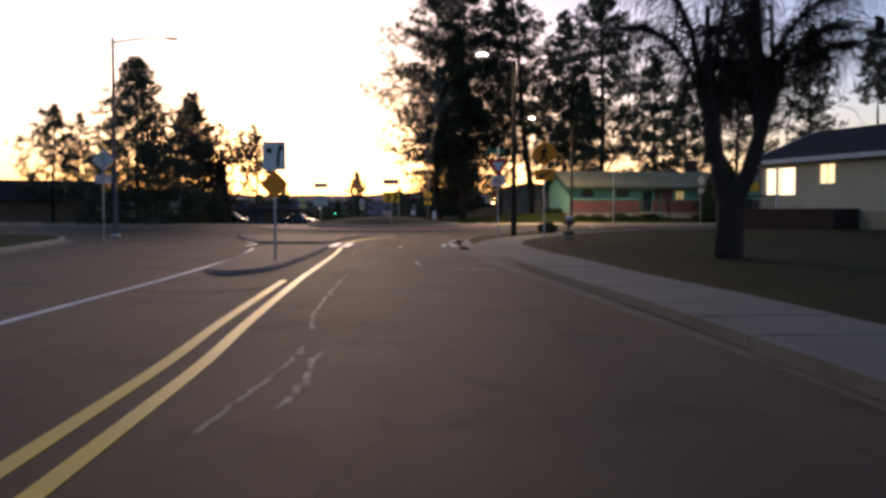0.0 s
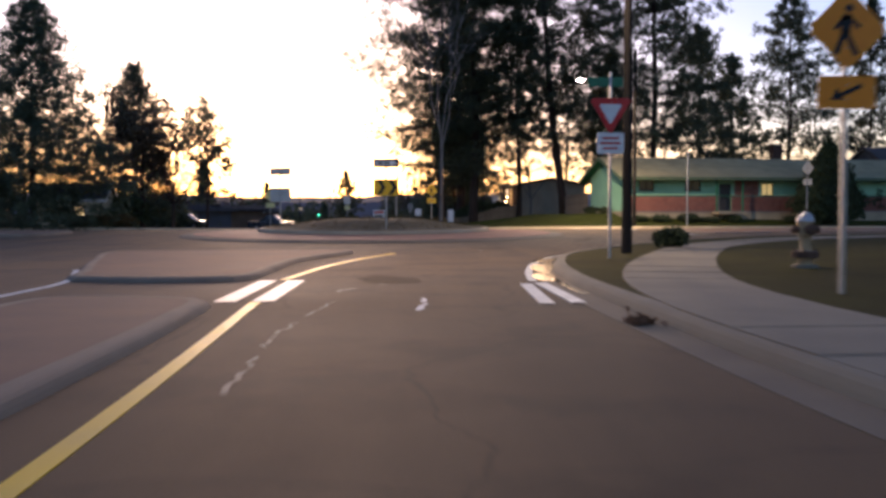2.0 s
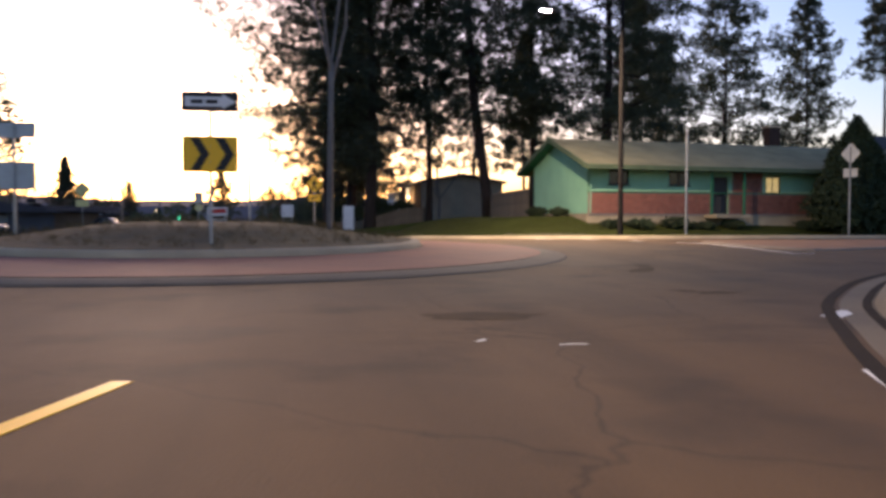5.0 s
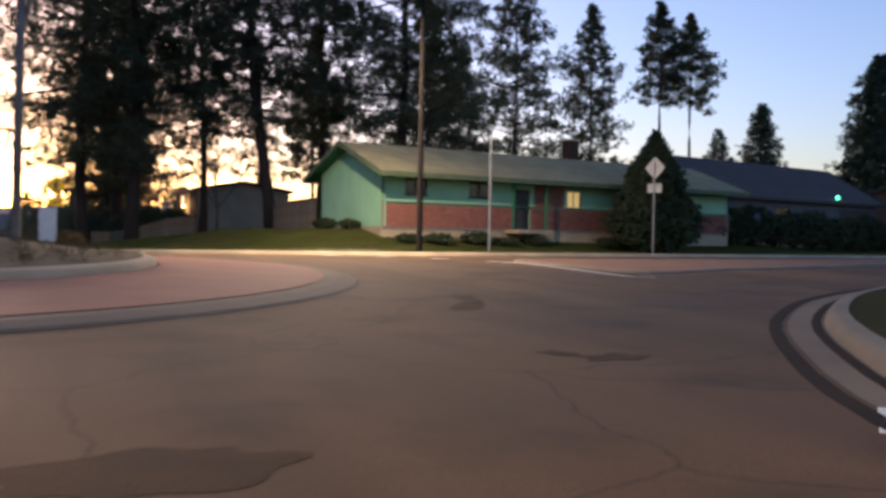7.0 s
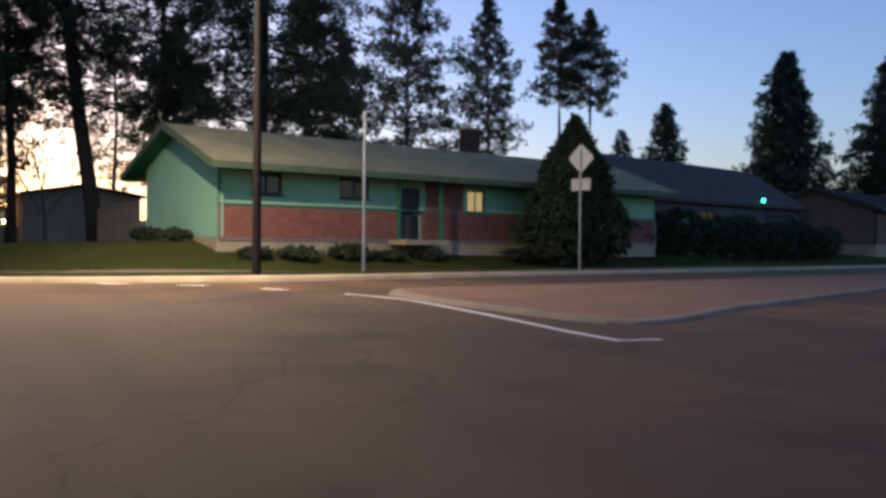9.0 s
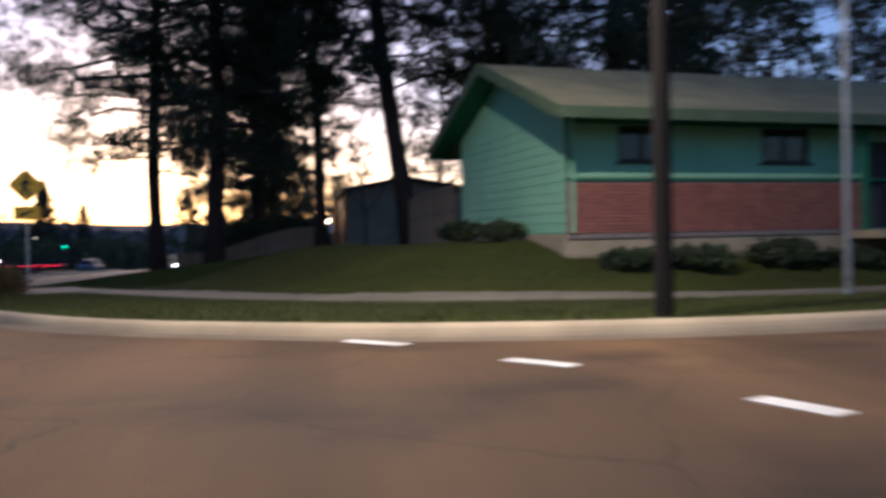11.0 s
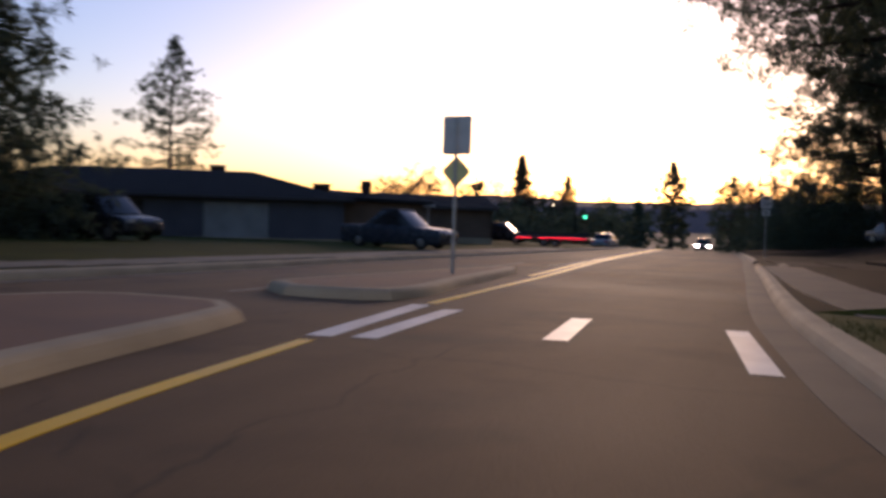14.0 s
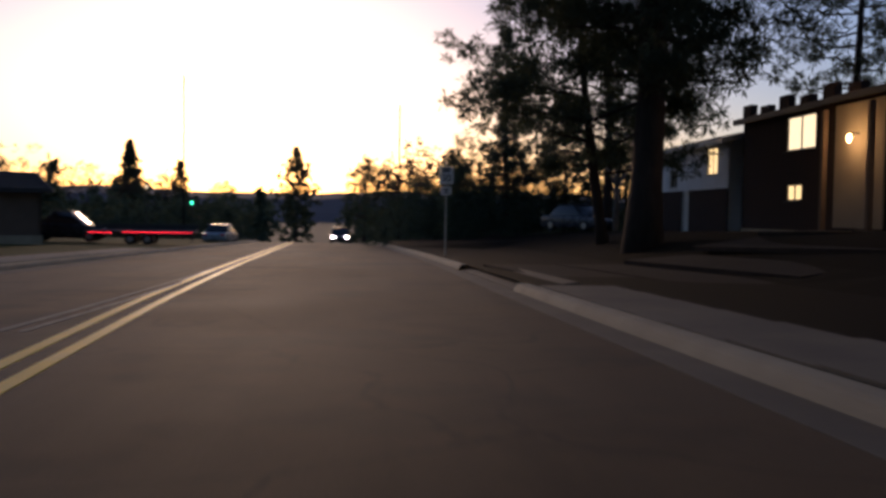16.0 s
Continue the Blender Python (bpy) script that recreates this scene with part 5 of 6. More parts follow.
pine(-14.7, 94, NWz(-14.7, 94), 10.4, 2.6, 2.7, 44, 330, 0.12, label="small ragged pine by the road", dense=0.55, tuft=0.42, blades=16)
pine(-65, 175, float(ground_z(-65, 175)), 23, 3.5, 5.0, 45, 1200, 0.3, label="ragged conifer against the evening sky")
pine(-35, 92, NWz(-35, 92), 12, 2.0, 3.8, 48, 700, 0.2)
pine(-45, 88, NWz(-45, 88), 13, 3.0, 3.6, 49, 600, 0.22)
bare_tree(3.3, 66.5, iz(3.3, 66.5), 9.5, 1.6, 51, 0.075, 4, "slender bare tree on the central island", fork=0.45)
bare_tree(-2.6, 70.6, iz(-2.6, 70.6), 3.0, 0.5, 52, 0.035, 3, "young bare tree on the central island", fork=0.4)
weeping_tree(10.6, 24.3, gz("SE", 10.6, 24.3), 7.8, 53)
bare_tree(16, 125, NEz(16, 125), 11, 4.5, 54, 0.15, 4, "bare tree behind the pines")
bare_tree(11, 152, NEz(11, 152), 9, 4, 55, 0.15, 4, "bare tree beside the drive")
bush(9.9, 50.6, gz("SE", 9.9, 50.6), 0.95, 0.9, 0.58, 61, n=120, label="clipped round shrub by the path")
bush(33.0, 87.0, NEz(33.0, 87.0), 6.6, 5.4, 6.6, 62, n=3400, size=0.3, pointed=True, label="tall cone-shaped arborvitae beside the house", material=M_HEDGE)
bush(4.15, 93.7, NEz(4.15, 93.7), 1.2, 1.5, 0.6, 63, M_DRYGRASS, 60, 110, 0.5, "clump of tall dry ornamental grass", "grass_clump", width=0.02)

# ---- houses ----
def wall_with_holes(w, h, holes, thick, bm=None):
    """A wall in the xz plane from x = 0, with openings (x0, z0, x1, z1) cut through it."""
    bm = bm or bmesh.new()
    xs = sorted({0, w, *[a for o in holes for a in (o[0], o[2])]})
    zs = sorted({0, h, *[a for o in holes for a in (o[1], o[3])]})
    solid = {(i, j) for i in range(len(xs) - 1) for j in range(len(zs) - 1)
             if not any(o[0] < (xs[i] + xs[i + 1]) / 2 < o[2] and o[1] < (zs[j] + zs[j + 1]) / 2 < o[3] for o in holes)}
    vv = {}

    def V(i, j, k):
        if (i, j, k) not in vv:
            vv[i, j, k] = bm.verts.new((xs[i], k * thick, zs[j]))
        return vv[i, j, k]
    for i, j in solid:
        bm.faces.new((V(i, j, 0), V(i + 1, j, 0), V(i + 1, j + 1, 0), V(i, j + 1, 0)))
        bm.faces.new((V(i, j + 1, 1), V(i + 1, j + 1, 1), V(i + 1, j, 1), V(i, j, 1)))
        for di, dj, a, b in ((-1, 0, (i, j), (i, j + 1)), (1, 0, (i + 1, j + 1), (i + 1, j)), (0, -1, (i + 1, j), (i, j)), (0, 1, (i, j + 1), (i + 1, j + 1))):
            if (i + di, j + dj) not in solid:
                bm.faces.new((V(*a, 0), V(*b, 0), V(*b, 1), V(*a, 1)))
    bmesh.ops.recalc_face_normals(bm, faces=bm.faces[:])
    return bm


def window(root, m, w, h, pane, frame=None, muntins=1, label=""):
    """A window in a wall: frame, sill and panes; m places its lower left corner, front facing -y."""
    fm = frame or M_TRIM
    wb = bmesh.new()
    t = 0.06
    for sx, sz, x, z in ((w, t, w / 2, t / 2), (w, t, w / 2, h - t / 2), (t, h - 2 * t, t / 2, h / 2), (t, h - 2 * t, w - t / 2, h / 2)):
        box_bm(sx, 0.07, sz, (x, 0.05, z), 0, wb)
    for k in range(muntins):
        box_bm(0.04, 0.05, h - 2 * t, (w * (k + 1) / (muntins + 1), 0.05, h / 2), 0, wb)
    bmesh.ops.transform(wb, matrix=m, verts=wb.verts[:])
    win = part("window", wb, fm, root, label)
    for k in range(muntins + 1):
        pw = (w - 2 * t) / (muntins + 1)
        pb = box_bm(pw - 0.02, 0.012, h - 2 * t, (t + pw * (k + 0.5), 0.075, h / 2))
        bmesh.ops.transform(pb, matrix=m, verts=pb.verts[:])
        part("pane", pb, pane, win)
    sb = box_bm(w + 0.16, 0.13, 0.05, (w / 2, -0.02, -0.03), 0.008)
    bmesh.ops.transform(sb, matrix=m, verts=sb.verts[:])
    part("sill", sb, fm, win)
    return win


def gable_roof(root, w, d, eave, ridge, over, gable_over, material, thick=0.16, z0=0.0, fascia=None, x0=0.0, courses=14):
    """Two roof slopes with shingle courses, fascia boards along the eaves and rakes; ridge along x."""
    half = d / 2
    slope = (ridge - eave) / half
    for side in (-1, 1):
        bm = bmesh.new()
        n = courses
        line = []
        for k in range(n):
            y0, y1 = (half + over) * (1 - k / n), (half + over) * (1 - (k + 1) / n)
            line += [(y0, ridge - slope * y0 + thick - 0.006), (y0, ridge - slope * y0 + thick + 0.014)]
        line.append((0, ridge + thick))
        row = [[bm.verts.new((gx, half + side * py, pz)) for gx in (x0 - gable_over, x0 + w + gable_over)] for py, pz in line]
        for a, b in zip(row, row[1:]):
            bm.faces.new((a[0], a[1], b[1], b[0]))
        y0 = half + over
        za = ridge - slope * y0
        under = [bm.verts.new((px, half + side * py, pz)) for px, py, pz in ((x0 - gable_over, y0, za), (x0 + w + gable_over, y0, za), (x0 + w + gable_over, 0, ridge), (x0 - gable_over, 0, ridge))]
        bm.faces.new(under)
        bm.faces.new((under[0], under[1], row[0][1], row[0][0]))
        bmesh.ops.recalc_face_normals(bm, faces=bm.faces[:])
        r = part("roof_slope", bm, material, root)
        r.location.z = z0
    fb = fascia or M_TRIM
    for side in (-1, 1):
        y0 = half + over
        za = ridge - slope * y0
        f = part("fascia", box_bm(w + 2 * gable_over, 0.04, 0.24, (x0 + w / 2, half + side * (y0 + 0.02), za + 0.06), 0.004), fb, root)
        f.location.z = z0
        for gx in (x0 - gable_over - 0.02, x0 + w + gable_over + 0.02):
            L = math.hypot(y0, slope * y0)
            ang = math.atan2(slope, 1) * (1 if side < 0 else -1)
            rb = box_bm(0.04, L, 0.26, (gx, half + side * y0 / 2, (za + ridge) / 2 + 0.06), 0.004, rot=Matrix.Rotation(ang, 4, "X"))
            part("rake_board", rb, fb, root).location.z = z0


def gable_end(w_along_y, eave, ridge, thick, x, z0=0.0):
    """A gable wall in the yz plane."""
    d = w_along_y
    bm = bmesh.new()
    o = [(0, z0), (d, z0), (d, eave), (d / 2, ridge), (0, eave)]
    a = [bm.verts.new((x, p, q)) for p, q in o]
    b = [bm.verts.new((x + thick, p, q)) for p, q in o]
    bm.faces.new(a[::-1])
    bm.faces.new(b)
    for i in range(5):
        bm.faces.new((a[i], a[(i + 1) % 5], b[(i + 1) % 5], b[i]))
    bmesh.ops.recalc_face_normals(bm, faces=bm.faces[:])
    return bm


def siding(root, w, z0, z1, m, material, step=0.2, name="clapboard"):
    """Lapped boards over a wall in one part."""
    bm = bmesh.new()
    n = int((z1 - z0) / step)
    for k in range(n):
        z = z0 + k * step
        vs = [bm.verts.new(p) for p in ((0, -0.014, z), (w, -0.014, z), (w, -0.004, z + step), (0, -0.004, z + step), (0, 0, z), (w, 0, z))]
        bm.faces.new(vs[:4])
        bm.faces.new((vs[4], vs[5], vs[1], vs[0]))
    bmesh.ops.transform(bm, matrix=m, verts=bm.verts[:])
    return tagged(part(name, bm, material, root), kind="stuff")


def brick_wall(root, w, z0, z1, m, material, length=0.21, height=0.07, joint=0.012, budget=300, origin=0.0):
    """Bricks laid over a mortar face: the nearest ones singly, the rest joined."""
    rows = int((z1 - z0) / (height + joint))
    unit = box_bm(length, 0.02, height, (0, 0, 0), 0)
    me = bpy.data.meshes.new("brick")
    unit.to_mesh(me)
    unit.free()
    me.materials.append(material)
    verts, faces = [], []
    made = 0
    for r in range(rows):
        z = z0 + joint + height / 2 + r * (height + joint)
        off = (r % 2) * (length + joint) / 2
        n = int((w - off) / (length + joint))
        for k in range(n):
            x = off + (length + joint) * (k + 0.5)
            dy = -0.012 + 0.004 * math.sin(k * 12.9 + r * 78.2)
            if made < budget and x < origin + 3.2 and r > rows - 30:
                ob = new("brick", me)
                ob.parent = root
                ob.matrix_local = m @ Matrix.Translation((x, dy, z))
                made += 1
                continue
            b = len(verts)
            for sx in (-1, 1):
                for sy in (-1, 1):
                    for sz in (-1, 1):
                        verts.append(m @ Vector((x + sx * length / 2, dy + sy * 0.01, z + sz * height / 2)))
            faces += [(b, b + 1, b + 5, b + 4), (b, b + 4, b + 6, b + 2), (b + 1, b + 3, b + 7, b + 5), (b, b + 2, b + 3, b + 1), (b + 4, b + 5, b + 7, b + 6)]
    ob = link_mesh("brick_course", data_mesh("brick_course", verts, faces), material, root)
    tagged(ob, "courses of red brick", kind="stuff")


def chimney(root, x, y, z0, z1, w=0.8, d=0.6, material=None):
    part("chimney", box_bm(w, d, z1 - z0, (x, y, (z0 + z1) / 2), 0.01), material or M_DARKBRICK, root)
    part("chimney_cap", box_bm(w + 0.14, d + 0.14, 0.1, (x, y, z1 + 0.05), 0.01), M_CONC, root)


# the mint green ranch house
H_ANG = 8.0
house = empty("house", "mint green ranch house with a brick lower wall and wide eaves", "house", pose(17.6, 87.36, 1.2, 0, 0, H_ANG))
HW, HD, HE, HR = 24.0, 6.9, 2.95, 4.25
hz = 0.18
holes = [(1.25, 1.72, 2.45, 2.5), (4.9, 1.72, 6.2, 2.5), (7.7, hz, 8.7, 2.25), (11.2, 1.35, 12.2, 2.3), (15, 1.3, 16.6, 2.4)]
part("wall", wall_with_holes(HW, HE, holes, 0.2), M_GREENWALL, house, "front wall of mint siding")
part("wall", gable_end(HD, HE, HR - 0.02, 0.2, 0.0), M_GREENWALL, house, "gable wall of mint siding")
part("wall", gable_end(HD, HE, HR - 0.02, 0.2, HW - 0.2), M_GREENWALL, house)
part("wall", box_bm(HW, 0.2, HE, (HW / 2, HD - 0.1, HE / 2)), M_GREENWALL, house)
part("foundation", box_bm(HW + 0.06, HD + 0.06, 0.75, (HW / 2, HD / 2, -0.2), 0.01), M_CONC, house)
siding(house, HD - 0.02, 0.2, HE, Matrix.Translation((0, HD - 0.01, 0)) @ pose(0, 0, 0, 0, 0, -90), M_GREENWALL, 0.22)
part("brick_backing", wall_with_holes(HW, 1.12, [(7.7, -0.1, 8.7, 1.2), (11.2, 1.17, 12.2, 1.2)], 0.06), M_MORTAR, house).location = (0, -0.075, 0.18)
brick_wall(house, 7.7, 0.18, 1.3, Matrix.Translation((0, -0.075, 0)), M_BRICK)
brick_wall(house, HW - 8.7, 0.18, 1.3, Matrix.Translation((8.7, -0.075, 0)), M_BRICK, budget=0)
part("brick_ledge", box_bm(HW, 0.12, 0.06, (HW / 2, -0.06, 1.33), 0.008), M_GREENTRIM, house)
# Dark green strip painted where the eave throws its shadow on the wall.
part("eave_shade_band", box_bm(HW - 0.02, 0.03, 0.42, (HW / 2, -0.02, 2.73), 0.004), M_GREENTRIM, house)
brick_wall(house, 2.0, 1.38, 2.5, Matrix.Translation((8.95, -0.06, 0)), M_BRICK, budget=0)
part("brick_backing", box_bm(2.0, 0.05, 1.12, (9.95, -0.03, 1.94)), M_MORTAR, house)
gable_roof(house, HW, HD, HE, HR, 1.1, 0.65, M_ROOF, fascia=M_OLIVE)
for k in (-1, 1):
    L_ = math.hypot(HD / 2 + 1.05, (HR - HE) / (HD / 2) * (HD / 2 + 1.05))
    part("soffit", box_bm(0.62, L_, 0.02, (-0.33, HD / 2 + k * (HD / 2 + 1.05) / 2, (HR + HE) / 2 - 0.21), 0, rot=Matrix.Rotation(-k * math.atan2(HR - HE, HD / 2), 4, "X")), M_GREENTRIM, house, "green boarding under the roof overhang")
for o in holes[:2] + [holes[4]]:
    window(house, Matrix.Translation((o[0], 0.02, o[1])), o[2] - o[0], o[3] - o[1], M_PANE, M_DARKTRIM, 1)
window(house, Matrix.Translation((11.2, 0.02, 1.35)), 1.0, 0.95, M_DIMLIT, M_DARKTRIM, 1, "window lit warm yellow from inside")
dr = part("door", box_bm(0.96, 0.05, 2.05, (8.2, 0.09, 1.21), 0.006), M_DARKTRIM, house, "dark front door")
part("handle", tube_bm([(8.55, 0.02, 1.2), (8.55, 0.07, 1.2)], [0.03, 0.03], 8), M_GALV, dr)
part("porch_step", box_bm(2.2, 1.2, 0.18, (8.2, -0.6, 0.05), 0.015), M_CONC, house)
for px in (7.2, 9.3):
    part("porch_post", box_bm(0.12, 0.12, 2.7, (px, -0.62, 1.35), 0.01), M_GREENTRIM, house)
part("downspout", tube_bm([(0.12, -0.1, 2.8), (0.12, -0.1, 0.2)], [0.04, 0.04], 8), M_GREENWALL, house)
chimney(house, 15.0, 4.3, 3.6, 5.6)
for k, (bx, by, sw) in enumerate(((0.9, -0.9, 0.9), (2.6, -1.0, 1.2), (4.8, -0.9, 1.3), (6.4, -1.0, 1.2), (8.4, -0.9, 1.0), (13.5, -1.0, 1.5), (16, -1.1, 1.6), (-0.6, 2.2, 0.8), (-0.7, 5.0, 0.9))):
    p = house.matrix_world @ Vector((bx, by, 0))
    bush(p.x, p.y, NEz(p.x, p.y), sw * 1.25, sw * 0.9, (0.42 + 0.12 * (k % 3)) * (1 if k < 7 else 0.8), 70 + k, n=150, size=0.17, label="low shrub against the house wall")


def simple_house(label, m, w, d, eave, ridge, wallm, roofm, wins, lower=None, lower_h=0.0, over=0.5, gover=0.4, fascia=None, doors=(), garage=(), chim=(), trim=None):
    """A gabled house: front in the xz plane facing -y, ridge along x."""
    h = empty("house", label, "house", m)
    holes = [(x, z, x + ww, z + hh) for x, z, ww, hh, _ in wins] + [(x, 0.1, x + ww, 0.1 + hh) for x, ww, hh, _ in doors] + [(x, 0.05, x + ww, 0.05 + hh) for x, ww, hh in garage]
    part("wall", wall_with_holes(w, eave, holes, 0.2), wallm, h)
    part("wall", gable_end(d, eave, ridge - 0.02, 0.2, 0.0), wallm, h)
    part("wall", gable_end(d, eave, ridge - 0.02, 0.2, w - 0.2), wallm, h)
    part("wall", box_bm(w, 0.2, eave, (w / 2, d - 0.1, eave / 2)), wallm, h)
    part("foundation", box_bm(w + 0.06, d + 0.06, 1.6, (w / 2, d / 2, -0.7), 0.01), M_CONC, h)
    if lower:
        part("lower_facing", wall_with_holes(w, lower_h, [o for o in holes if o[1] < lower_h], 0.05), lower, h).location = (0, -0.055, 0.02)
    gable_roof(h, w, d, eave, ridge, over, gover, roofm, fascia=fascia or trim or M_TRIM)
    for x, z, ww, hh, lit in wins:
        window(h, Matrix.Translation((x, 0.02, z)), ww, hh, lit or M_PANE, trim or M_TRIM, 1, "window lit warm from inside" if lit else "")
    for x, ww, hh, mm in doors:
        part("door", box_bm(ww - 0.04, 0.05, hh, (x + ww / 2, 0.1, 0.1 + hh / 2), 0.006), mm, h)
    for x, ww, hh in garage:
        gd = part("garage_door", box_bm(ww - 0.04, 0.05, hh, (x + ww / 2, 0.1, 0.05 + hh / 2), 0.004), trim or M_TRIM, h)
        for k in range(4):
            part("door_panel", box_bm(ww - 0.2, 0.02, hh / 4 - 0.08, (x + ww / 2, 0.068, 0.05 + hh * (k + 0.5) / 4), 0.006), trim or M_TRIM, gd)
    for cx, cy, z0, z1 in chim:
        chimney(h, cx, cy, z0, z1)
    return h


# cream house on the corner with lit windows
ch = simple_house("cream sided house with two lit windows and a dark roof", pose(22.3, 51.6, 1.3, 0, 0, -72), 15, 9, 3.0, 4.7, M_CREAM, M_DARKROOF,
                  [(0.5, 0.95, 2.4, 1.6, M_LITW), (4.6, 1.5, 1.1, 1.1, M_LIT), (9.5, 1.0, 1.8, 1.3, None)], over=0.6)
part("porch_rail", box_bm(3.2, 0.06, 0.08, (1.6, -1.4, 0.95), 0.01), M_DARKTRIM, ch)
for k in range(12):
    part("baluster", box_bm(0.035, 0.035, 0.85, (0.15 + k * 0.27, -1.4, 0.5)), M_DARKTRIM, ch)
part("porch_deck", box_bm(7.6, 1.6, 1.9, (3.6, -0.85, -0.72), 0.01), M_DARKBRICK, ch, "dark brick wall under the porch")
for px in (0.1, 3.1):
    part("porch_post", box_bm(0.1, 0.1, 2.6, (px, -1.4, 1.2), 0.01), M_TRIM, ch)

# dark neighbour house past the cone-shaped arborvitae
p2 = simple_house("low dark house with a grey shingle roof behind a hedge", pose(43.5, 95.0, 1.25, 0, 0, 12), 22, 9, 3.0, 5.7, M_GREYWALL, M_GREYROOF, [(3, 1.0, 1.8, 1.2, None), (8, 1.0, 1.8, 1.2, None)], garage=[(16.5, 4.8, 2.2)], trim=M_DARKTRIM)
gl = empty("porch_lamp", "small lamp glowing green on the house wall", "lamp", pose(59.0, 98.1, 4.45))
part("bracket", box_bm(0.08, 0.12, 0.1, (0, 0.05, 0), 0.01), M_DARKTRIM, gl)
part("bulb", tube_bm([(0, -0.06, -0.16), (0, -0.06, -0.02), (0, -0.06, 0.1)], [0.06, 0.13, 0.07], 12), M_GREENLED, gl)
simple_house("dark brown house with a garage at the end of the street", pose(69, 96, 1.3, 0, 0, 15), 16, 9, 2.8, 4.4, M_BROWNWALL, M_DARKROOF, [(2, 0.9, 2.2, 1.3, None)], garage=[(8, 5, 2.2)], trim=M_DARKTRIM)
for k in range(13):
    bush(36 + k * 2.3, 90.5 + k * 0.5, NEz(36 + k * 2.3, 90.5 + k * 0.5), 3.0, 2.0, 2.5 + 0.3 * math.sin(k * 2.1), 90 + k, n=240, size=0.26, label="unclipped dark hedge shrub")

# house behind the pines with a wall lamp
wl_ = empty("wall_lamp", "lit lantern on the wall of the dark house", "lamp", pose(13.9, 133.2, 2.72))
part("bracket", box_bm(0.1, 0.2, 0.06, (0, 0.12, 0.1), 0.01), M_DARKTRIM, wl_)
part("bulb", tube_bm([(0, 0, -0.14), (0, 0, 0), (0, 0, 0.12)], [0.05, 0.1, 0.05], 12), M_BULB, wl_)

# split-level house with lit windows, and its pale neighbour
dz = NEz(14.8, 138) - 0.1
sp = simple_house("dark brick split-level house with lit windows and a stepped parapet", pose(14.9, 145.8, dz, 0, 0, -89), 14.8, 8.6, 4.75, 5.5, M_DARKBRICK, M_DARKROOF,
                  [(3.8, 3.2, 2.2, 1.35, M_LITW), (3.9, 1.25, 1.2, 0.65, M_LIT)], doors=[(8.6, 1.0, 2.1, M_BROWNWALL)], garage=[(10.3, 3.6, 2.2)], over=0.3, trim=M_DARKTRIM)
for k in range(6):
    part("parapet_block", box_bm(0.75, 0.3, 0.3 if k % 2 else 0.5, (1.0 + k * 1.6, -0.2, 5.02 if k % 2 else 5.12), 0.01), M_DARKBRICK, sp)
part("gable_cladding", gable_end(8.56, 4.7, 5.4, 0.04, 14.81), M_TAN, sp, "tan siding on the gable")
part("porch_panel", box_bm(2.9, 0.06, 4.3, (8.9, -0.04, 2.4), 0.01), M_TAN, sp, "tan stucco panel lit by the porch lamp")
for px in (7.5, 10.3):
    part("porch_post", box_bm(0.18, 0.18, 4.4, (px, -0.5, 2.2), 0.015), M_BROWNWALL, sp)
simple_house("pale grey house with a lit upper window", pose(14.6, 158.0, NEz(14.0, 152) - 0.1, 0, 0, -89), 11, 9, 4.4, 5.5, M_WHITEWALL, M_DARKROOF,
             [(8.5, 2.9, 1.2, 1.3, M_LIT), (3.5, 2.4, 1.1, 1.0, None)], doors=[(5.4, 1.0, 2.1, M_TRIM)], over=0.5, lower=M_DARKBRICK, lower_h=1.1)
pl_ = empty("porch_lamp", "bright warm porch lamp on a bracket by the door", "lamp", pose(14.65, 136.9, 3.4))
part("bracket", box_bm(0.3, 0.06, 0.06, (0.2, 0, 0.16), 0.01), M_DARKTRIM, pl_)
part("bulb", tube_bm([(0, 0, -0.16), (0, 0, 0), (0, 0, 0.12)], [0.04, 0.085, 0.05], 12), M_BULB, pl_)
pll = bpy.data.lights.new("porch_lamp_light", "POINT")
pll.energy, pll.color, pll.shadow_soft_size = 40, (1.0, 0.62, 0.25), 0.2
new("porch_lamp_light", pll).location = (14.4, 136.9, 3.4)

# houses west of the exit road
def hip_roof(root, w, d, eave, ridge, over, run, material, courses=12):
    """Four roof slopes that meet in a ridge along x, stepped in shingle courses."""
    for side in range(4):
        bm = bmesh.new()
        rows = []
        for k in range(courses + 1):
            u = k / courses
            x0, x1 = -over + (run + over) * u, w + over - (run + over) * u
            y0, y1 = -over + (d / 2 + over) * u, d + over - (d / 2 + over) * u
            z = eave - 0.1 + (ridge - eave + 0.1) * u
            a, b = {0: ((x0, y0), (x1, y0)), 1: ((x1, y0), (x1, y1)), 2: ((x1, y1), (x0, y1)), 3: ((x0, y1), (x0, y0))}[side]
            for dz in (0.0, 0.02) if 0 < k < courses else (0.0,):
                rows.append([bm.verts.new((*a, z + dz)), bm.verts.new((*b, z + dz))])
        for p, q in zip(rows, rows[1:]):
            bm.faces.new((p[0], p[1], q[1], q[0]))
        bmesh.ops.remove_doubles(bm, verts=bm.verts[:], dist=0.001)
        part("roof_slope", bm, material, root)
    part("eave_board", box_bm(w + 2 * over, d + 2 * over, 0.16, (w / 2, d / 2, eave - 0.19), 0.01), M_DARKTRIM, root)


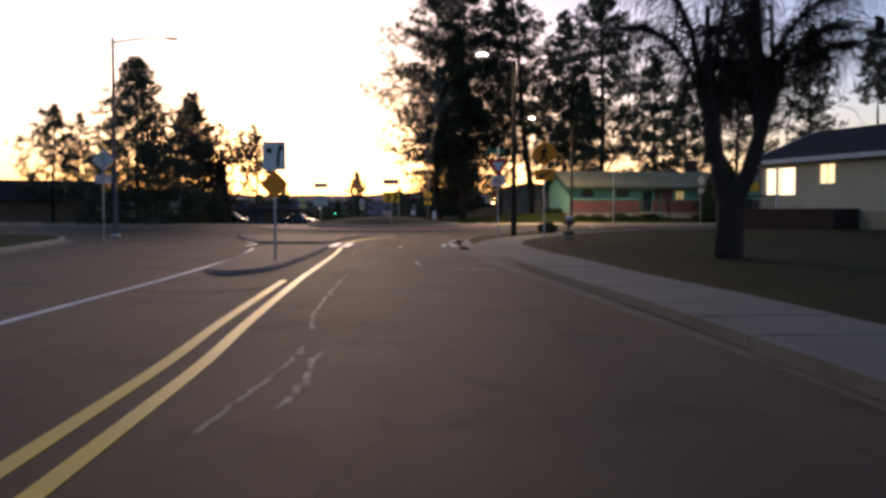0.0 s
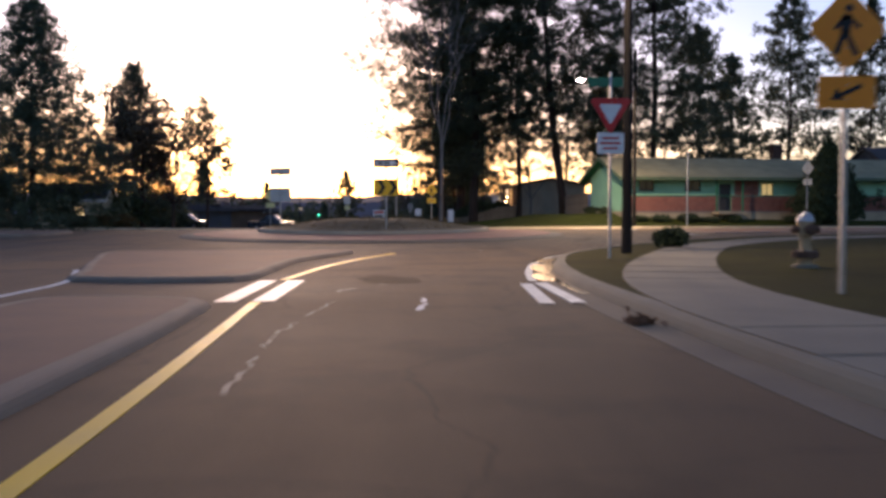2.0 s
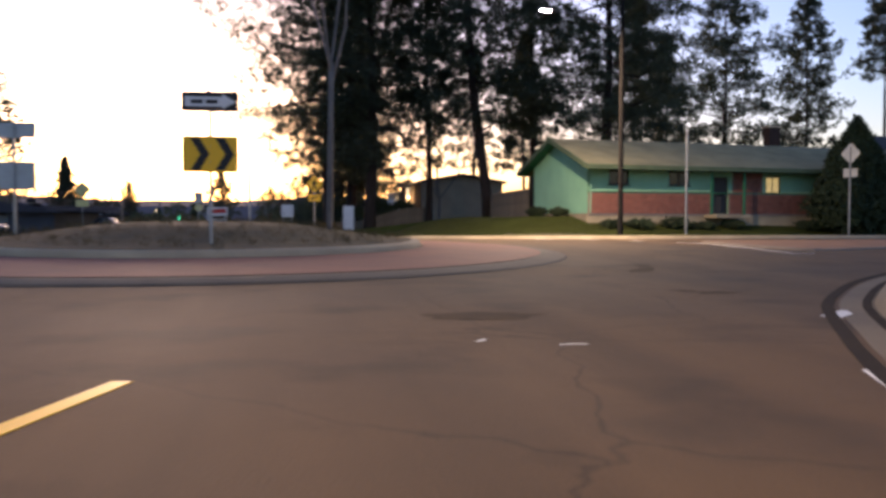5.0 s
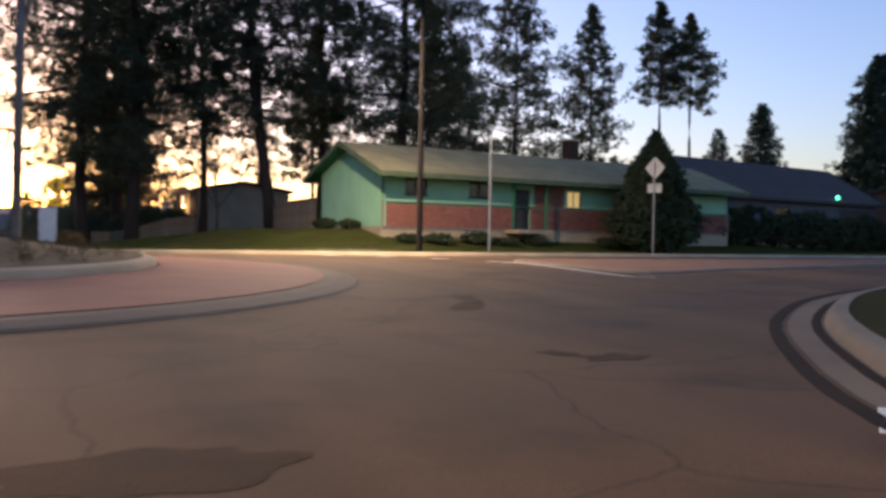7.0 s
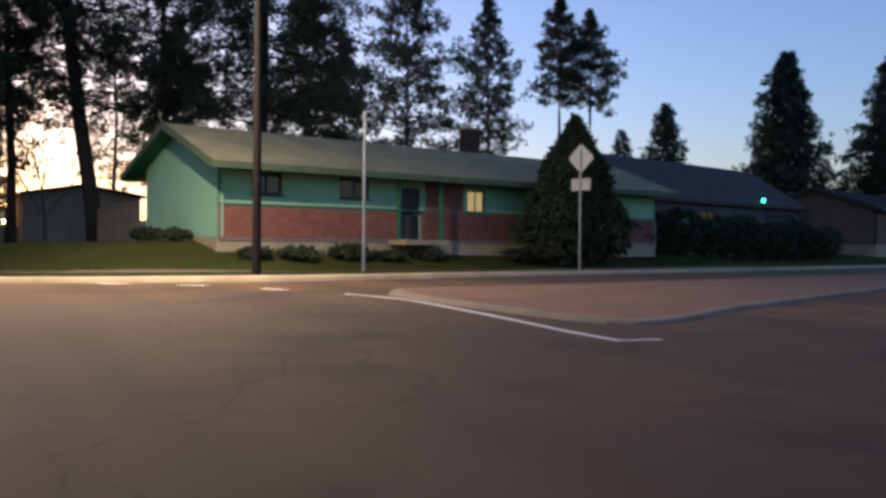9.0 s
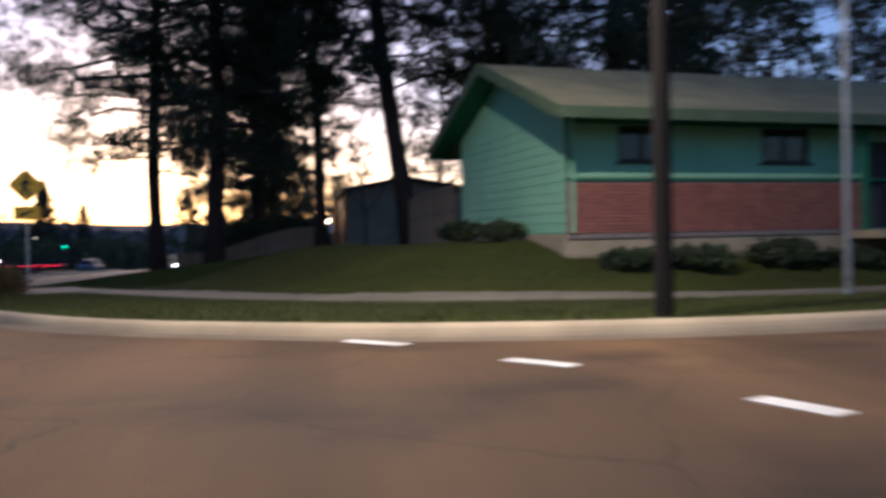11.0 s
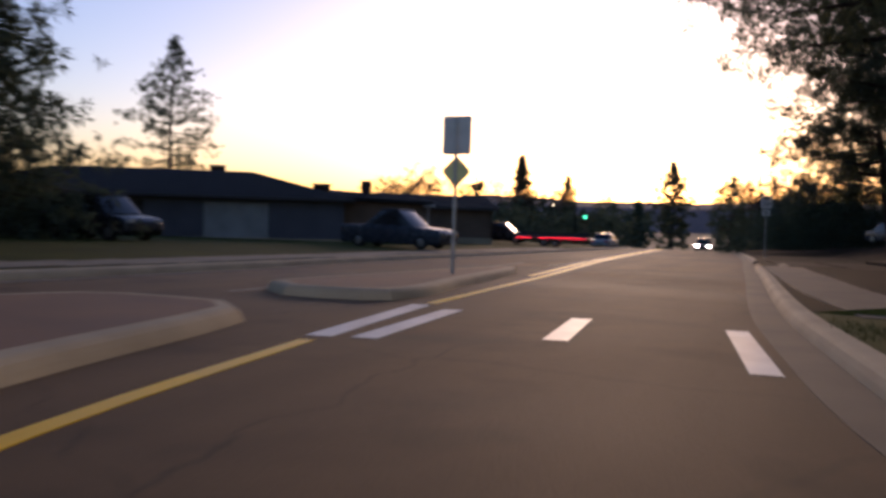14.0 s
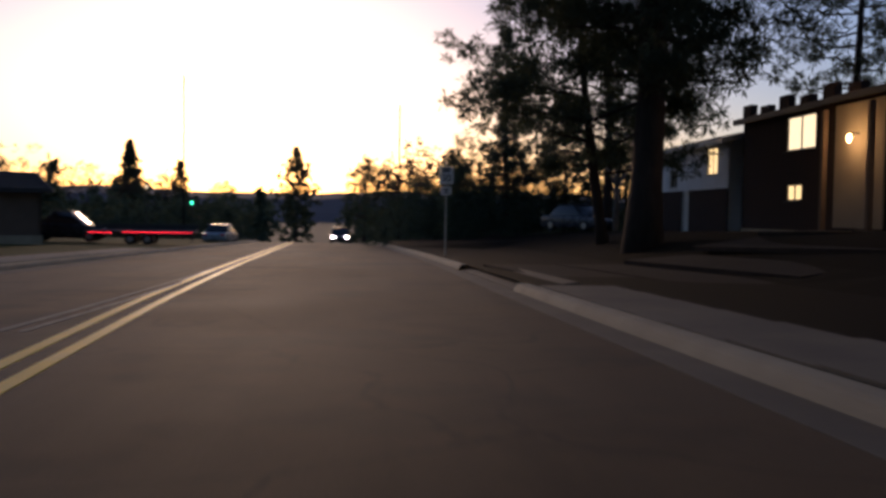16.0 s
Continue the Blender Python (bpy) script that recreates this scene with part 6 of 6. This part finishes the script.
wh = empty("house", "long low house with a hipped dark roof and two chimneys", "house", pose(-39.1, 122.97, NWz(-30, 132) - 0.05, 0, 0, 34))
WH = [(3.0, 0.9, 4.8, 2.1), (8.5, 0.9, 10.4, 2.1), (13.6, 0.05, 17.2, 2.1)]
part("wall", wall_with_holes(21.5, 2.5, WH, 0.2), M_GREYWALL, wh)
part("wall", box_bm(21.5, 0.2, 2.5, (10.75, 9.3, 1.25)), M_GREYWALL, wh)
for wx in (0.1, 21.4):
    part("wall", box_bm(0.2, 9.2, 2.5, (wx, 4.7, 1.25)), M_GREYWALL, wh)
part("foundation", box_bm(21.56, 9.5, 0.9, (10.75, 4.7, -0.35), 0.01), M_CONC, wh)
hip_roof(wh, 21.5, 9.4, 2.55, 4.05, 0.6, 5.2, M_DARKROOF)
for o in WH[:2]:
    window(wh, Matrix.Translation((o[0], 0.02, o[1])), o[2] - o[0], o[3] - o[1], M_PANE, M_DARKTRIM, 1)
gd = part("garage_door", box_bm(3.56, 0.05, 2.04, (15.4, 0.1, 1.07), 0.004), M_PALEGREY, wh, "pale grey garage door")
for k in range(4):
    part("door_panel", box_bm(3.4, 0.02, 0.43, (15.4, 0.068, 0.31 + k * 0.51), 0.006), M_PALEGREY, gd)
chimney(wh, 14.2, 6.0, 3.0, 4.35, 0.95, 0.7)
part("wing_wall", box_bm(5.0, 6.4, 2.35, (24.0, 4.6, 1.17)), M_BROWNWALL, wh)
part("wing_roof", box_bm(5.6, 7.4, 0.2, (24.2, 4.6, 2.46), 0.03, rot=Matrix.Rotation(radians(1.5), 4, "Y")), M_DARKROOF, wh)
chimney(wh, 20.4, 2.4, 2.3, 3.3, 1.0, 0.7)
simple_house("low house with a pale carport roof", pose(-32, 146, -0.9, 0, 0, 30), 16, 9, 2.4, 3.3, M_BROWNWALL, M_DARKROOF, [(3, 0.9, 1.6, 1.2, None)], chim=[(6.5, 4.5, 2.6, 4.3)], trim=M_DARKTRIM)
simple_house("dark house behind the conifers", pose(-52, 92, 0.2, 0, 0, 20), 20, 9, 2.6, 4.6, M_BROWNWALL, M_DARKROOF, [(4, 0.9, 1.8, 1.2, None)], trim=M_DARKTRIM)
cp = empty("carport", "flat pale carport roof on thin posts", "carport", pose(-22.5, 141.5, -0.95, 0, 0, 30))
part("roof", box_bm(7.5, 4.6, 0.18, (0, 0, 2.45), 0.02), M_TRIM, cp)
for sx in (-3.4, 3.4):
    for sy in (-2, 2):
        part("post", box_bm(0.1, 0.1, 2.5, (sx, sy, 1.15), 0.005), M_TRIM, cp)

# board fence beside the tan house
def fence(pts, q, h, label):
    line = smooth_line(pts, 0.3)
    root = empty("board_fence", label, "fence")
    for i in range(0, len(line) - 1):
        a, b = line[i], line[i + 1]
        c = (a + b) / 2
        ang = math.atan2(b[1] - a[1], b[0] - a[0])
        z = gz(q, c[0], c[1])
        ob = part("board", box_bm(np.linalg.norm(b - a) * 0.94, 0.022, h + 0.04 * math.sin(i * 3.1), (0, 0, 0)), M_FENCE, root)
        ob.matrix_local = Matrix.Translation((c[0], c[1], z + h / 2)) @ Matrix.Rotation(ang, 4, "Z")
    return root


fence([(5.7, 114.8), (9, 114.4), (13, 112.8)], "NE", 1.25, "weathered board fence under the pines")
fence([(16.6, 95.2), (16.1, 99.5), (16.3, 104), (18, 112)], "NE", 1.8, "weathered board fence beside the green house")

for k, (bx, by) in enumerate(((7.7, 117.0), (9.4, 116.8), (11.3, 115.9))):
    bush(bx, by, NEz(bx, by), 2.6, 2.0, 2.3 + 0.3 * math.sin(k * 2.3), 160 + k, n=260, size=0.26, label="dark unclipped shrub behind the low fence")

for k, (bx, by) in enumerate(((-24.5, 101.5), (-27.5, 104.0), (-22.5, 99.4), (-30, 107))):
    bush(bx, by, NWz(bx, by), 3.6, 2.6, 3.0 + 0.4 * math.sin(k * 2.0), 170 + k, n=320, size=0.3, label="tall dark hedge shrub beside the conifers")
simple_house("small pale house with one lit window behind the conifers", pose(-29.6, 96.4, NWz(-27, 98), 0, 0, 8), 5.6, 5, 2.4, 3.7, M_CREAM, M_DARKROOF, [(3.2, 0.9, 0.9, 0.9, M_LIT)], over=0.3, gover=0.3)

# ---- vehicles ----
def car(x, y, z0, yaw, L, W, H, paint, label, hood=0.27, boot=0.2, kind="car", tail=None, head=None):
    """A parked car: body with shaped cabin, windows, four wheels, lamps. Front along +x of its own axes."""
    s = empty("parked_car", label, "car", pose(x, y, z0, 0, 0, yaw), "parked cars")
    belt = H * 0.58
    prof = [(-L / 2, 0.35), (-L / 2, belt * 0.92), (-L / 2 + 0.1, belt), (-L / 2 + boot * L * 0.9, belt * 1.03), (L / 2 - hood * L, belt), (L / 2 - 0.25, belt * 0.88), (L / 2 - 0.02, belt * 0.72), (L / 2, 0.4), (L / 2 - 0.1, 0.22), (-L / 2 + 0.1, 0.22)]
    bm = bmesh.new()
    a = [bm.verts.new((px, -W / 2, pz)) for px, pz in prof]
    b = [bm.verts.new((px, W / 2, pz)) for px, pz in prof]
    bm.faces.new(a)
    bm.faces.new(b[::-1])
    for i in range(len(prof)):
        j = (i + 1) % len(prof)
        bm.faces.new((a[j], a[i], b[i], b[j]))
    bmesh.ops.recalc_face_normals(bm, faces=bm.faces[:])
    bmesh.ops.bevel(bm, geom=bm.edges[:], offset=0.06, segments=2, affect="EDGES", profile=0.6)
    part("body", bm, paint, s, smooth=True)
    cab = [(-L / 2 + boot * L * 0.7, belt), (-L / 2 + boot * L + 0.35, H - 0.04), (L / 2 - hood * L - 0.75, H), (L / 2 - hood * L + 0.1, belt)]
    bm = bmesh.new()
    wi = W / 2 - 0.06
    a = [bm.verts.new((px, -wi + (0.14 if k in (1, 2) else 0), pz)) for k, (px, pz) in enumerate(cab)]
    b = [bm.verts.new((px, wi - (0.14 if k in (1, 2) else 0), pz)) for k, (px, pz) in enumerate(cab)]
    bm.faces.new(a), bm.faces.new(b[::-1])
    for i in range(4):
        bm.faces.new((a[(i + 1) % 4], a[i], b[i], b[(i + 1) % 4]))
    bmesh.ops.recalc_face_normals(bm, faces=bm.faces[:])
    bmesh.ops.bevel(bm, geom=bm.edges[:], offset=0.04, segments=2, affect="EDGES", profile=0.6)
    part("cabin", bm, M_PANE, s, "dark glass cabin", smooth=True)
    rl = cab[2][0] - cab[1][0]
    part("roof", box_bm(rl + 0.1, W - 0.36, 0.06, ((cab[1][0] + cab[2][0]) / 2, 0, H), 0.02), paint, s)
    for wx in (-L * 0.31, L * 0.31):
        for wy in (-1, 1):
            w = part("wheel", tube_bm([(wx, wy * (W / 2 - 0.2), 0.33), (wx, wy * (W / 2 + 0.01), 0.33)], [0.33, 0.33], 20), M_RUBBER, s)
            part("rim", tube_bm([(wx, wy * (W / 2 + 0.005), 0.33), (wx, wy * (W / 2 + 0.025), 0.33)], [0.2, 0.17], 14), M_RIM, w)
    for wy in (-1, 1):
        part("headlight", box_bm(0.08, 0.34, 0.14, (L / 2 - 0.03, wy * (W / 2 - 0.26), belt * 0.76), 0.02), head or M_ALU, s)
        part("tail_light", box_bm(0.06, 0.3, 0.16, (-L / 2 - 0.005, wy * (W / 2 - 0.22), belt * 0.8), 0.015), tail or M_SIGNR, s)
    return s


CP_DARK, CP_SILVER, CP_BLUE = car_paint("black_car_paint", (0.02, 0.022, 0.028)), car_paint("silver_car_paint", (0.35, 0.37, 0.4)), car_paint("blue_grey_car_paint", (0.045, 0.055, 0.075))
car(-15.0, 128.6, NWz(-15.0, 128.6), -6, 5.5, 1.95, 1.85, CP_BLUE, "dark blue pickup-sized car parked on a drive", boot=0.34, hood=0.3)
car(-22.6, 116.9, NWz(-22.6, 116.9), -8, 4.9, 1.85, 1.75, CP_DARK, "black sport utility car parked before the long house", hood=0.24, boot=0.1)
car(-20.2, 163.5, NWz(-20.2, 163.5), 4, 4.9, 1.9, 1.85, CP_DARK, "dark pickup-sized car before the added trailer", boot=0.3)
# Added trailer: its glowing strip stands in for a car's smeared tail lights.
tr_ = empty("added_trailer", "added low trailer that carries a red tail-light streak", "trailer", pose(-15.2, 162.0, NWz(-15.2, 162.0), 0, 0, 3))
part("deck", box_bm(6.2, 2.0, 0.22, (0, 0, 0.72), 0.03), M_DARKTRIM, tr_)
part("side_rail", box_bm(6.2, 0.05, 0.35, (0, 1.0, 1.0), 0.01), M_DARKTRIM, tr_)
for lx_, lw_ in ((-2.3, 1.4), (1.0, 4.0)):
    part("tail_light_streak", box_bm(lw_, 0.03, 0.026, (lx_, -1.02, 0.72 + 0.01 * lx_), 0.008), M_TAIL, tr_, "glowing strip for the smeared red tail lights")
for wx in (-0.6, 0.4):
    for wy in (-0.85, 0.85):
        w_ = part("wheel", tube_bm([(wx, wy - 0.1, 0.31), (wx, wy + 0.1, 0.31)], [0.31, 0.31], 18), M_RUBBER, tr_)
        part("rim", tube_bm([(wx, wy - 0.115, 0.31), (wx, wy + 0.115, 0.31)], [0.17, 0.17], 12), M_RIM, w_)
for lx, lz, lm, ln in ((-16.6, 3.6, M_LITW, "small white lamp on a dark post"), (-13.6, 2.6, M_GREENLED, "small green lamp on a dark post")):
    lp = empty("post_lamp", ln, "lamp", pose(lx, 168, NWz(lx, 168)))
    part("post", tube_bm([(0, 0, -0.2), (0, 0, lz)], [0.04, 0.03], 8), M_DARKTRIM, lp)
    part("bulb", tube_bm([(0, 0, lz), (0, 0, lz + 0.12), (0, 0, lz + 0.25)], [0.05, 0.09, 0.05], 10), lm, lp)
car(-13.6, 179, NWz(-14, 179) - 0.1, 86, 4.6, 1.8, 1.45, CP_SILVER, "silver car parked at the kerb")
car(10.5, 158, NEz(10.5, 158), -60, 4.5, 1.8, 1.5, CP_BLUE, "blue grey car parked on the grass")
car(-4.6, 192, float(G(0, 192)), -88, 4.6, 1.8, 1.45, CP_DARK, "oncoming car far off with its headlamps lit", head=M_HEAD)

# ---- far hills and woods ----
def hills():
    verts, faces = [], []
    n = 240
    for i in range(n + 1):
        a = math.radians(-100 + 200 * i / n)
        for r, h in ((1700, -40), (2100, 30), (2400, 1.0), (2900, 0.9), (3400, -40)):
            top = 54 + 16 * noise.noise(Vector((a * 3.1, 0.3, 0))) + 7 * noise.noise(Vector((a * 17, 1.3, 0))) + 2.5 * noise.noise(Vector((a * 80, 2.3, 0)))
            z = h if h < 0 else (top * 0.6 if h == 30 else top * h)
            verts.append((r * math.sin(a), 60 + r * math.cos(a), z))
    for i in range(n):
        for j in range(4):
            k = i * 5 + j
            faces.append((k, k + 5, k + 6, k + 1))
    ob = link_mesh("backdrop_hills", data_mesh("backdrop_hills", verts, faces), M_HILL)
    return tagged(ob, "low forested hills along the horizon, haze painted blue-grey", "hills", kind="structure")


hills()


def far_woods():
    """Distant trees and brush that line the valley."""
    rng = np.random.default_rng(77)
    cs, sz, ncs, nsz = [], [], [], []
    spots = []
    for k in range(760):
        a = rng.uniform(-48, 40)
        r = rng.uniform(140, 330)
        x, y = r * math.sin(math.radians(a)) - 4, 60 + r * math.cos(math.radians(a))
        cx = -6 - 0.05 * (y - 150)
        if abs(x - cx) < (11 if y < 262 else 4) or (x > 25 and y < 190) or (-48 < x < -8 and y < 185) or (-75 < x < -40 and y < 180):
            continue
        top = rng.uniform(-0.5, 2.6) + 0.012 * (r - 140) + (rng.uniform(2, 5) if rng.uniform() < 0.07 else 0)
        z0 = float(ground_z(x, y))
        spots.append((x, y, z0, max(3.5, top - z0), rng.uniform() < 0.4))
    for k in range(26):
        x, y = rng.uniform(-1.5, 14) , rng.uniform(172, 205)
        spots.append((x, y, float(ground_z(x, y)), rng.uniform(4.5, 7.5), False))
    for x, y, z0, h, con in spots:
        near = y < 225 and abs(x) < 22
        k = 130 if near else 40
        u = rng.uniform(0.02, 1, k)
        w = (h * 0.2 * (1 - u) + 0.2) if con else h * 0.34 * np.sqrt(np.clip(1 - (2 * u - 1) ** 2, 0.25, 1))
        a = rng.uniform(0, 6.283, k)
        q = np.sqrt(rng.uniform(0.1, 1, k))
        p = np.stack([x + w * q * np.cos(a), y + w * q * np.sin(a), z0 + u * h * 0.93], 1)
        (ncs if near else cs).append(p)
        (nsz if near else sz).append(np.full(k, h * (0.09 if near else 0.14)))
    v, f = tuft_cloud(np.vstack(cs), np.concatenate(sz), 5, 0.34, rng)
    v2, f2 = tuft_cloud(np.vstack(ncs), np.concatenate(nsz), 14, 0.08, rng)
    v, f = np.vstack([v, v2]), np.vstack([f, f2 + len(v)])
    ob = link_mesh("far_woods", data_mesh("far_woods", v, f), M_NEEDLE2)
    return tagged(ob, "dark distant trees and brush across the valley", "trees", kind="stuff")


far_woods()
spruce(-122, 542, float(ground_z(-122, 542)), 34.8 - float(ground_z(-122, 542)), 11.0, 121, 1500, "distant pointed conifer on the skyline", blades=9, width=0.3)
spruce(-45.8, 309, float(ground_z(-45.8, 309)), 12.0 - float(ground_z(-45.8, 309)), 4.0, 122, 800, "distant small conifer on the skyline", blades=9, width=0.3)
pine(-20.5, 322, float(ground_z(-20.5, 322)), 16.2 - float(ground_z(-20.5, 322)), 6.0, 4.6, 123, 520, 0.35, tuft=0.9, label="distant ragged conifer on the skyline", blades=10, width=0.28)
# bare crowns along the skyline
for k, (bx, by, bt) in enumerate(((-62, 240, 9.5), (-55, 236, 8.6), (-70, 262, 9.0), (-47, 246, 8.2), (-79, 270, 11.0), (-38, 250, 7.0), (4.5, 215, 8.6), (8.5, 221, 8.2), (1.5, 205, 7.0))):
    gz0 = float(ground_z(bx, by))
    bare_tree(bx, by, gz0, (bt - gz0) * 1.05, (bt - gz0) * 0.45, 150 + k, 0.16, 4, "far bare tree against the evening sky", fork=0.2, leaves=700, material=M_BARK)
pine(-2.4, 212, float(ground_z(-2.4, 212)), 7.0 - float(ground_z(-2.4, 212)), 2.5, 2.6, 124, 260, 0.2, tuft=0.6, label="small ragged pine beside the far road")

# ---- grass and small things ----
def grass(name, spots, q, blades, size, material, seed, label):
    """Blades of grass over patches (x0, y0, x1, y1), kept to the lawn."""
    rng = np.random.default_rng(seed)
    v, f = [], []
    k = 0
    for x0, y0, x1, y1 in spots:
        n = int(blades * (x1 - x0) * (y1 - y0))
        x, y = rng.uniform(x0, x1, n), rng.uniform(y0, y1, n)
        d = dist_to(LINES[q], x, y)
        line = LINES[q]
        tail = {"SE": [(110, -30)], "NE": [(110, 262)], "NW": [(-110, 262)], "SW": [(-110, -30)]}[q]
        m = np.minimum.reduce([x - x0, x1 - x, y - y0, y1 - y])
        d = np.where(rng.uniform(size=n) < np.clip(m / 2.5, 0, 1), d, 0.0)
        keep = inside(np.vstack([line, np.array(tail, float)]), x, y) & (d > 0.2)
        for w, width in WALKS.get(q, ()):
            keep &= dist_to(w, x, y) > width / 2 + 0.03
        x, y = x[keep], y[keep]
        z = lawn_z(q, x, y)
        n = len(x)
        a = rng.uniform(0, 6.283, n)
        h = size * rng.uniform(0.5, 1.3, n)
        w = 0.006 + 0.006 * rng.uniform(size=n)
        lx, ly = rng.normal(scale=0.5, size=n) * h, rng.normal(scale=0.5, size=n) * h
        p0 = np.stack([x - w * np.cos(a), y - w * np.sin(a), z - 0.01], 1)
        p1 = np.stack([x + w * np.cos(a), y + w * np.sin(a), z - 0.01], 1)
        p2 = np.stack([x + lx, y + ly, z + h], 1)
        v.append(np.stack([p0, p1, p2], 1).reshape(-1, 3))
        f.append(k + np.arange(n * 3).reshape(-1, 3))
        k += n * 3
    ob = link_mesh(name, data_mesh(name, np.vstack(v), np.vstack(f)), material)
    return tagged(ob, label, "grass", kind="stuff")


grass("grass", [(7.5, 79, 27, 88.5)], "NE", 520, 0.075, M_BLADE, 5, "short mown grass before the green house")
grass("grass", [(2.0, 84, 14, 101)], "NE", 520, 0.075, M_BLADE, 6, "short mown grass on the corner verge")

# yellow sign on the east road
s = sign_at("small yellow sign facing the roundabout on the east verge", 25.8, 61.2, gz("SE", 25.8, 61.2), -25)
z0 = s.matrix_world.translation.z
post(s, 3.4 - z0)
face_sign(s, "rect", 0.62, 0.62, 3.1 - z0, M_SIGNY, M_ALU)

# overhead service cable from the wooden lamp pole to a pole beside the cream house
plain_pole("utility_pole", 36, 46.5, gz("SE", 36, 46.5), 10.6, 0.13, M_WOODPOLE, "dark wooden utility pole carrying a service cable")
cv = bpy.data.curves.new("overhead_cable", "CURVE")
cv.dimensions, cv.bevel_depth, cv.bevel_resolution = "3D", 0.014, 1
sp_ = cv.splines.new("POLY")
sp_.points.add(20)
for k in range(21):
    u = k / 20
    sp_.points[k].co = (7.6 + 28.4 * u, 47.0 - 0.5 * u, 8.75 + 1.6 * u - 1.6 * u * (1 - u), 1)
cable = new("overhead_cable", cv)
cv.materials.append(M_RUBBER)
tagged(cable, "thin black service cable sagging between poles", "cable")

# pale shrubs under the tall conifer
for k, (bx, by) in enumerate(((-20.6, 83.4), (-19.3, 84.0), (-18.2, 84.6))):
    bush(bx, by, NWz(bx, by), 1.7, 1.3, 0.95, 140 + k, M_DRYGRASS, n=170, size=0.25, label="pale dry shrub under the tall conifer", width=0.12)


def leaf_pile():
    """Dead leaves washed together in the gutter."""
    rng = np.random.default_rng(77)
    n = 45
    x, y = 4.3 + rng.normal(0, 0.07, n), 33.4 + rng.normal(0, 0.16, n)
    c = np.stack([x, y, G(x, y) + 0.03 + 0.07 * np.exp(-((x - 4.3) / 0.1) ** 2) * rng.uniform(0, 1, n)], 1)
    v, f = tuft_cloud(c, rng.uniform(0.035, 0.07, n), 8, 0.4, rng)
    return tagged(link_mesh("leaf_pile", data_mesh("leaf_pile", v, f), M_DEADLEAF), "small heap of dead brown leaves in the gutter", "leaves", kind="stuff")


M_DEADLEAF = mat("dead_leaves", (0.24, 0.12, 0.06), 0.85, (0.13, 0.065, 0.035), 3, 20, bump=0, island=0.35)
leaf_pile()


def island_grass():
    """Sparse dry tufts over the mound of the central island."""
    rng = np.random.default_rng(12)
    n = 900
    a, r = rng.uniform(0, 6.283, n), (R_IN - 0.35) * np.sqrt(rng.uniform(0, 1, n))
    x, y = CX + r * np.cos(a), CY + r * np.sin(a)
    c = np.stack([x, y, island_z(x, y) + 0.02], 1)
    v, f = tuft_cloud(c, rng.uniform(0.08, 0.2, n), 12, 0.04, rng, droop=-0.5)
    return tagged(link_mesh("dry_grass_tufts", data_mesh("dry_grass_tufts", v, f), M_DRYGRASS), "sparse dry grass tufts on the central island", "grass", kind="stuff")


island_grass()
